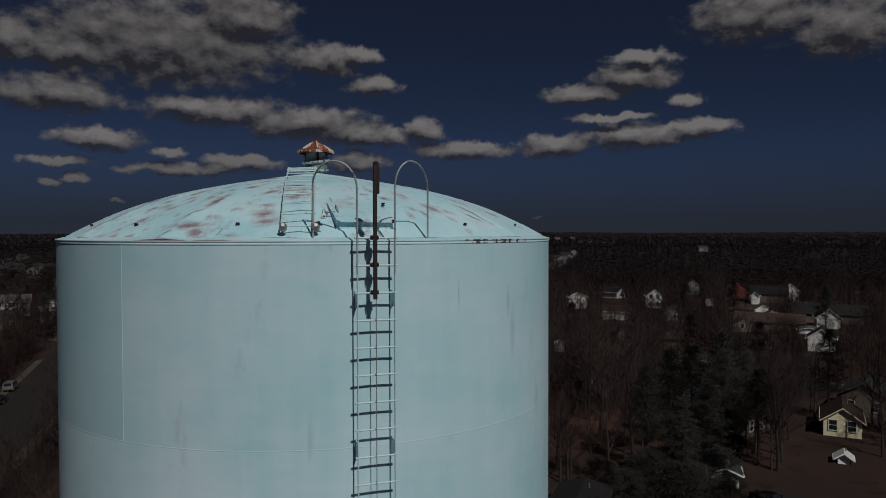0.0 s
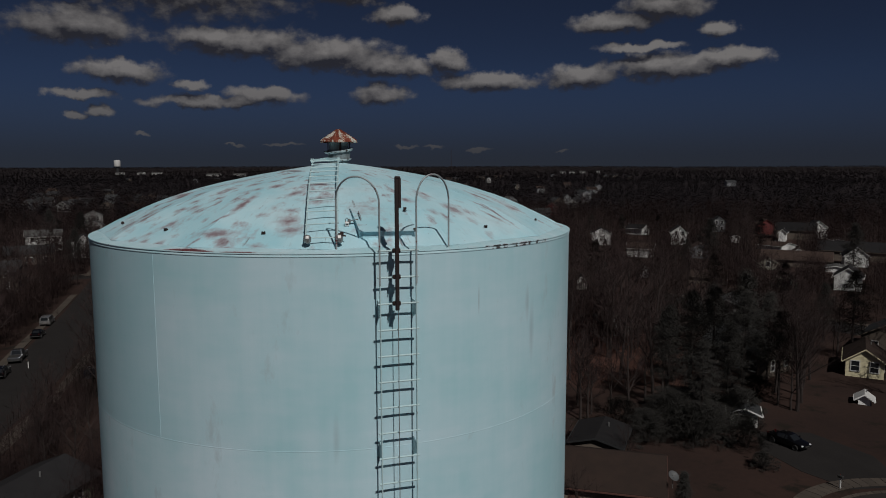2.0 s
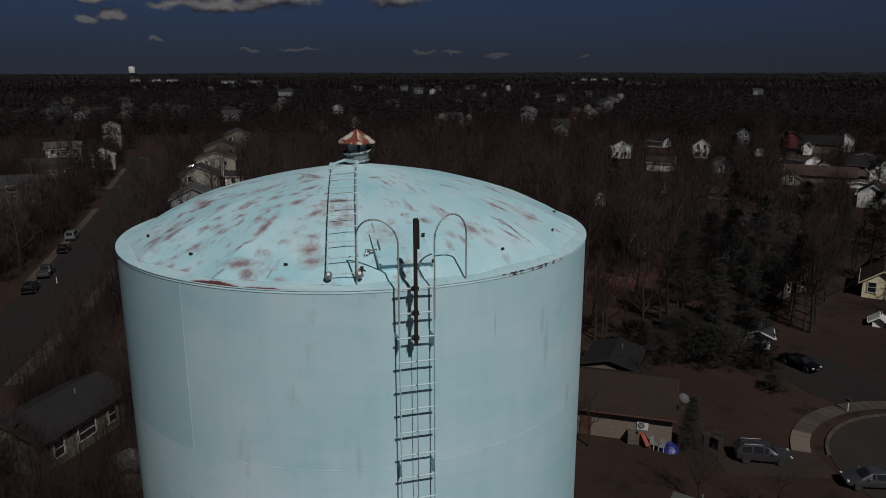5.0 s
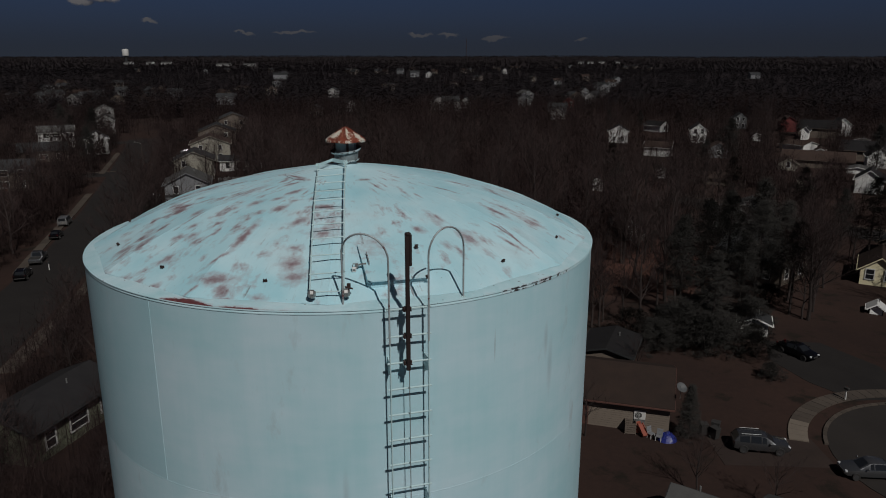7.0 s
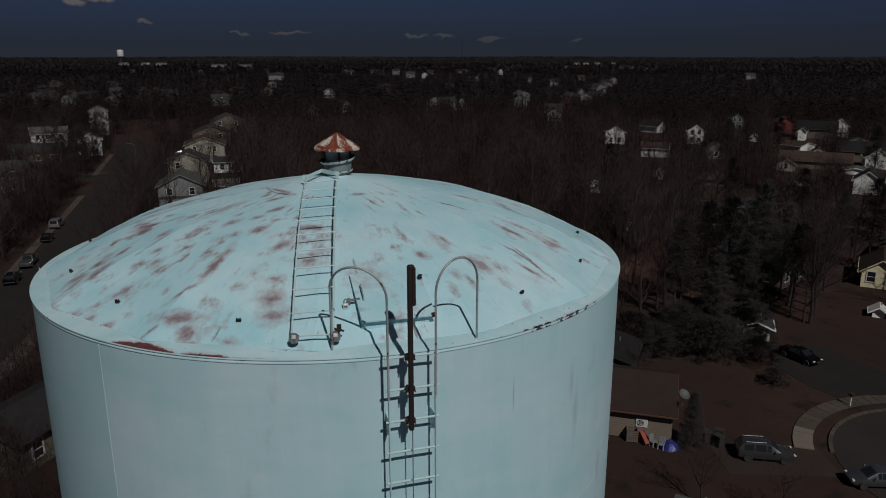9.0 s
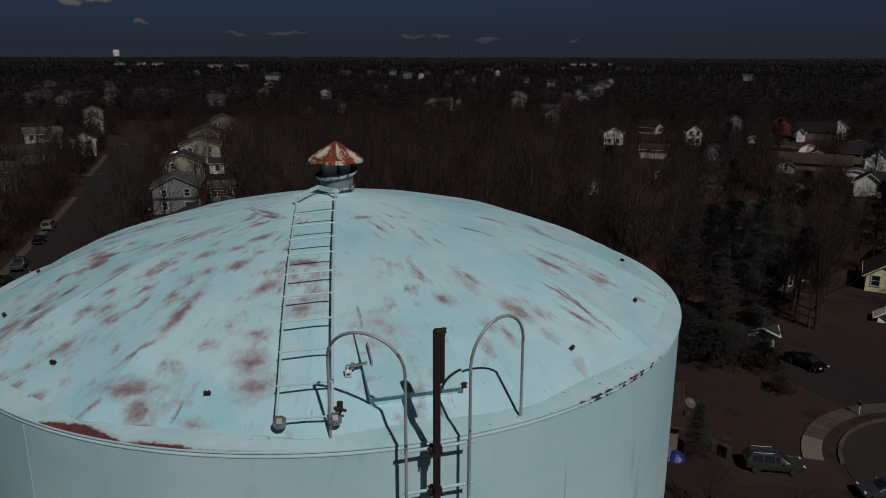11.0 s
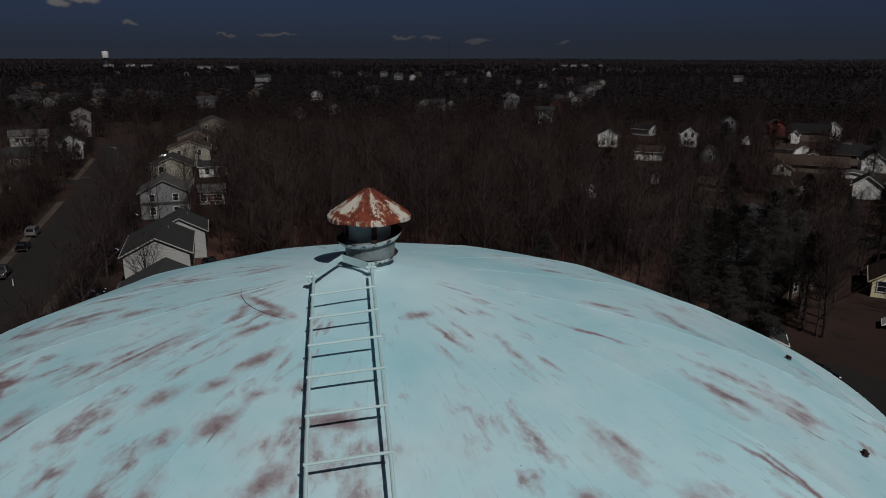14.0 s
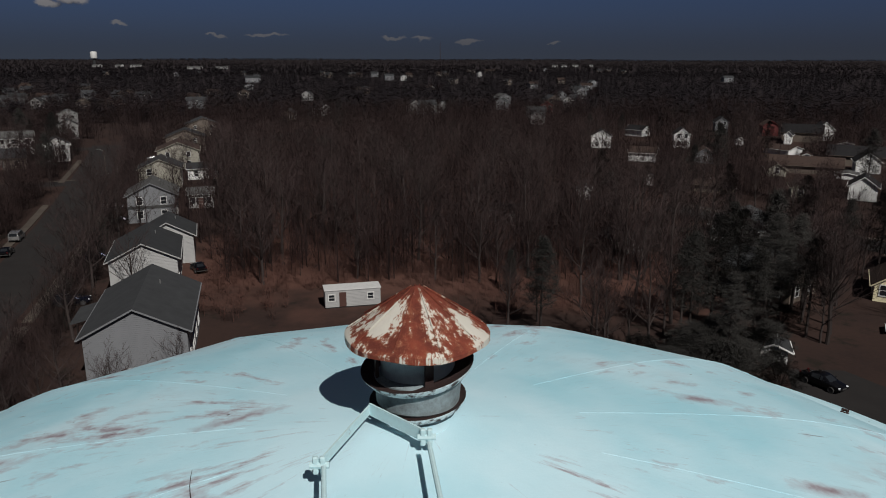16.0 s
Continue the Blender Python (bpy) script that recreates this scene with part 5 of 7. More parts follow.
# below the tank
h = house(-31.8, 44.4, -14, 6.0, 10, 2.9, 4.1, WALL_GREEN, SHINGLE_BLACK, "pale green house with white window frames and a dark roof", storeys=1, front=(), side=3, trim=SHINGLE_DARK)
house(-22.9, 38.0, 24, 2.2, 2.6, 1.6, 2.0, WALL_TAN, SHINGLE_GREY, "small tan outbuilding with a worn roof", storeys=0, name="shed", category="shed", door=False, side=0, front=(), trim=SHINGLE_DARK)
h = house(14.3, 50.2, 74, 8.4, 14.2, 2.55, 4.1, WALL_BEIGE, SHINGLE_BROWN, "low tan house with a brown shingle roof", storeys=1, side=0, front=(), trim=DOORS)
house(18.4, 59.6, -22, 4.6, 6.0, 1.9, 2.5, WALL_TAN, SHINGLE_BLACK, "garden shed with a dark tarred roof", storeys=1, name="shed", category="shed", side=0, front=(), door=False, trim=SHINGLE_DARK)
house(24.8, 26.6, 60, 7.0, 8, 2.4, 4.2, WALL_TAN, SHINGLE_GREY, "low house with a pale grey roof", storeys=1, trim=SHINGLE_DARK)
house(18.2, 30.4, 55, 3.6, 4, 2.2, 3.3, WALL_TAN, SHINGLE_GREY, "outbuilding with a worn grey roof", storeys=0, name="shed", category="shed", side=0, front=(), door=False, trim=SHINGLE_DARK)
house(36.6, 68.0, -20, 2.8, 3, 1.5, 2.1, WALL_BRIGHT, SHINGLE_DARK, "small white shed behind evergreen branches", storeys=1, name="shed", category="shed", side=0, front=(0.0,), door=False)
# right of the turning circle
house(62.4, 88.4, -30, 4.6, 8, 2.3, 3.9, WALL_YELLOW, SHINGLE_BROWN, "pale yellow gabled house with a brown roof", door=False)
house(54.2, 74.4, -30, 1.3, 1.8, 0.8, 1.25, WALL_BRIGHT, TRIM, "small white garden shed with a pointed roof", storeys=0, name="shed", category="shed", side=0, front=(), door=False)
house(46.5, 90.5, 40, 8, 9.5, 3.4, 5.6, WALL_TAN, SHINGLE_DARK, "dark-roofed house under tall pines")
house(73, 99, -40, 7, 9, 3.0, 5.0, WALL_TAN, SHINGLE_DARK, "tan house behind a pale yellow one")
house(56, 120, -30, 10, 9, 3.0, 5.0, WALL_WHITE, SHINGLE_DARK, "low white house seen through pines", storeys=1)
house(32.5, 112.5, 10, 5, 5, 2.6, 3.8, WALL_WHITE, SHINGLE_DARK, "small white outbuilding among bare trees", storeys=1, name="shed", category="shed", door=False)
house(15.5, 136, 80, 4, 7, 2.4, 3.2, WALL_WHITE, SHINGLE_DARK, "white shed among bare trees", storeys=0, name="shed", category="shed", side=0, front=(), door=False)
FIRST_OPEN = len(HOUSES)
house(63, 255, -12, 6.6, 8, 4.2, 6, WALL_BRIGHT, SHINGLE_BLACK, "white gabled house behind a bare tree", storeys=2, side=0, front=(-0.22, 0.22), name="house", category="house", door=False)
house(87, 293, 40, 5.4, 8, 2.6, 4, WALL_BRIGHT, SHINGLE_BLACK, "low white house with one sunlit slope", storeys=1, side=0, front=(0.0,), name="house", category="house", door=False)
house(67.5, 219, 65, 5.5, 8, 2.8, 4.2, WALL_BRIGHT, SHINGLE_BROWN, "small white house broken up by bare branches", storeys=1, side=0, front=(0.0,), name="house", category="house", door=False)
house(91.5, 255, -14, 5.4, 8, 4.6, 6.6, WALL_BRIGHT, SHINGLE_BLACK, "tall narrow white gabled house", storeys=2, side=0, front=(-0.22, 0.22), name="house", category="house", door=False)
house(126, 306, -15, 5, 8, 4.6, 6.4, WALL_GREY, SHINGLE_BLACK, "grey two-storey house in the shade of woods", storeys=2, side=0, front=(-0.22, 0.22), name="house", category="house", door=False)
house(114.5, 260, -15, 2.6, 5, 2.2, 3, WALL_BRIGHT, SHINGLE_BLACK, "tiny white outbuilding in the woods", storeys=0, side=0, front=(), name="shed", category="shed", door=False)
house(141, 294, -14, 6, 8, 4.2, 6, WALL_RED, SHINGLE_BROWN, "barn-red two-storey house with a brown roof", storeys=0, side=0, front=(), name="house", category="house", door=False)
house(143.5, 272, 62, 8, 14, 3.6, 6.2, WALL_TAN, SHINGLE_BLACK, "long dark-roofed house with dim walls", storeys=0, side=0, front=(), name="house", category="house", door=False)
house(153, 275, -14, 6.4, 7, 4.4, 7, WALL_BRIGHT, SHINGLE_BLACK, "white gabled house end beside a dark roof", storeys=0, side=0, front=(), name="house", category="house", door=False)
house(135, 265, -30, 2.4, 7, 3.4, 4.6, WALL_BRIGHT, SHINGLE_BLACK, "narrow white house wing", storeys=0, side=0, front=(), name="house", category="house", door=False)
house(119, 236, 30, 7.5, 9, 1.6, 2.6, WALL_BRIGHT, SHINGLE_BROWN, "low house with a sunlit white front", storeys=0, side=0, front=(), name="house", category="house", door=False)
house(119.5, 222, -25, 2.6, 6, 1.3, 2, WALL_BRIGHT, SHINGLE_BROWN, "small white shed gable", storeys=0, side=0, front=(), name="shed", category="shed", door=False)
house(150, 254, -25, 4.4, 6, 1.2, 1.9, WALL_BRIGHT, SHINGLE_BROWN, "low white garage with a flat front", storeys=0, side=0, front=(), name="garage", category="garage", door=False)
house(139.5, 227, -22, 4.2, 7, 1.6, 3, WALL_BRIGHT, SHINGLE_BROWN, "small white gable with a dark window", storeys=1, side=0, front=(0.0,), name="house", category="house", door=False)
house(131, 208, 60, 9, 22, 3, 5.4, WALL_TAN, SHINGLE_BLACK, "long low house with a dark brown roof", storeys=0, side=0, front=(), name="house", category="house", door=False)
house(123, 196, -24, 6, 8, 3.2, 5.6, WALL_BRIGHT, SHINGLE_BLACK, "white gabled house end with a dark roof", storeys=0, side=0, front=(), name="house", category="house", door=False)
house(111.5, 185, -30, 5, 6, 1.1, 1.6, WALL_BRIGHT, SHINGLE_GREY, "low white carport beside a lawn", storeys=0, side=0, front=(), name="carport", category="carport", door=False)
house(95.5, 192, -18, 4.6, 8, 1.8, 3.2, WALL_CREAM, SHINGLE_BROWN, "cream bungalow gable with a brown roof", storeys=1, side=0, front=(0.0,), name="house", category="house", door=False)
house(106, 196, 62, 8, 18, 2.2, 4.2, WALL_TAN, SHINGLE_BROWN, "tan bungalow with a long brown roof", storeys=0, side=0, front=(), name="house", category="house", door=False)
house(86.5, 161, -22, 3.8, 7, 2.2, 2.9, WALL_CREAM, SHINGLE_BROWN, "small cream house among trees", storeys=1, side=0, front=(0.0,), name="house", category="house", door=False)
house(99, 157, -32, 5.6, 8, 3.2, 5.2, WALL_BRIGHT, SHINGLE_BLACK, "white gabled house behind a bare tree", storeys=0, side=0, front=(), name="house", category="house", door=False)
house(85, 216, -15, 5.2, 7, 3, 4.4, WALL_GREY, SHINGLE_BROWN, "grey house screened by bare trees", storeys=1, side=0, front=(0.0,), name="house", category="house", door=False)
house(56.5, 177, -10, 1.8, 5, 2.2, 3, WALL_BRIGHT, SHINGLE_BLACK, "white shed screened by trees", storeys=0, side=0, front=(), name="shed", category="shed", door=False)
house(36.5, 159, -10, 2.6, 5, 2.2, 3, WALL_BRIGHT, SHINGLE_BLACK, "small white outbuilding in the woods", storeys=0, side=0, front=(), name="shed", category="shed", door=False)
house(69, 166, 60, 4, 9, 1.8, 2.8, WALL_TAN, SHINGLE_BROWN, "low tan outbuilding in the woods", storeys=1, side=0, front=(0.0,), name="shed", category="shed", door=False)
LAST_OPEN = len(HOUSES)
house(-4, 412, 10, 8, 8, 5.0, 7.4, WALL_WHITE, SHINGLE_DARK, "white house in a clearing of the woods")
house(3, 409, 100, 8, 9, 5.0, 7.5, WALL_WHITE, SHINGLE_DARK, "white wing of a house in the woods")
house(-54, 401, 40, 7, 8, 4.0, 6.0, WALL_WHITE, SHINGLE_DARK, "white house at the edge of the woods")
house(-66, 370, 0, 6, 9, 3.5, 5.5, WALL_TAN, SHINGLE_DARK, "tan house at the edge of the woods")
house(54, 497, 20, 9, 9, 4.6, 7.0, WALL_GREY, SHINGLE_GREY, "large grey house with a pale roof")
house(61, 392, 85, 7, 10, 3.0, 5.0, WALL_GREY, SHINGLE_DARK, "long low grey house among trees")
house(82, 468, 15, 8, 9, 5, 7.4, WALL_TAN, SHINGLE_DARK, "tan two-storey house among bare woods")
house(100, 480, 30, 8, 9, 4.8, 7, WALL_GREY, SHINGLE_DARK, "grey house with a pale roof")
house(138, 655, 60, 9, 14, 3.6, 6.0, WALL_GREY, SHINGLE_DARK, "long grey building among woods", name="building", category="building")

# homes whose sunlit walls show over the far woods: x, y, width, eave
FIRST_FAR = len(HOUSES)
for x, y, w, e in ((-230, 451, 6, 4.5), (-264, 474, 6, 4.5), (-263, 492, 10, 5), (-137, 457, 12, 4.5), (-43, 996, 12, 6), (-71, 1147, 10, 6), (-24, 985, 8, 5), (-82, 537, 7, 4.5), (48, 441, 7, 5), (55, 348, 6, 3.2), (101, 538, 6, 4.5), (92, 464, 6, 4.5), (129, 600, 9, 5), (386, 936, 13, 5.5), (12, 421, 6, 4), (89, 1155, 7, 6), (178, 776, 8, 5), (-205, 919, 18, 5.5)):
    dim = w > 9 or (x + y) % 3 == 0
    house(x, y, 15 * math.sin(x) + 90 * (w > 9), min(w, 8), max(w, 8), e, e + 2.2, WALL_GREY if dim else WALL_WHITE, SHINGLE_DARK, "grey house far off over bare woods" if dim else "white house far off over bare woods", side=1, door=False)
house(70, 411, -10, 6, 8, 4.8, 7.0, WALL_RED, SHINGLE_BROWN, "dull red house far off over bare woods", side=1, door=False)
LAST_FAR = len(HOUSES)

# scattered roofs of the far suburb
rnd = random.Random(11)
walls = [WALL_GREY, WALL_TAN, WALL_TAN]
roofs = [SHINGLE_DARK, SHINGLE_BROWN, SHINGLE_DARK]
names = {"white_siding": "white", "grey_siding": "grey", "tan_siding": "tan", "cream_siding": "cream"}
for cx, cy, sx, sy, n in ((-250, 510, 70, 45, 9), (-165, 500, 45, 60, 5), (-310, 640, 90, 80, 6), (-60, 640, 120, 90, 4), (30, 820, 160, 120, 5), (-60, 1230, 110, 120, 9), (90, 1450, 60, 60, 4), (330, 1500, 150, 200, 5), (-360, 1150, 160, 160, 5)):
    for k in range(n):
        x, y = cx + rnd.uniform(-sx, sx), cy + rnd.uniform(-sy, sy)
        wl, rf = rnd.choice(walls), rnd.choice(roofs)
        house(x, y, rnd.choice((15, 105, -30, 60)) + rnd.uniform(-8, 8), rnd.uniform(7, 9), rnd.uniform(8, 11), rnd.choice((3.6, 4.4, 5.0)), rnd.uniform(6.0, 7.4), wl, rf, "%s house far off among bare woods" % names[wl.name], side=2, door=False)
for x, y, w, d, rot in ((-900, 2120, 26, 44, 60), (-850, 2150, 22, 40, 60), (-800, 2140, 20, 50, 80), (400, 2250, 16, 60, 75), (430, 2260, 16, 60, 75), (465, 2270, 16, 60, 75), (520, 2300, 18, 40, 75), (-560, 1880, 20, 60, 80), (-500, 1900, 18, 50, 80)):
    house(x, y, rot, w * 0.5, d * (0.6 if x < 0 else 0.28), 5, 7.5, WALL_WHITE, SHINGLE_GREY, "white commercial building near the horizon", storeys=0, side=0, front=(), name="building", category="building", door=False)

# far water tower and mast on the skyline
far = thing("far_water_tower", "white pedestal water tower on the far skyline", "water tower", pose(-1068, 2500, hill(-1068, 2500)))
part("bowl", Geo().lathe([(0.1, 22), (5, 22), (10, 23), (10.4, 25), (10.4, 41), (9.5, 43), (5, 44.2), (0.1, 44.6)], 32), TRIM, far, smooth=True)
part("pedestal", Geo().lathe([(5.5, -2), (4.5, 3), (4.5, 22)], 24), SHINGLE_DARK, far, smooth=True)
mast = thing("radio_mast", "thin dark radio mast on the far skyline", "radio mast", pose(99, 4000, hill(99, 4000)))
g = Geo()
for k in range(3):
    a = radians(120 * k)
    g.tube([(2.0 * math.cos(a), 2.0 * math.sin(a), -2), (0.9 * math.cos(a), 0.9 * math.sin(a), 95)], 0.5, 5)
part("lattice", g, DARK_RUST, mast)
for z in range(8, 95, 9):
    part("brace", Geo().lathe([(1.7, z), (1.7, z + 0.7)], 3), DARK_RUST, mast)


# ---- yard things by the low house ----
trailer = thing("site_trailer", "long white trailer cabin standing on brown leaf litter", "trailer", pose(-9.0, 86.4, -0.2, 0, 0, 12) @ Matrix.Scale(0.92, 4))
part("cabin", Geo().box(7.6, 2.6, 2.4, pose(0, 0, 1.55), 0.05), WALL_WHITE, trailer)
part("cabin_roof", Geo().box(7.8, 2.8, 0.12, pose(0, 0, 2.81), 0.02), TRIM, trailer)
part("skirt", Geo().box(7.4, 2.4, 0.5, pose(0, 0, 0.15)), BLACK, trailer)
for x in (-2.9, 2.4):
    window_on(trailer, "small", pose(x, -1.32, 1.75))
part("door", DOOR_MESH, None, trailer).matrix_basis = pose(-1.4, -1.33, 1.45)

dish = thing("satellite_dish", "grey satellite dish on a stub mast at the roof edge", "satellite dish", pose(21.6, 46.9, 2.5) @ Matrix.Scale(0.6, 4))
part("reflector", Geo().lathe([(0.0, 0.0), (0.35, 0.05), (0.65, 0.2), (0.8, 0.34), (0.78, 0.36), (0.62, 0.23), (0.0, 0.04)], 28, pose(0, 0, 0.75, 40, 0, 25)), DISH_GREY, dish, smooth=True)
part("mast", Geo().tube([(0, 0, -0.9), (0, 0, 1.0)], 0.04, 8), ZINC, dish)
part("feed_arm", Geo().tube([(0, 0, 0.9), (0.3, -0.75, 1.35)], 0.02, 6), ZINC, dish)

WALLDIR = Vector((4.9, -1.4, 0)).normalized()


def by_wall(s, out):
    return Vector((15.9, 46.0, 0)) + WALLDIR * s + Vector((-0.27, -0.96, 0)) * out


p = by_wall(2.0, 0.5)
ac = thing("heat_pump", "white wall-side heat pump with a round dark fan grille", "heat pump", pose(p.x, p.y, 0, 0, 0, -16))
part("case", Geo().box(0.95, 0.4, 0.8, pose(0, 0, 1.5), 0.03), TRIM, ac)
part("grille", Geo().lathe([(0.0, 0.0), (0.26, 0.0), (0.28, 0.03)], 24, pose(-0.1, -0.2, 1.5, 90, 0, 0)), BLACK, ac)
part("stand", Geo().box(0.9, 0.4, 1.05, pose(0, 0, 0.55)), ZINC, ac)
p = by_wall(1.3, 1.0)
bin_ = thing("wooden_crate", "pale grey slatted crate beside a tan wall", "crate", pose(p.x, p.y, 0, 0, 0, -10))
for k in range(5):
    part("slat", Geo().box(0.9, 0.05, 0.16, pose(0, -0.4, 0.15 + 0.2 * k)).box(0.9, 0.05, 0.16, pose(0, 0.4, 0.15 + 0.2 * k)), WALL_TAN, bin_)
for x in (-0.43, 0.43):
    part("post", Geo().box(0.06, 0.82, 1.05, pose(x, 0, 0.53)), WALL_TAN, bin_)
p = by_wall(2.2, 1.2)
toy = thing("toy_slide", "faded orange plastic toy slide on brown grass", "toy slide", pose(p.x, p.y, 0, 0, 0, 20))
part("chute", Geo().box(0.45, 1.1, 0.08, pose(0, -0.2, 0.55, 38, 0, 0), 0.03).box(0.06, 1.1, 0.2, pose(-0.22, -0.2, 0.6, 38, 0, 0)).box(0.06, 1.1, 0.2, pose(0.22, -0.2, 0.6, 38, 0, 0)), ORANGE, toy)
part("ladder", Geo().box(0.45, 0.07, 1.0, pose(0, 0.4, 0.5, -10, 0, 0), 0.02), ORANGE, toy)
p = by_wall(3.0, 1.5)
for k in range(2):
    q = p + WALLDIR * (0.55 * k)
    ch = thing("garden_chair", "grey plastic garden chair on brown grass", "chair", pose(q.x, q.y - 0.3 * k, 0, 0, 0, 30 - 60 * k), group="garden chairs by the low house")
    part("seat", Geo().box(0.5, 0.48, 0.04, pose(0, 0, 0.42), 0.01), WALL_GREY, ch)
    part("backrest", Geo().box(0.5, 0.04, 0.5, pose(0, 0.25, 0.7, -12, 0, 0), 0.01), WALL_GREY, ch)
    for sx in (-0.21, 0.21):
        for sy in (-0.2, 0.2):
            part("leg", Geo().box(0.05, 0.05, 0.42, pose(sx, sy, 0.21)), TRIM, ch)
p = by_wall(4.3, 1.4)
tarp = thing("tarp_heap", "crumpled blue tarpaulin heap beside an evergreen", "tarpaulin", pose(p.x, p.y, 0))
g = Geo()
for i in range(9):
    for j in range(16):
        a, r = 2 * math.pi * j / 16, 0.75 * (1 - i / 8)
        g.v.append((r * math.cos(a) * 1.1 + 0.12 * noise.noise(Vector((i, j, 1))), r * math.sin(a) + 0.12 * noise.noise(Vector((i, j, 4))), 0.75 * (i / 8) ** 0.7 + 0.18 * noise.noise(Vector((i * 0.9, j * 0.9, 9)))))
g.f = [(i * 16 + j, i * 16 + (j + 1) % 16, (i + 1) * 16 + (j + 1) % 16, (i + 1) * 16 + j) for i in range(8) for j in range(16)]
part("sheet", g, BLUE_TARP, tarp)
for k, (x, y) in enumerate(((22.9, 44.3), (23.6, 43.6), (24.0, 44.6))):
    wb = thing("wheelie_bin", "dark plastic wheeled rubbish bin", "bin", pose(x, y, 0, 0, 0, 30 * k), group="rubbish bins beside the driveway")
    part("tub", Geo().add([(-0.24, -0.26, 0.1), (0.24, -0.26, 0.1), (0.24, 0.26, 0.1), (-0.24, 0.26, 0.1), (-0.3, -0.34, 1.0), (0.3, -0.34, 1.0), (0.3, 0.34, 1.0), (-0.3, 0.34, 1.0)], [(3, 2, 1, 0), (0, 1, 5, 4), (1, 2, 6, 5), (2, 3, 7, 6), (3, 0, 4, 7), (4, 5, 6, 7)]), BLACK, wb)
    part("lid", Geo().box(0.64, 0.74, 0.06, pose(0, 0, 1.04), 0.02), BLACK, wb)
    for s in (-0.27, 0.27):
        part("wheel", Geo().lathe([(0.0, -0.03), (0.12, -0.03), (0.12, 0.03), (0.0, 0.03)], 12, pose(s, 0.3, 0.12, 0, 90, 0)), BLACK, wb)
for x, y, rot in ((38.0, 50.6, 30), (-57.0, 92.0, 200), (-82.3, 190.5, 15)):
    mb = thing("mailbox", "small roadside mailbox on a white post", "mailbox", pose(x, y, 0, 0, 0, rot), group="roadside mailboxes")
    part("post", Geo().box(0.12, 0.12, 1.1, pose(0, 0, 0.55), 0.01), TRIM, mb)
    part("box", Geo().box(0.24, 0.5, 0.26, pose(0, 0, 1.2), 0.05), BLACK, mb)
    part("flag", Geo().box(0.02, 0.05, 0.22, pose(0.14, 0.1, 1.3)), ORANGE, mb)
post_ = thing("street_lamp", "pale wooden street lamp post beside the pavement", "street lamp", pose(-80.8, 186, 0))
part("pole", Geo().tube([(0, 0, -0.2), (0, 0, 7.5)], [0.13, 0.08], 8), CONCRETE, post_)
part("arm", Geo().tube([(0, 0, 7.3), (-0.6, 0, 7.7), (-1.4, 0, 7.8)], 0.04, 6), ZINC, post_)
part("lamp_head", Geo().box(0.6, 0.25, 0.14, pose(-1.6, 0, 7.8), 0.04), ZINC, post_)


# ---- vehicles ----
def wheel_meshes(r):
    tyre = mesh_of("tyre", Geo().lathe([(r * 0.62, -0.1), (r * 0.95, -0.11), (r, -0.07), (r, 0.07), (r * 0.95, 0.11), (r * 0.62, 0.1)], 20), BLACK, True)
    g = Geo().lathe([(0.0, -0.06), (r * 0.15, -0.07), (r * 0.6, -0.055), (r * 0.63, -0.09), (r * 0.63, 0.09), (0.0, 0.09)], 20)
    for k in range(5):
        g.box(r * 0.5, r * 0.13, 0.02, pose(0, 0, -0.075, 0, 0, 72 * k) @ pose(r * 0.34, 0, 0))
    return tyre, mesh_of("rim", g, RIM_ALLOY)


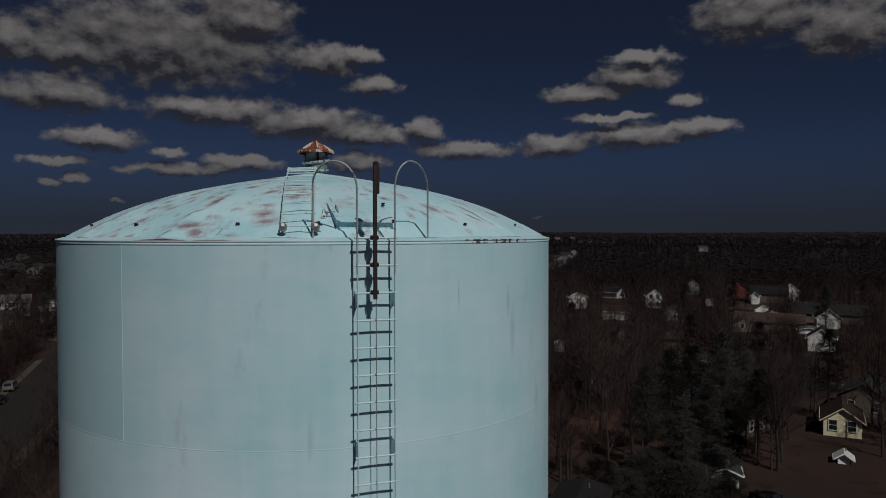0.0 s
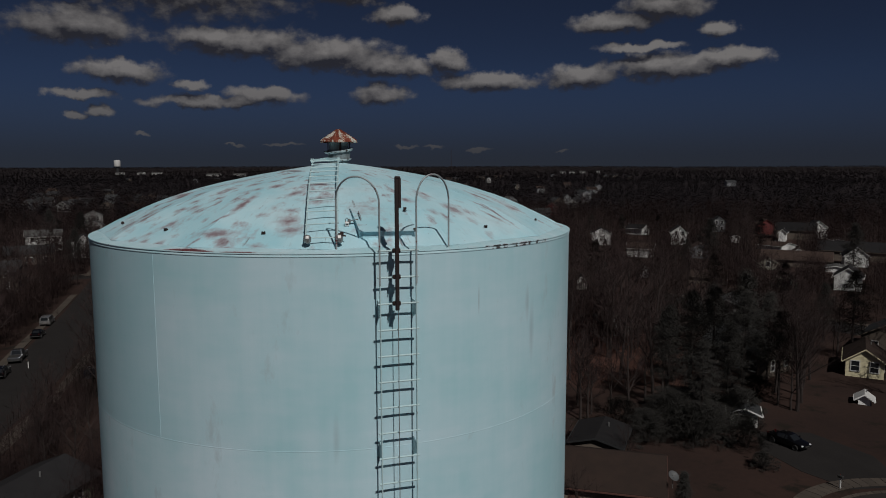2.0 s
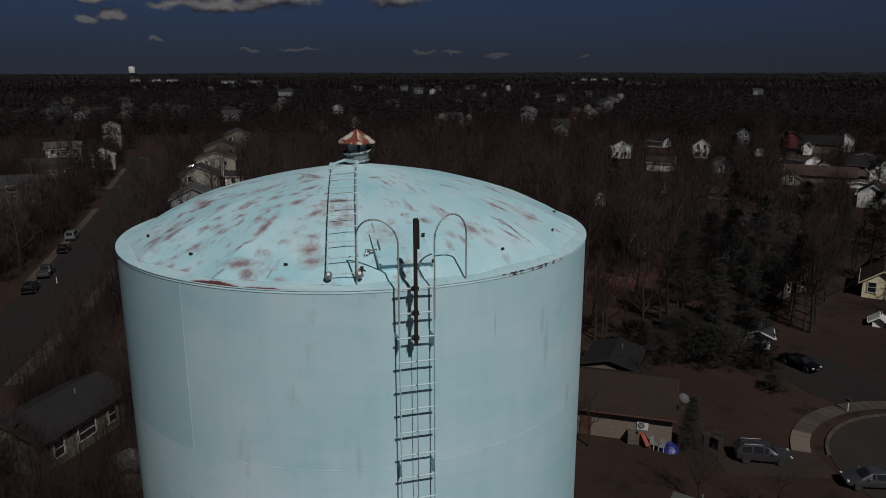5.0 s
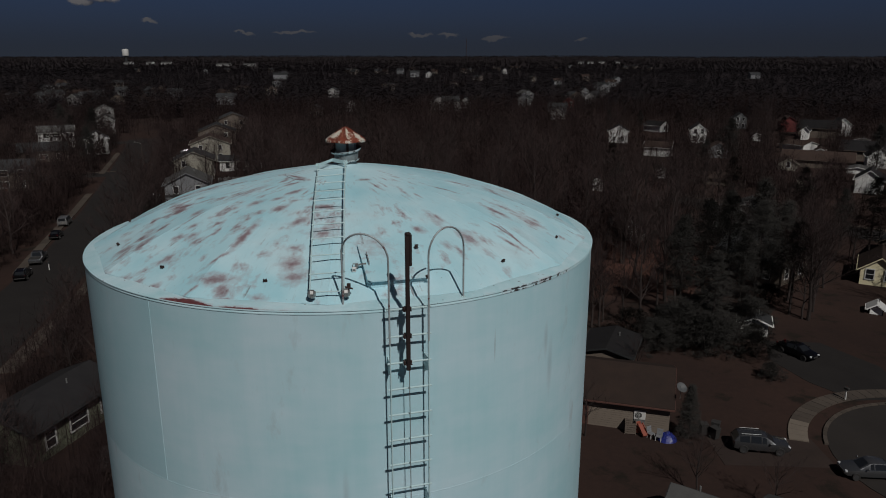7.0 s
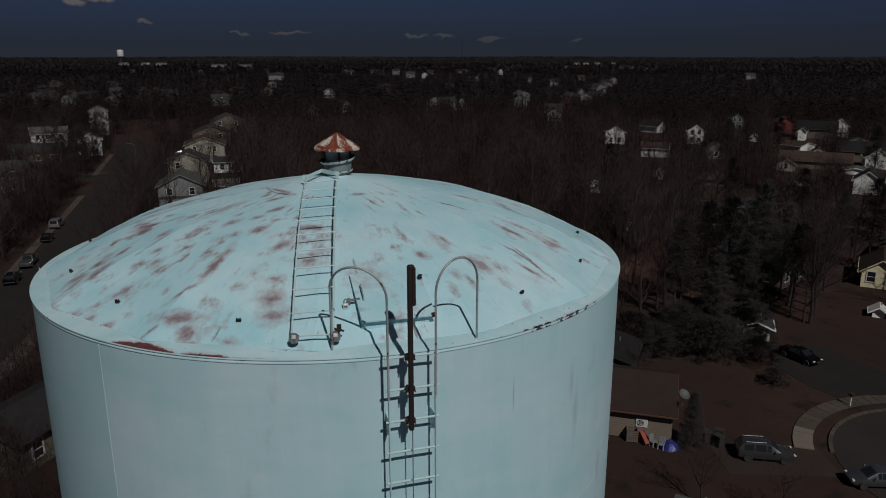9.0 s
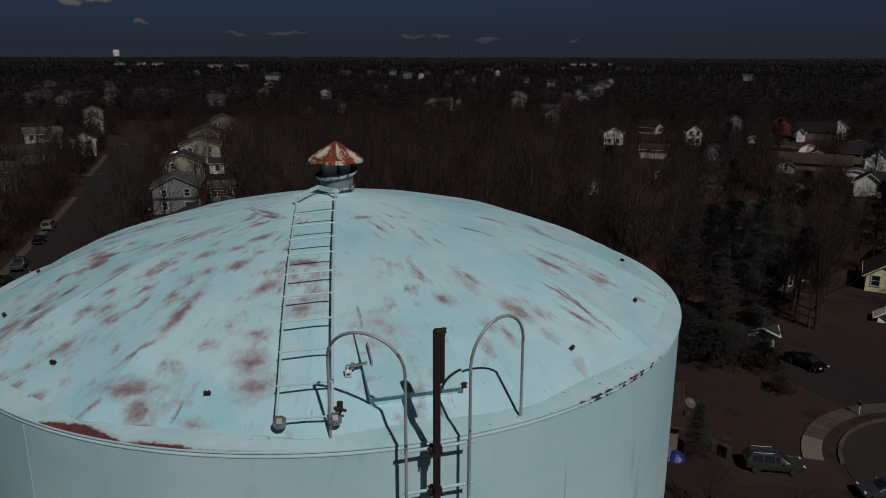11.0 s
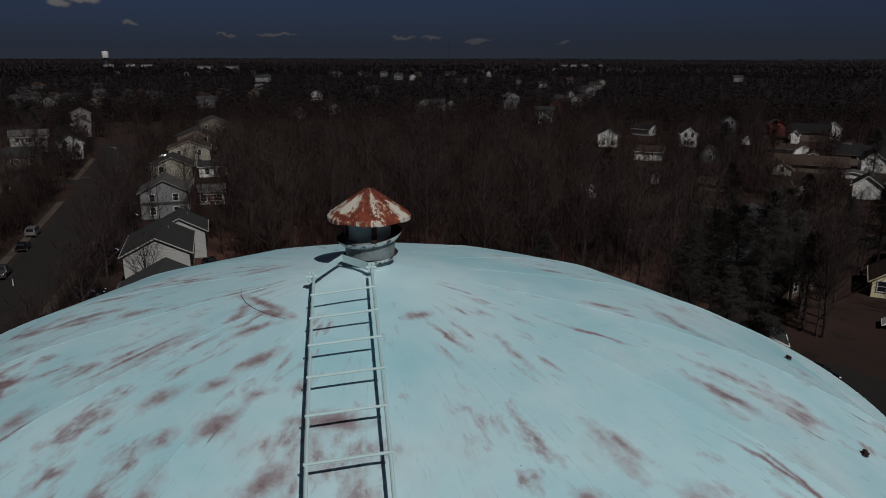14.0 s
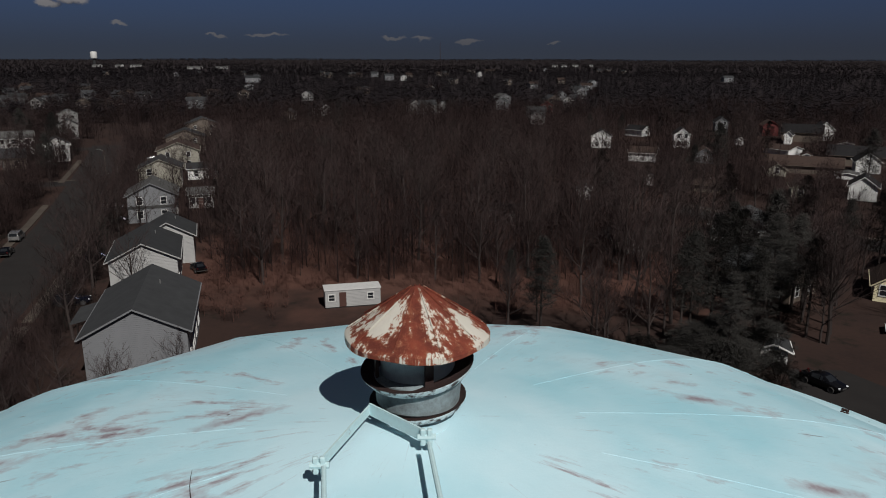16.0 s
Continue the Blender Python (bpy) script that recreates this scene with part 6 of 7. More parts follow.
WHEELS = {0.37: wheel_meshes(0.37), 0.32: wheel_meshes(0.32)}
SHAPES = {  # stations: x, bottom, belt, top, half width, half width of the roof
    "suv": (0.37, [(-2.33, 0.55, 0.95, 1.0, 0.78, 0.70), (-2.25, 0.38, 1.02, 1.08, 0.9, 0.74), (-1.9, 0.34, 1.0, 1.50, 0.93, 0.68), (-1.0, 0.32, 0.98, 1.60, 0.94, 0.68), (-0.05, 0.32, 0.96, 1.58, 0.94, 0.67), (0.35, 0.32, 0.96, 1.48, 0.94, 0.66), (1.05, 0.33, 0.97, 1.03, 0.93, 0.80), (2.05, 0.36, 0.86, 0.90, 0.90, 0.74), (2.32, 0.5, 0.72, 0.75, 0.78, 0.62)]),
    "sedan": (0.32, [(-2.3, 0.5, 0.85, 0.9, 0.72, 0.62), (-2.2, 0.34, 0.92, 0.96, 0.84, 0.7), (-1.55, 0.28, 0.93, 0.98, 0.88, 0.72), (-0.95, 0.28, 0.92, 1.38, 0.89, 0.62), (0.05, 0.28, 0.9, 1.43, 0.89, 0.62), (0.35, 0.28, 0.89, 1.36, 0.89, 0.62), (1.1, 0.28, 0.86, 0.90, 0.88, 0.74), (2.0, 0.32, 0.74, 0.78, 0.84, 0.68), (2.28, 0.45, 0.62, 0.65, 0.70, 0.56)]),
    "van": (0.37, [(-2.5, 0.5, 1.0, 1.1, 0.85, 0.8), (-2.45, 0.36, 1.05, 1.75, 0.93, 0.78), (-1.2, 0.32, 1.05, 1.84, 0.95, 0.78), (0.4, 0.32, 1.03, 1.82, 0.95, 0.77), (0.9, 0.32, 1.02, 1.66, 0.95, 0.74), (1.65, 0.34, 0.99, 1.05, 0.93, 0.8), (2.3, 0.38, 0.84, 0.88, 0.88, 0.72), (2.5, 0.5, 0.7, 0.73, 0.78, 0.62)]),
    "pickup": (0.37, [(-2.75, 0.55, 0.98, 1.02, 0.85, 0.8), (-2.7, 0.45, 1.02, 1.05, 0.93, 0.9), (-0.95, 0.42, 1.04, 1.07, 0.95, 0.9), (-0.75, 0.42, 1.04, 1.75, 0.95, 0.74), (0.45, 0.42, 1.03, 1.78, 0.95, 0.74), (0.75, 0.42, 1.02, 1.64, 0.95, 0.72), (1.35, 0.42, 1.03, 1.08, 0.95, 0.84), (2.5, 0.45, 0.98, 1.02, 0.92, 0.8), (2.7, 0.55, 0.8, 0.82, 0.84, 0.7)]),
}


def car(x, y, rot, kind, paint, label):
    r, st = SHAPES[kind]
    ob = thing("car", label, "car", pose(x, y, 0.045, 0, 0, rot) @ Matrix.Scale(0.93, 4))
    g = Geo()
    for px, zb, zm, zt, wb, wt in st:
        zs = zb + 0.55 * (zm - zb)
        g.v += [(px, -wb * 0.93, zb), (px, -wb, zs), (px, -wb * 0.97, zm), (px, -wt, zt - 0.03), (px, -wt * 0.85, zt), (px, wt * 0.85, zt), (px, wt, zt - 0.03), (px, wb * 0.97, zm), (px, wb, zs), (px, wb * 0.93, zb)]
    n = 10
    for i in range(len(st) - 1):
        g.f += [(i * n + k, i * n + (k + 1) % n, (i + 1) * n + (k + 1) % n, (i + 1) * n + k) for k in range(n)]
    g.f += [tuple(range(n - 1, -1, -1)), tuple(range(len(g.v) - n, len(g.v)))]
    body = part("body", g, paint, ob, smooth=True)
    tall = [i for i, s in enumerate(st) if s[3] - s[2] > 0.3]
    lo, hi = tall[0], tall[-1]

    def pane(corners, push):
        c = sum((Vector(v) for v in corners), Vector()) / 4
        inner = [c + (Vector(v) - c) * 0.86 + Vector(push) for v in corners]
        part("window", Geo().add(inner + [v - Vector(push) * 1.6 for v in inner], [(0, 1, 2, 3), (7, 6, 5, 4), (0, 4, 5, 1), (1, 5, 6, 2), (2, 6, 7, 3), (3, 7, 4, 0)]), PANE, body)

    for i in range(lo, hi):
        a, b = st[i], st[i + 1]
        for s in (-1, 1):
            pane([(a[0], s * a[4] * 0.97, a[2]), (b[0], s * b[4] * 0.97, b[2]), (b[0], s * b[5], b[3] - 0.03), (a[0], s * a[5], a[3] - 0.03)], (0, 0.012 * s, 0.004))
    a, b = st[hi], st[hi + 1]
    pane([(b[0], -b[5] * 0.9, b[3]), (b[0], b[5] * 0.9, b[3]), (a[0], a[5] * 0.9, a[3]), (a[0], -a[5] * 0.9, a[3])], (0.012, 0, 0.012))
    a, b = st[lo], st[lo - 1]
    pane([(b[0], -b[5] * 0.9, b[3]), (b[0], b[5] * 0.9, b[3]), (a[0], a[5] * 0.9, a[3]), (a[0], -a[5] * 0.9, a[3])], (-0.012, 0, 0.012))
    tyre, rim = WHEELS[r]
    for px in (st[0][0] + 0.85, st[-1][0] - 0.88):
        for s in (-1, 1):
            w = part("wheel", tyre, None, ob)
            w.matrix_basis = pose(px, s * 0.86, r, 90 * s if s < 0 else 90, 0, 0) if s < 0 else pose(px, 0.86, r, -90, 0, 0)
            part("rim", rim, None, w)
    e = st[-2]
    for s in (-1, 1):
        part("headlight", Geo().box(0.2, 0.34, 0.14, pose(e[0] + 0.1, s * e[4] * 0.72, e[2] - 0.07, 0, 12, -14 * s), 0.03), LAMP_GLASS, ob)
        part("tail_light", Geo().box(0.1, 0.22, 0.3, pose(st[0][0] + 0.06, s * st[0][4] * 0.9, 0.85), 0.02), TAIL_RED, ob)
        part("mirror", Geo().box(0.12, 0.2, 0.14, pose(st[hi][0] + 0.25, s * 1.02, 1.06), 0.03), paint, ob)
    part("grille", Geo().box(0.05, 0.7, 0.16, pose(st[-1][0] + 0.0, 0, 0.58), 0.01), BLACK, ob)
    part("bumper", Geo().box(0.12, 1.5, 0.16, pose(st[0][0] + 0.02, 0, 0.5), 0.03), BLACK, ob)
    if kind in ("suv", "van"):
        for s in (-0.55, 0.55):
            part("roof_bar", Geo().tube([(-1.7, s, 1.62), (-0.1, s, 1.66)], 0.025, 6), ZINC, ob)
    if kind == "pickup":
        part("load_bed", Geo().box(1.6, 1.5, 0.06, pose(-1.85, 0, 1.08)), BLACK, ob)
    return ob


car(26.6, 41.9, -10, "suv", CAR_GREY, "dark silver estate off-roader parked beside a low house")
car(33.3, 38.2, 176, "sedan", CAR_SILVER, "silver saloon parked on the turning circle")
car(38.4, 61.0, -62, "sedan", CAR_DARK, "dark saloon parked on an asphalt driveway")
car(-69.6, 121.6, 105, "van", CAR_WHITE, "white minivan parked along the street")
car(-66.0, 111.5, 106, "sedan", CAR_DARK, "black saloon parked along the street")
car(-61.0, 96.5, 107, "pickup", CAR_SILVER, "silver pickup truck parked along the street")
car(-58.6, 88.0, 108, "suv", CAR_DARK, "black off-roader parked along the street")
car(-63.8, 147.4, 15, "sedan", CAR_WHITE, "white saloon parked on a driveway")
car(-57.0, 134.8, 15, "sedan", CAR_DARK, "dark saloon on a driveway")
car(-76.3, 194.3, 15, "suv", CAR_DARK, "dark off-roader on a driveway")
car(-50.0, 108.4, 15, "sedan", CAR_BLUE, "dark blue saloon on a driveway")
car(-44.5, 87.0, 15, "suv", CAR_BLUE, "dark blue off-roader beside a lawn")
car(-81.5, 222.5, 20, "sedan", CAR_WHITE, "white saloon near a cream house")
car(-33.0, 102.0, 120, "sedan", CAR_DARK, "dark saloon behind a white house")
car(63, 129.5, -52, "sedan", CAR_WHITE, "white saloon on the far street")


# ---- trees ----
def limb(g, a, b, r0, r1, n=4):
    """A tapered straight piece of wood."""
    d = (b - a).normalized()
    s = d.orthogonal().normalized()
    u = d.cross(s)
    k0 = len(g.v)
    for p, r in ((a, r0), (b, r1)):
        for k in range(n):
            t = 2 * math.pi * k / n
            g.v.append(tuple(p + (s * math.cos(t) + u * math.sin(t)) * r))
    g.f += [(k0 + k, k0 + (k + 1) % n, k0 + n + (k + 1) % n, k0 + n + k) for k in range(n)]


def sprig(g, a, b, w, rd):
    """A twig: a thin blade with a fork."""
    d = b - a
    s = d.cross(Vector((rd.uniform(-1, 1), rd.uniform(-1, 1), rd.uniform(-1, 1)))).normalized() * w
    k0 = len(g.v)
    g.v += [tuple(a - s), tuple(a + s), tuple(b)]
    g.f.append((k0, k0 + 1, k0 + 2))
    c = a + d * rd.uniform(0.3, 0.6)
    e = c + (d * 0.5 + s.normalized() * d.length * rd.uniform(-0.35, 0.35))
    k0 = len(g.v)
    g.v += [tuple(c - s * 0.6), tuple(c + s * 0.6), tuple(e)]
    g.f.append((k0, k0 + 1, k0 + 2))


def bare_tree(seed, h, limbs=11, subs=7, twigs=9, spread=0.42, w=0.022):
    rd = random.Random(seed)
    trunk, crown = Geo(), Geo()
    pts = [Vector((0, 0, -0.2))]
    for k in range(1, 8):
        pts.append(Vector((pts[-1].x + rd.uniform(-1, 1) * h * 0.012, pts[-1].y + rd.uniform(-1, 1) * h * 0.012, h * 0.88 * k / 7)))
    radius = [h * 0.017 * (1 - 0.9 * k / 7) for k in range(8)]
    trunk.tube(pts, radius, 7)
    for i in range(limbs):
        f = 0.24 + 0.66 * (i + rd.random()) / limbs
        j = min(int(f * 7), 6)
        a = pts[j].lerp(pts[j + 1], f * 7 - j)
        az, steep = i * 2.4 + rd.uniform(-0.5, 0.5), rd.uniform(0.35, 0.8) + 0.3 * f
        d = Vector((math.cos(az) * math.cos(steep), math.sin(az) * math.cos(steep), math.sin(steep)))
        length = h * spread * (1.15 - 0.75 * f) * rd.uniform(0.8, 1.2)
        line, r0 = [a], h * 0.0075 * (1.2 - f)
        for k in range(3):
            d = (d + Vector((rd.uniform(-0.25, 0.25), rd.uniform(-0.25, 0.25), rd.uniform(0.0, 0.3)))).normalized()
            line.append(line[-1] + d * length / 3)
            limb(trunk, line[k], line[k + 1], r0 * (1 - 0.3 * k), r0 * (0.7 - 0.3 * k), 4)
        for q in range(subs):
            s = (q + 0.6) / subs * 3
            k = min(int(s), 2)
            b = line[k].lerp(line[k + 1], s - k)
            e = (d + Vector((rd.uniform(-0.9, 0.9), rd.uniform(-0.9, 0.9), rd.uniform(-0.1, 0.6)))).normalized()
            ln = length * rd.uniform(0.3, 0.5)
            c = b + e * ln
            limb(crown, b, c, r0 * 0.35, r0 * 0.12, 3)
            for v in range(twigs):
                p0 = b.lerp(c, 0.25 + 0.75 * (v + rd.random()) / twigs)
                tip = p0 + (e * 0.7 + Vector((rd.uniform(-1, 1), rd.uniform(-1, 1), rd.uniform(-0.3, 0.9)))).normalized() * ln * rd.uniform(0.35, 0.75)
                sprig(crown, p0, tip, w, rd)
    return trunk, crown


def pine(seed, h, clumps=210, cone=False):
    rd = random.Random(seed)
    trunk, crown = Geo(), Geo()
    trunk.tube([(0, 0, -0.2), (0.1, 0, h * 0.5), (0, 0.1, h * 0.97)], [h * 0.014, h * 0.010, h * 0.002], 7)
    for i in range(clumps):
        f = rd.random() ** 0.8
        if cone:
            z, reach = h * (0.04 + 0.94 * f), h * 0.26 * (1 - f) ** 0.9 + 0.06
        else:
            z, reach = h * (0.28 + 0.7 * f), h * 0.21 * math.sin(math.pi * min(0.18 + 0.85 * f, 1)) ** 0.8 * rd.uniform(0.5, 1.15) + 0.2
        az = rd.uniform(0, 2 * math.pi)
        rr = reach * (rd.random() ** 0.5)
        c = Vector((rr * math.cos(az), rr * math.sin(az), z - rr * 0.15))
        if i % 5 == 0 and not cone:
            limb(trunk, Vector((0, 0, z - 0.2)), c, h * 0.003, h * 0.001, 3)
        size = (0.055 if cone else 0.05) * h * rd.uniform(0.6, 1.2)
        for k in range(30):
            d = Vector((rd.gauss(0, 1), rd.gauss(0, 1), rd.gauss(0.1, 0.6))).normalized()
            s = d.orthogonal().normalized() * size * 0.042
            p = c + Vector((rd.uniform(-1, 1), rd.uniform(-1, 1), rd.uniform(-0.6, 0.6))) * size * 0.75
            k0 = len(crown.v)
            crown.v += [tuple(p - s), tuple(p + s), tuple(p + d * size * 0.85)]
            crown.f.append((k0, k0 + 1, k0 + 2))
    return trunk, crown


def low_bush(seed, h, clumps=330):
    """A broad bush whose boughs reach the ground."""
    rd = random.Random(seed)
    trunk, crown = Geo(), Geo()
    for k in range(6):
        a = rd.uniform(0, 6.28)
        trunk.tube([(0, 0, -0.2), (0.5 * math.cos(a), 0.5 * math.sin(a), h * 0.4), (1.1 * math.cos(a), 1.1 * math.sin(a), h * 0.8)], [0.07, 0.05, 0.02], 5)
    for i in range(clumps):
        az, u = rd.uniform(0, 2 * math.pi), rd.random()
        lump = 1 + 0.28 * math.sin(3 * az + seed) + 0.15 * math.sin(7 * az)
        rr, z = h * 0.85 * lump * rd.random() ** 0.4 * math.cos(u * 1.4), h * (0.05 + 0.9 * math.sin(u * 1.45)) * rd.uniform(0.75, 1.05)
        c = Vector((rr * math.cos(az), rr * math.sin(az), z))
        for k in range(30):
            d = Vector((rd.gauss(0, 1), rd.gauss(0, 1), rd.gauss(0.2, 0.7))).normalized()
            s = d.orthogonal().normalized() * 0.02
            p = c + Vector((rd.uniform(-1, 1), rd.uniform(-1, 1), rd.uniform(-0.6, 0.6))) * 0.3
            k0 = len(crown.v)
            crown.v += [tuple(p - s), tuple(p + s), tuple(p + d * rd.uniform(0.2, 0.45))]
            crown.f.append((k0, k0 + 1, k0 + 2))
    return trunk, crown


def model(name, geos, mats, label, category, group):
    """Meshes of one kind of tree, to be planted again and again."""
    return name, mesh_of("trunk", geos[0], mats[0], True), mesh_of("crown", geos[1], mats[1]), label, category, group


def plant(kind, x, y, size=1.0, turn=0.0, label=""):
    name, tm, cm, lab, cat, grp = kind
    ob = thing(name, label or lab, cat, pose(x, y, hill(x, y), 0, 0, turn) @ Matrix.Scale(size, 4), group=grp)
    part("trunk", tm, None, ob)
    part("crown", cm, None, ob)
    return ob


BARE = [model("tree", bare_tree(20 + k, 15 + k, 11 + k % 3, 7, 9), (BARK, TWIGS), "leafless grey-brown tree of the winter woods", "tree", "bare trees of the woods") for k in range(5)]
YARD = [model("tree", bare_tree(50 + k, 10, 13, 6, 8, 0.55, 0.014), (BARK, TWIGS), "spreading leafless yard tree with grey bark", "tree", "bare yard trees") for k in range(3)]
PINES = [model("pine_tree", pine(70 + k, 17 + k, 230), (BARK, NEEDLES), "dark green pine with a ragged crown", "pine tree", "pines beside the lawns") for k in range(3)]
CONE = model("evergreen", pine(90, 4.6, 420, True), (BARK, NEEDLES), "narrow dark evergreen against a tan wall", "evergreen", "")
BUSH = [model("bush", low_bush(110 + k, 3.6), (BARK, NEEDLES), "broad dark evergreen bush spreading to the lawn", "bush", "broad evergreen bushes") for k in range(2)]
SHRUB = model("shrub", pine(95, 2.2, 150, True), (BARK, NEEDLES), "low dark evergreen shrub", "shrub", "evergreen shrubs")

plant(CONE, 21.4, 43.6, 1.05)
plant(CONE, 11.8, 91.5, 1.25, 40, "dark evergreen at the edge of the woods")
for x, y, s in ((-36.4, 86.6, 1.0), (-33.2, 60.3, 0.66), (-23.6, 63.4, 0.5), (-51.0, 128.6, 0.95), (-57.8, 168.2, 1.1), (-63.5, 197, 1.0), (-106, 215, 1.0), (-112, 206, 0.8), (60.5, 243, 1.0), (95.5, 253, 1.2), (98, 149, 0.9), (148, 262, 0.9), (82, 155, 0.8), (12.2, 51.0, 0.75), (13.0, 44.0, 0.5), (24.2, 33.8, 0.45), (19.5, 35.6, 0.5), (60.2, 76.2, 0.9), (-66, 232, 1.1), (-88, 236, 1.0), (-58.5, 62, 0.9), (20.4, 56.2, 0.4)):
    plant(YARD[int(x * 7) % 3], x, y, s, x * 37 % 360)
for x, y, s in ((-112, 217, 1.0), (-99.5, 221, 1.3), (150.8, 264.6, 1.4), (18.2, 53.5, 0.6)):
    plant(SHRUB, x, y, s, x * 53 % 360)

for x, y, s in ((40.5, 77.5, 0.75), (43.2, 73.6, 0.7), (45.4, 81.6, 0.7), (42.5, 82.5, 0.85), (36.5, 72.5, 0.6), (31.0, 66.0, 0.6), (38.0, 81.0, 0.8), (34.0, 78.0, 0.8), (29.5, 73.0, 0.7)):
    plant(PINES[int(x * 3) % 3], x, y, s, x * 71 % 360)
for x, y, s in ((-45.0, 94.0, 0.75), (-49.5, 100.5, 0.6), (-50.5, 117.0, 0.8), (-54.5, 122.0, 0.75), (-60.0, 141.0, 0.7), (-66.5, 158.0, 0.7), (-72.0, 171.0, 0.7), (-64.5, 88.0, 0.6), (-75.5, 112.0, 0.8), (-79.0, 128.5, 0.6), (-86.0, 152.0, 0.7), (-39.0, 75.0, 0.6), (-41.0, 66.5, 0.5), (-67.5, 101.0, 0.7)):
    plant(BARE[int(-x) % 5], x, y, s, x * 71 % 360)
for x, y, s in ((46.5, 74.5, 0.6), (48.0, 77.5, 0.7), (45.2, 78.6, 0.65), (49.6, 80.4, 0.6), (50.8, 84.2, 0.7), (47.5, 83.0, 0.75), (52.2, 87.0, 0.7), (44.0, 72.0, 0.5), (65.5, 80.0, 0.6), (67.5, 85.0, 0.7), (69.0, 90.0, 0.7)):
    plant(BARE[int(x * 3) % 5], x, y, s, x * 71 % 360)
for x, y, s in ((24.0, 62.5, 0.95), (26.6, 64.6, 1.1), (29.2, 62.4, 1.15), (31.6, 64.2, 1.0), (28.0, 67.0, 1.2), (33.8, 60.4, 0.8), (34.0, 66.5, 1.1), (22.0, 66.0, 1.0), (31.5, 69.0, 1.2), (36.6, 69.5, 1.0), (42.0, 77.0, 0.8), (33.2, 55.4, 0.45), (36.0, 66.0, 0.45)):
    plant(BUSH[int(x * 3) % 2], x, y, s, x * 91 % 360)
for x, y, s in ((-49.0, 104.0, 1.25), (-52.5, 113.0, 1.3), (-55.0, 125.5, 1.2), (-60.5, 137.0, 1.3), (-47.0, 91.0, 1.15), (-64.0, 162.0, 1.2), (-69.5, 152.5, 1.1), (-74.0, 178.0, 1.2), (-72.5, 104.0, 1.2), (-78.0, 120.0, 1.25), (-83.5, 140.0, 1.2)):
    plant(YARD[int(-x) % 3], x, y, s, x * 37 % 360)
rd = random.Random(5)
YELLOW = [h for h in HOUSES if abs(h[0] - 62.4) < 0.01 and abs(h[1] - 88.4) < 0.01]


def line_gap(x, y, line):
    best = 1e9
    p = Vector((x, y))
    for a, b in zip(line, line[1:]):
        a, b = Vector(a), Vector(b)
        t = max(0.0, min(1.0, (p - a).dot(b - a) / (b - a).length_squared))
        best = min(best, (p - a - (b - a) * t).length)
    return best


def in_sight(x, y):
    """On the open lawns before the sunlit gables."""
    for hx, hy, hr in HOUSES[FIRST_OPEN:LAST_OPEN] + YELLOW + [(-63.8, 149.0, 4.0)]:
        d = math.hypot(hx, hy + 5)
        ux, uy = hx / d, (hy + 5) / d
        back = (hx - x) * ux + (hy - y) * uy
        if -1 < back < (22 if hy < 120 else 64 if hy > 280 else 30) and abs((hx - x) * uy - (hy - y) * ux) < hr * 0.75:
            return True
    return False


def clear(x, y, gap=1.5):
    if math.hypot(x, y) < 9 or any(math.hypot(x - hx, y - hy) < hr + gap for hx, hy, hr in HOUSES):
        return False
    if in_sight(x, y):
        return False
    return all(line_gap(x, y, s) > 7.5 for s in (STREET, SIDE_STREET, TOP_STREET, RIGHT_STREET, LANE)) and math.hypot(x - 42.2, y - 39.6) > 14.5 and math.hypot(x + 9, y - 88) > 6


def in_woods(x, y):
    if y < 93 or y > 385:
        return False
    return -19 - 0.3 * (y - 65) < x < 32 + 0.13 * (y - 93)


count = 0
while count < 115:  # the woods behind the tank
    y = 95 + 130 * rd.random() ** 1.3
    x = rd.uniform(-55, 60)
    if in_woods(x, y) and clear(x, y):
        plant(BARE[rd.randrange(5)], x, y, rd.uniform(0.62, 1.0), rd.uniform(0, 360))
        count += 1
count = 0
while count < 62:  # pines and bare trees between the turning circle and the far street
    x, y = rd.uniform(26, 74), rd.uniform(62, 150)
    if clear(x, y, 0.5) and not (33 < x < 46 and y < 70) and not (46 < x < 64 and y < 76) and y > 84 - 0.62 * (x - 22):
        plant(PINES[rd.randrange(3)] if rd.random() < 0.26 else BARE[rd.randrange(5)], x, y, rd.uniform(0.5, 0.85), rd.uniform(0, 360))
        count += 1
count = 0
while count < 15:  # behind the low house
    x, y = rd.uniform(8, 30), rd.uniform(66, 95)
    if clear(x, y, 0.5):
        plant(PINES[rd.randrange(3)] if rd.random() < 0.08 else BARE[rd.randrange(5)], x, y, rd.uniform(0.4, 0.75), rd.uniform(0, 360))
        count += 1
count = 0
while count < 30:  # scrub under the tank
    x, y = rd.uniform(-46, -14), rd.uniform(14, 58)
    if clear(x, y, 0.3) and x < -12 - 0.2 * y and not (-28 < x < -17 and 28 < y < 46):
        plant(YARD[rd.randrange(3)], x, y, rd.uniform(0.45, 0.9), rd.uniform(0, 360))
        count += 1
count = 0
while count < 45:  # gardens across the street
    x, y = rd.uniform(-190, -66), rd.uniform(85, 300)
    if clear(x, y, 1.0) and x < -52 - 0.2 * y:
        plant(BARE[rd.randrange(5)] if rd.random() < 0.8 else PINES[rd.randrange(3)], x, y, rd.uniform(0.45, 0.8), rd.uniform(0, 360))
        count += 1
count = 0
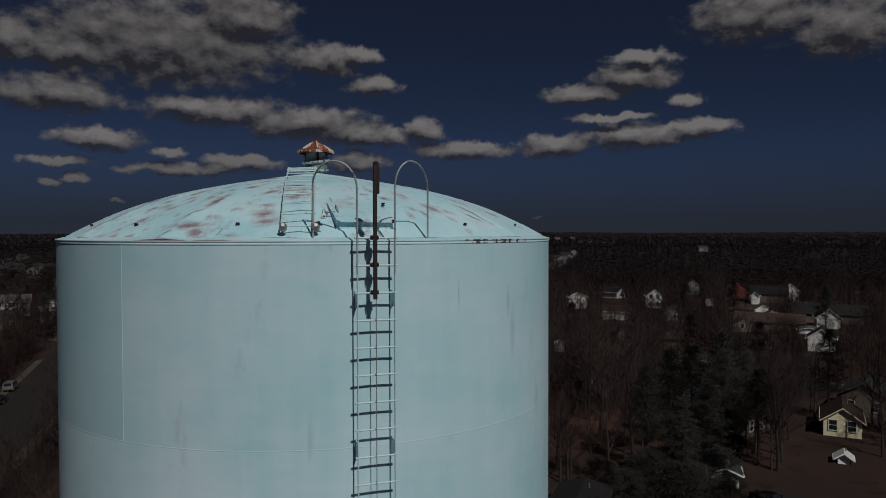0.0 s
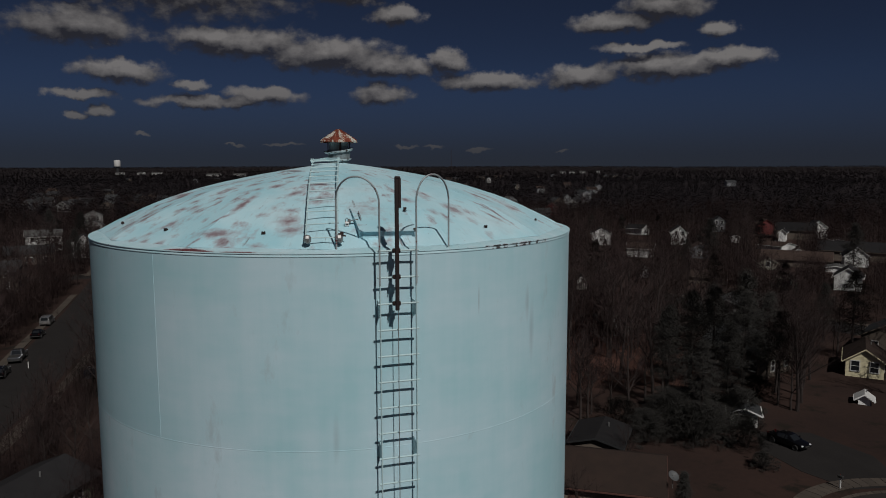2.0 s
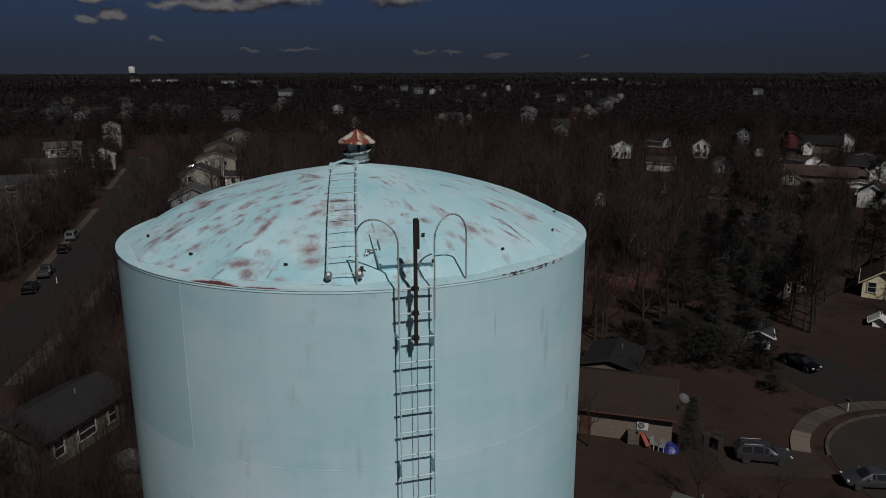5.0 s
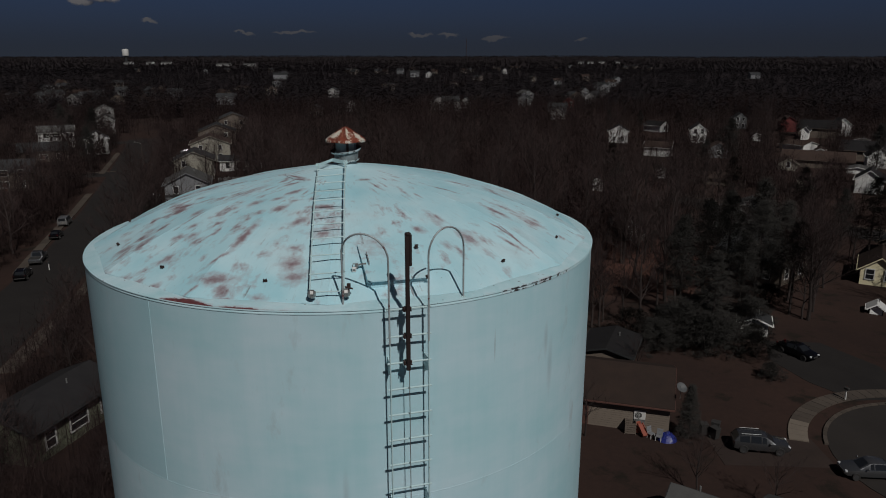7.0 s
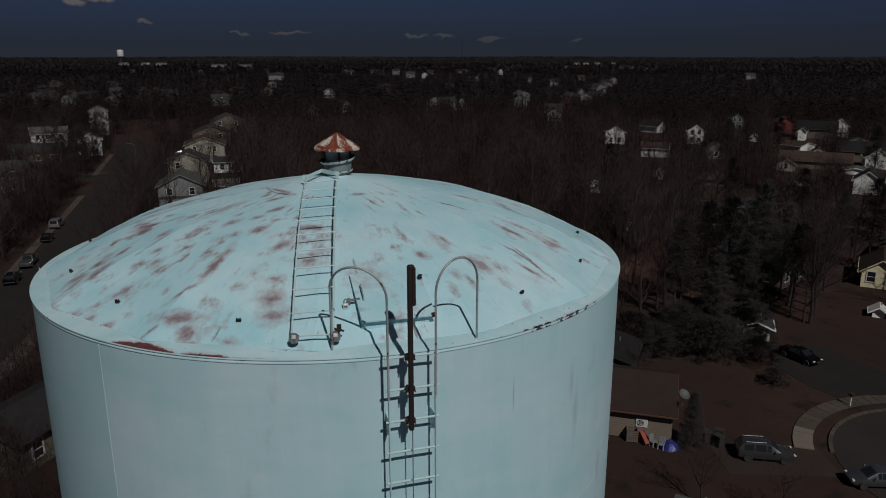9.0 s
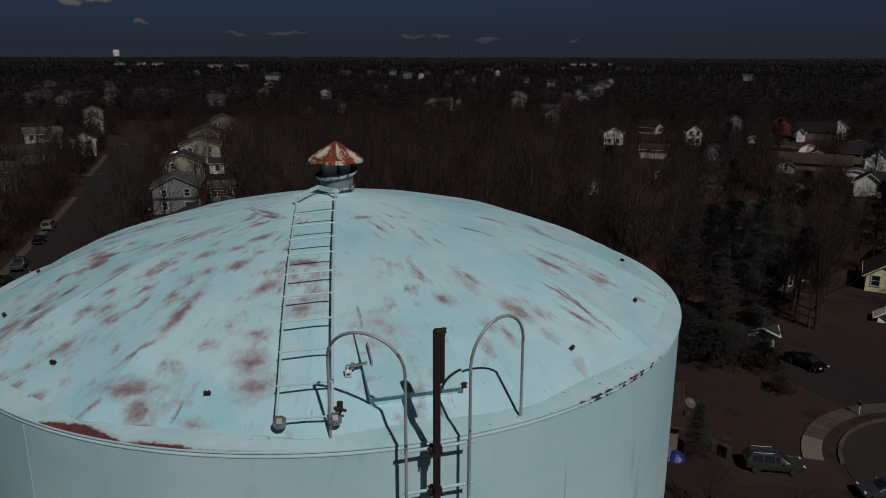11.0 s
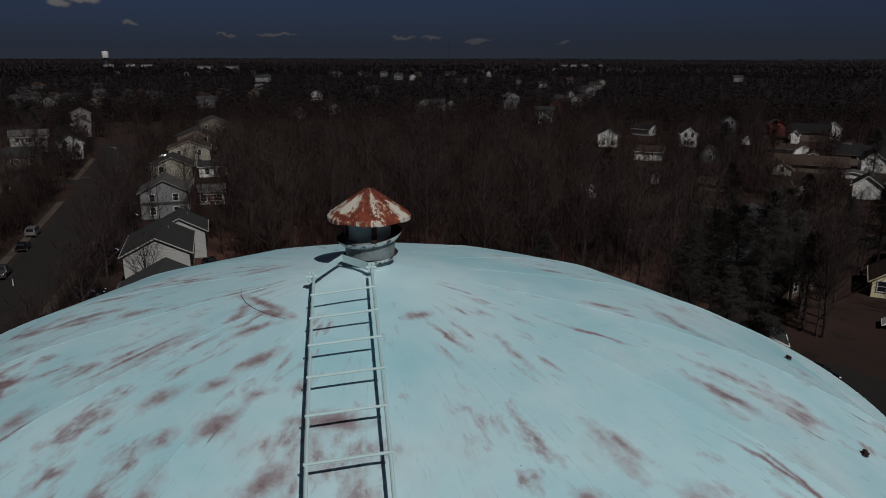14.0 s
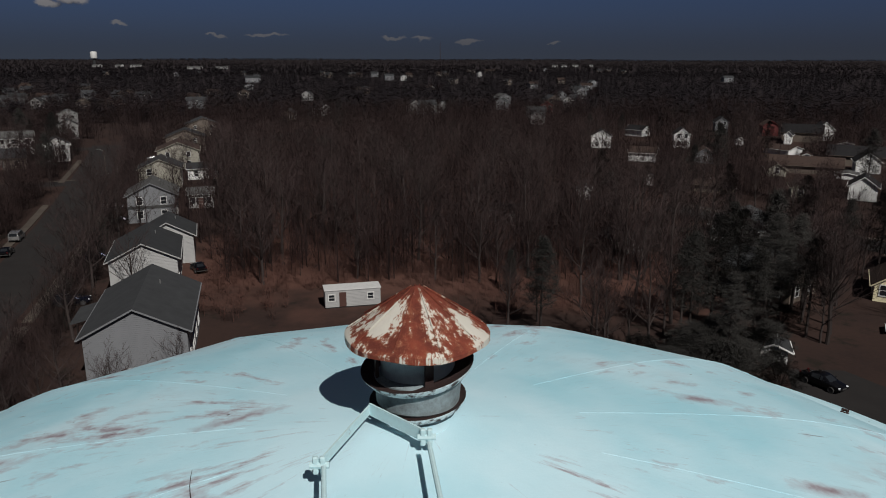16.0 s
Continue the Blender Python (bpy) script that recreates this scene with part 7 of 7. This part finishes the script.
while count < 45:  # gardens on the other side
    x, y = rd.uniform(62, 190), rd.uniform(90, 300)
    if clear(x, y, 1.5):
        plant(BARE[rd.randrange(5)] if rd.random() < 0.75 else PINES[rd.randrange(3)], x, y, rd.uniform(0.45, 0.8), rd.uniform(0, 360))
        count += 1


# ---- far woods: too many to count ----
def woods(name, label, n, spot, blades, height, width, material=None, rise=1.0):
    """Bare trees as sheaves of blades round a stem, joined."""
    rng = np.random.default_rng(n)
    verts, stems = [], 0
    while stems < n:
        x, y = spot(rng)
        if x is None:
            continue
        h = height * rng.uniform(0.6, 1.1)
        base = np.array([x, y, hill(x, y)])
        k = blades
        foot = rng.uniform(0.12, 0.8, k) * h
        az, up = rng.uniform(0, 2 * np.pi, k), rng.uniform(-0.15, 1.15, k) * rise
        ln = h * rng.uniform(0.18, 0.36, k) * (1.15 - 0.5 * foot / h)
        d = np.stack([np.cos(az) * np.cos(up), np.sin(az) * np.cos(up), np.sin(up)], 1)
        off = rng.normal(0, 0.09 * h, (k, 3)) * (1, 1, 0.3)
        a = base + np.stack([np.zeros(k), np.zeros(k), foot], 1) + off
        s = np.stack([-np.sin(az), np.cos(az), rng.uniform(-0.5, 0.5, k)], 1) * (width * rng.uniform(0.5, 1.3, k))[:, None]
        tri = np.stack([a - s, a + s, a + d * ln[:, None]], 1)
        verts.append(tri.reshape(-1, 3))
        t = np.array([[-0.009 * h, 0, -0.3], [0.009 * h, 0, -0.3], [0, 0, h * 0.9], [0, -0.009 * h, -0.3], [0, 0.009 * h, -0.3], [0, 0, h * 0.9]]) + base
        verts.append(t)
        stems += 1
    v = np.concatenate(verts)
    me = bpy.data.meshes.new(name)
    me.vertices.add(len(v))
    me.vertices.foreach_set("co", v.astype(np.float32).ravel())
    m = len(v) // 3
    me.loops.add(3 * m)
    me.loops.foreach_set("vertex_index", np.arange(3 * m, dtype=np.int32))
    me.polygons.add(m)
    me.polygons.foreach_set("loop_start", np.arange(0, 3 * m, 3, dtype=np.int32))
    me.update(calc_edges=True)
    me.materials.append(material or WOODS)
    return tagged(new(name, me), label, "woods", kind="stuff")


def near_spot(rng):
    y = rng.uniform(95, 420)
    x = rng.uniform(-0.72 * y - 40, 0.75 * y + 40)
    if not clear(x, y, 1.0) or before_far_home(x, y):
        return None, None
    inside = in_woods(x, y)
    if not inside and y < 330 and rng.random() < 0.6:
        return None, None
    return x, y


def before_far_home(x, y):
    """In the open strip that runs from a far home towards the tank."""
    for hx, hy, hr in HOUSES[FIRST_FAR:LAST_FAR]:
        d = math.hypot(hx, hy)
        back, aside = ((hx - x) * hx + (hy - y) * hy) / d, abs((hx - x) * hy - (hy - y) * hx) / d
        if -hr < back < 0.17 * d and aside < 0.8 * hr:
            return True
    return False


def mid_spot(rng):
    d = 380 + 900 * rng.random() ** 1.2
    a = rng.uniform(-0.75, 0.75)
    x, y = d * math.sin(a), d * math.cos(a)
    return (x, y) if not before_far_home(x, y) and not any(abs(x - hx) < hr + 1 and -hr - 16 < y - hy < hr + 1 for hx, hy, hr in HOUSES) else (None, None)


def far_spot(rng):
    d = 1200 + 3500 * rng.random() ** 1.1
    a = rng.uniform(-0.8, 0.8)
    x, y = d * math.sin(a), d * math.cos(a)
    return (x, y) if not any(abs(x - hx) < hr + 3 and -hr - 60 < y - hy < hr + 3 for hx, hy, hr in HOUSES[-10:]) else (None, None)


def round_spot(rng):
    d, a = 150 + 900 * rng.random(), rng.uniform(0.9, 2 * math.pi - 0.9)
    x, y = d * math.sin(a), d * math.cos(a)
    return (x, y) if clear(x, y) else (None, None)


def scrub_spot(rng):
    x, y = rng.uniform(-34, 44), rng.uniform(80, 150)
    return (x, y) if clear(x, y, 0.5) and (y > 92 or abs(x + 9) > 8) and y > 66 - x * 0.2 else (None, None)


woods("scrub", "low red-brown scrub and saplings at the edge of the woods", 1300, scrub_spot, 60, 4.0, 0.02, SCRUB)
def screen_spot(rng):
    """In front of and beside the houses that stand off from the tank."""
    hx, hy, hr = HOUSES[rng.integers(0, len(HOUSES))]
    if hy < 100 or hy > 700 or (-76 < hx < -30 and hy < 215):
        return None, None
    a, d = rng.uniform(-1.9, 1.9), hr + rng.uniform(0.5, 12)
    x, y = hx + d * math.sin(a) * 0.9, hy - d * math.cos(a)
    ok = not in_sight(x, y) and all(line_gap(x, y, s) > 6.0 for s in (STREET, SIDE_STREET, TOP_STREET, RIGHT_STREET)) and not any(math.hypot(x - px, y - py) < pr * 0.75 for px, py, pr in HOUSES)
    return (x, y) if ok else (None, None)


def street_spot(rng):
    k = rng.integers(1, len(STREET) - 1)
    f, side = rng.random(), rng.choice((-1.0, 1.0)) * rng.uniform(7.6, 13)
    x, y = STREET[k][0] + (STREET[k + 1][0] - STREET[k][0]) * f + side, STREET[k][1] + (STREET[k + 1][1] - STREET[k][1]) * f
    return (x, y) if not any(math.hypot(x - px, y - py) < pr * 0.8 for px, py, pr in HOUSES) else (None, None)


def brush_spot(rng):
    x, y = rng.uniform(-42, -13), rng.uniform(16, 52)
    return (x, y) if clear(x, y, -0.6) and x < -11 - 0.2 * y and line_gap(x, y, STREET) > 8.5 else (None, None)


woods("brush", "tangled bare brush below the tank", 420, brush_spot, 150, 6.5, 0.012)
woods("garden_trees", "bare garden trees that screen the houses", 2200, screen_spot, 110, 9.5, 0.03)
woods("street_trees", "bare young trees along the street", 460, street_spot, 120, 8.0, 0.02)
woods("near_woods", "brown leafless woods between houses", 5200, near_spot, 110, 12, 0.034)
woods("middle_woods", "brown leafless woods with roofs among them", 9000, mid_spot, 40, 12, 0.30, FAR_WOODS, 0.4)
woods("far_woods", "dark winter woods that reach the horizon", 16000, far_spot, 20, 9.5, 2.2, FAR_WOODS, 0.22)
woods("outer_woods", "leafless woods round the suburb", 1500, round_spot, 20, 13, 0.3)
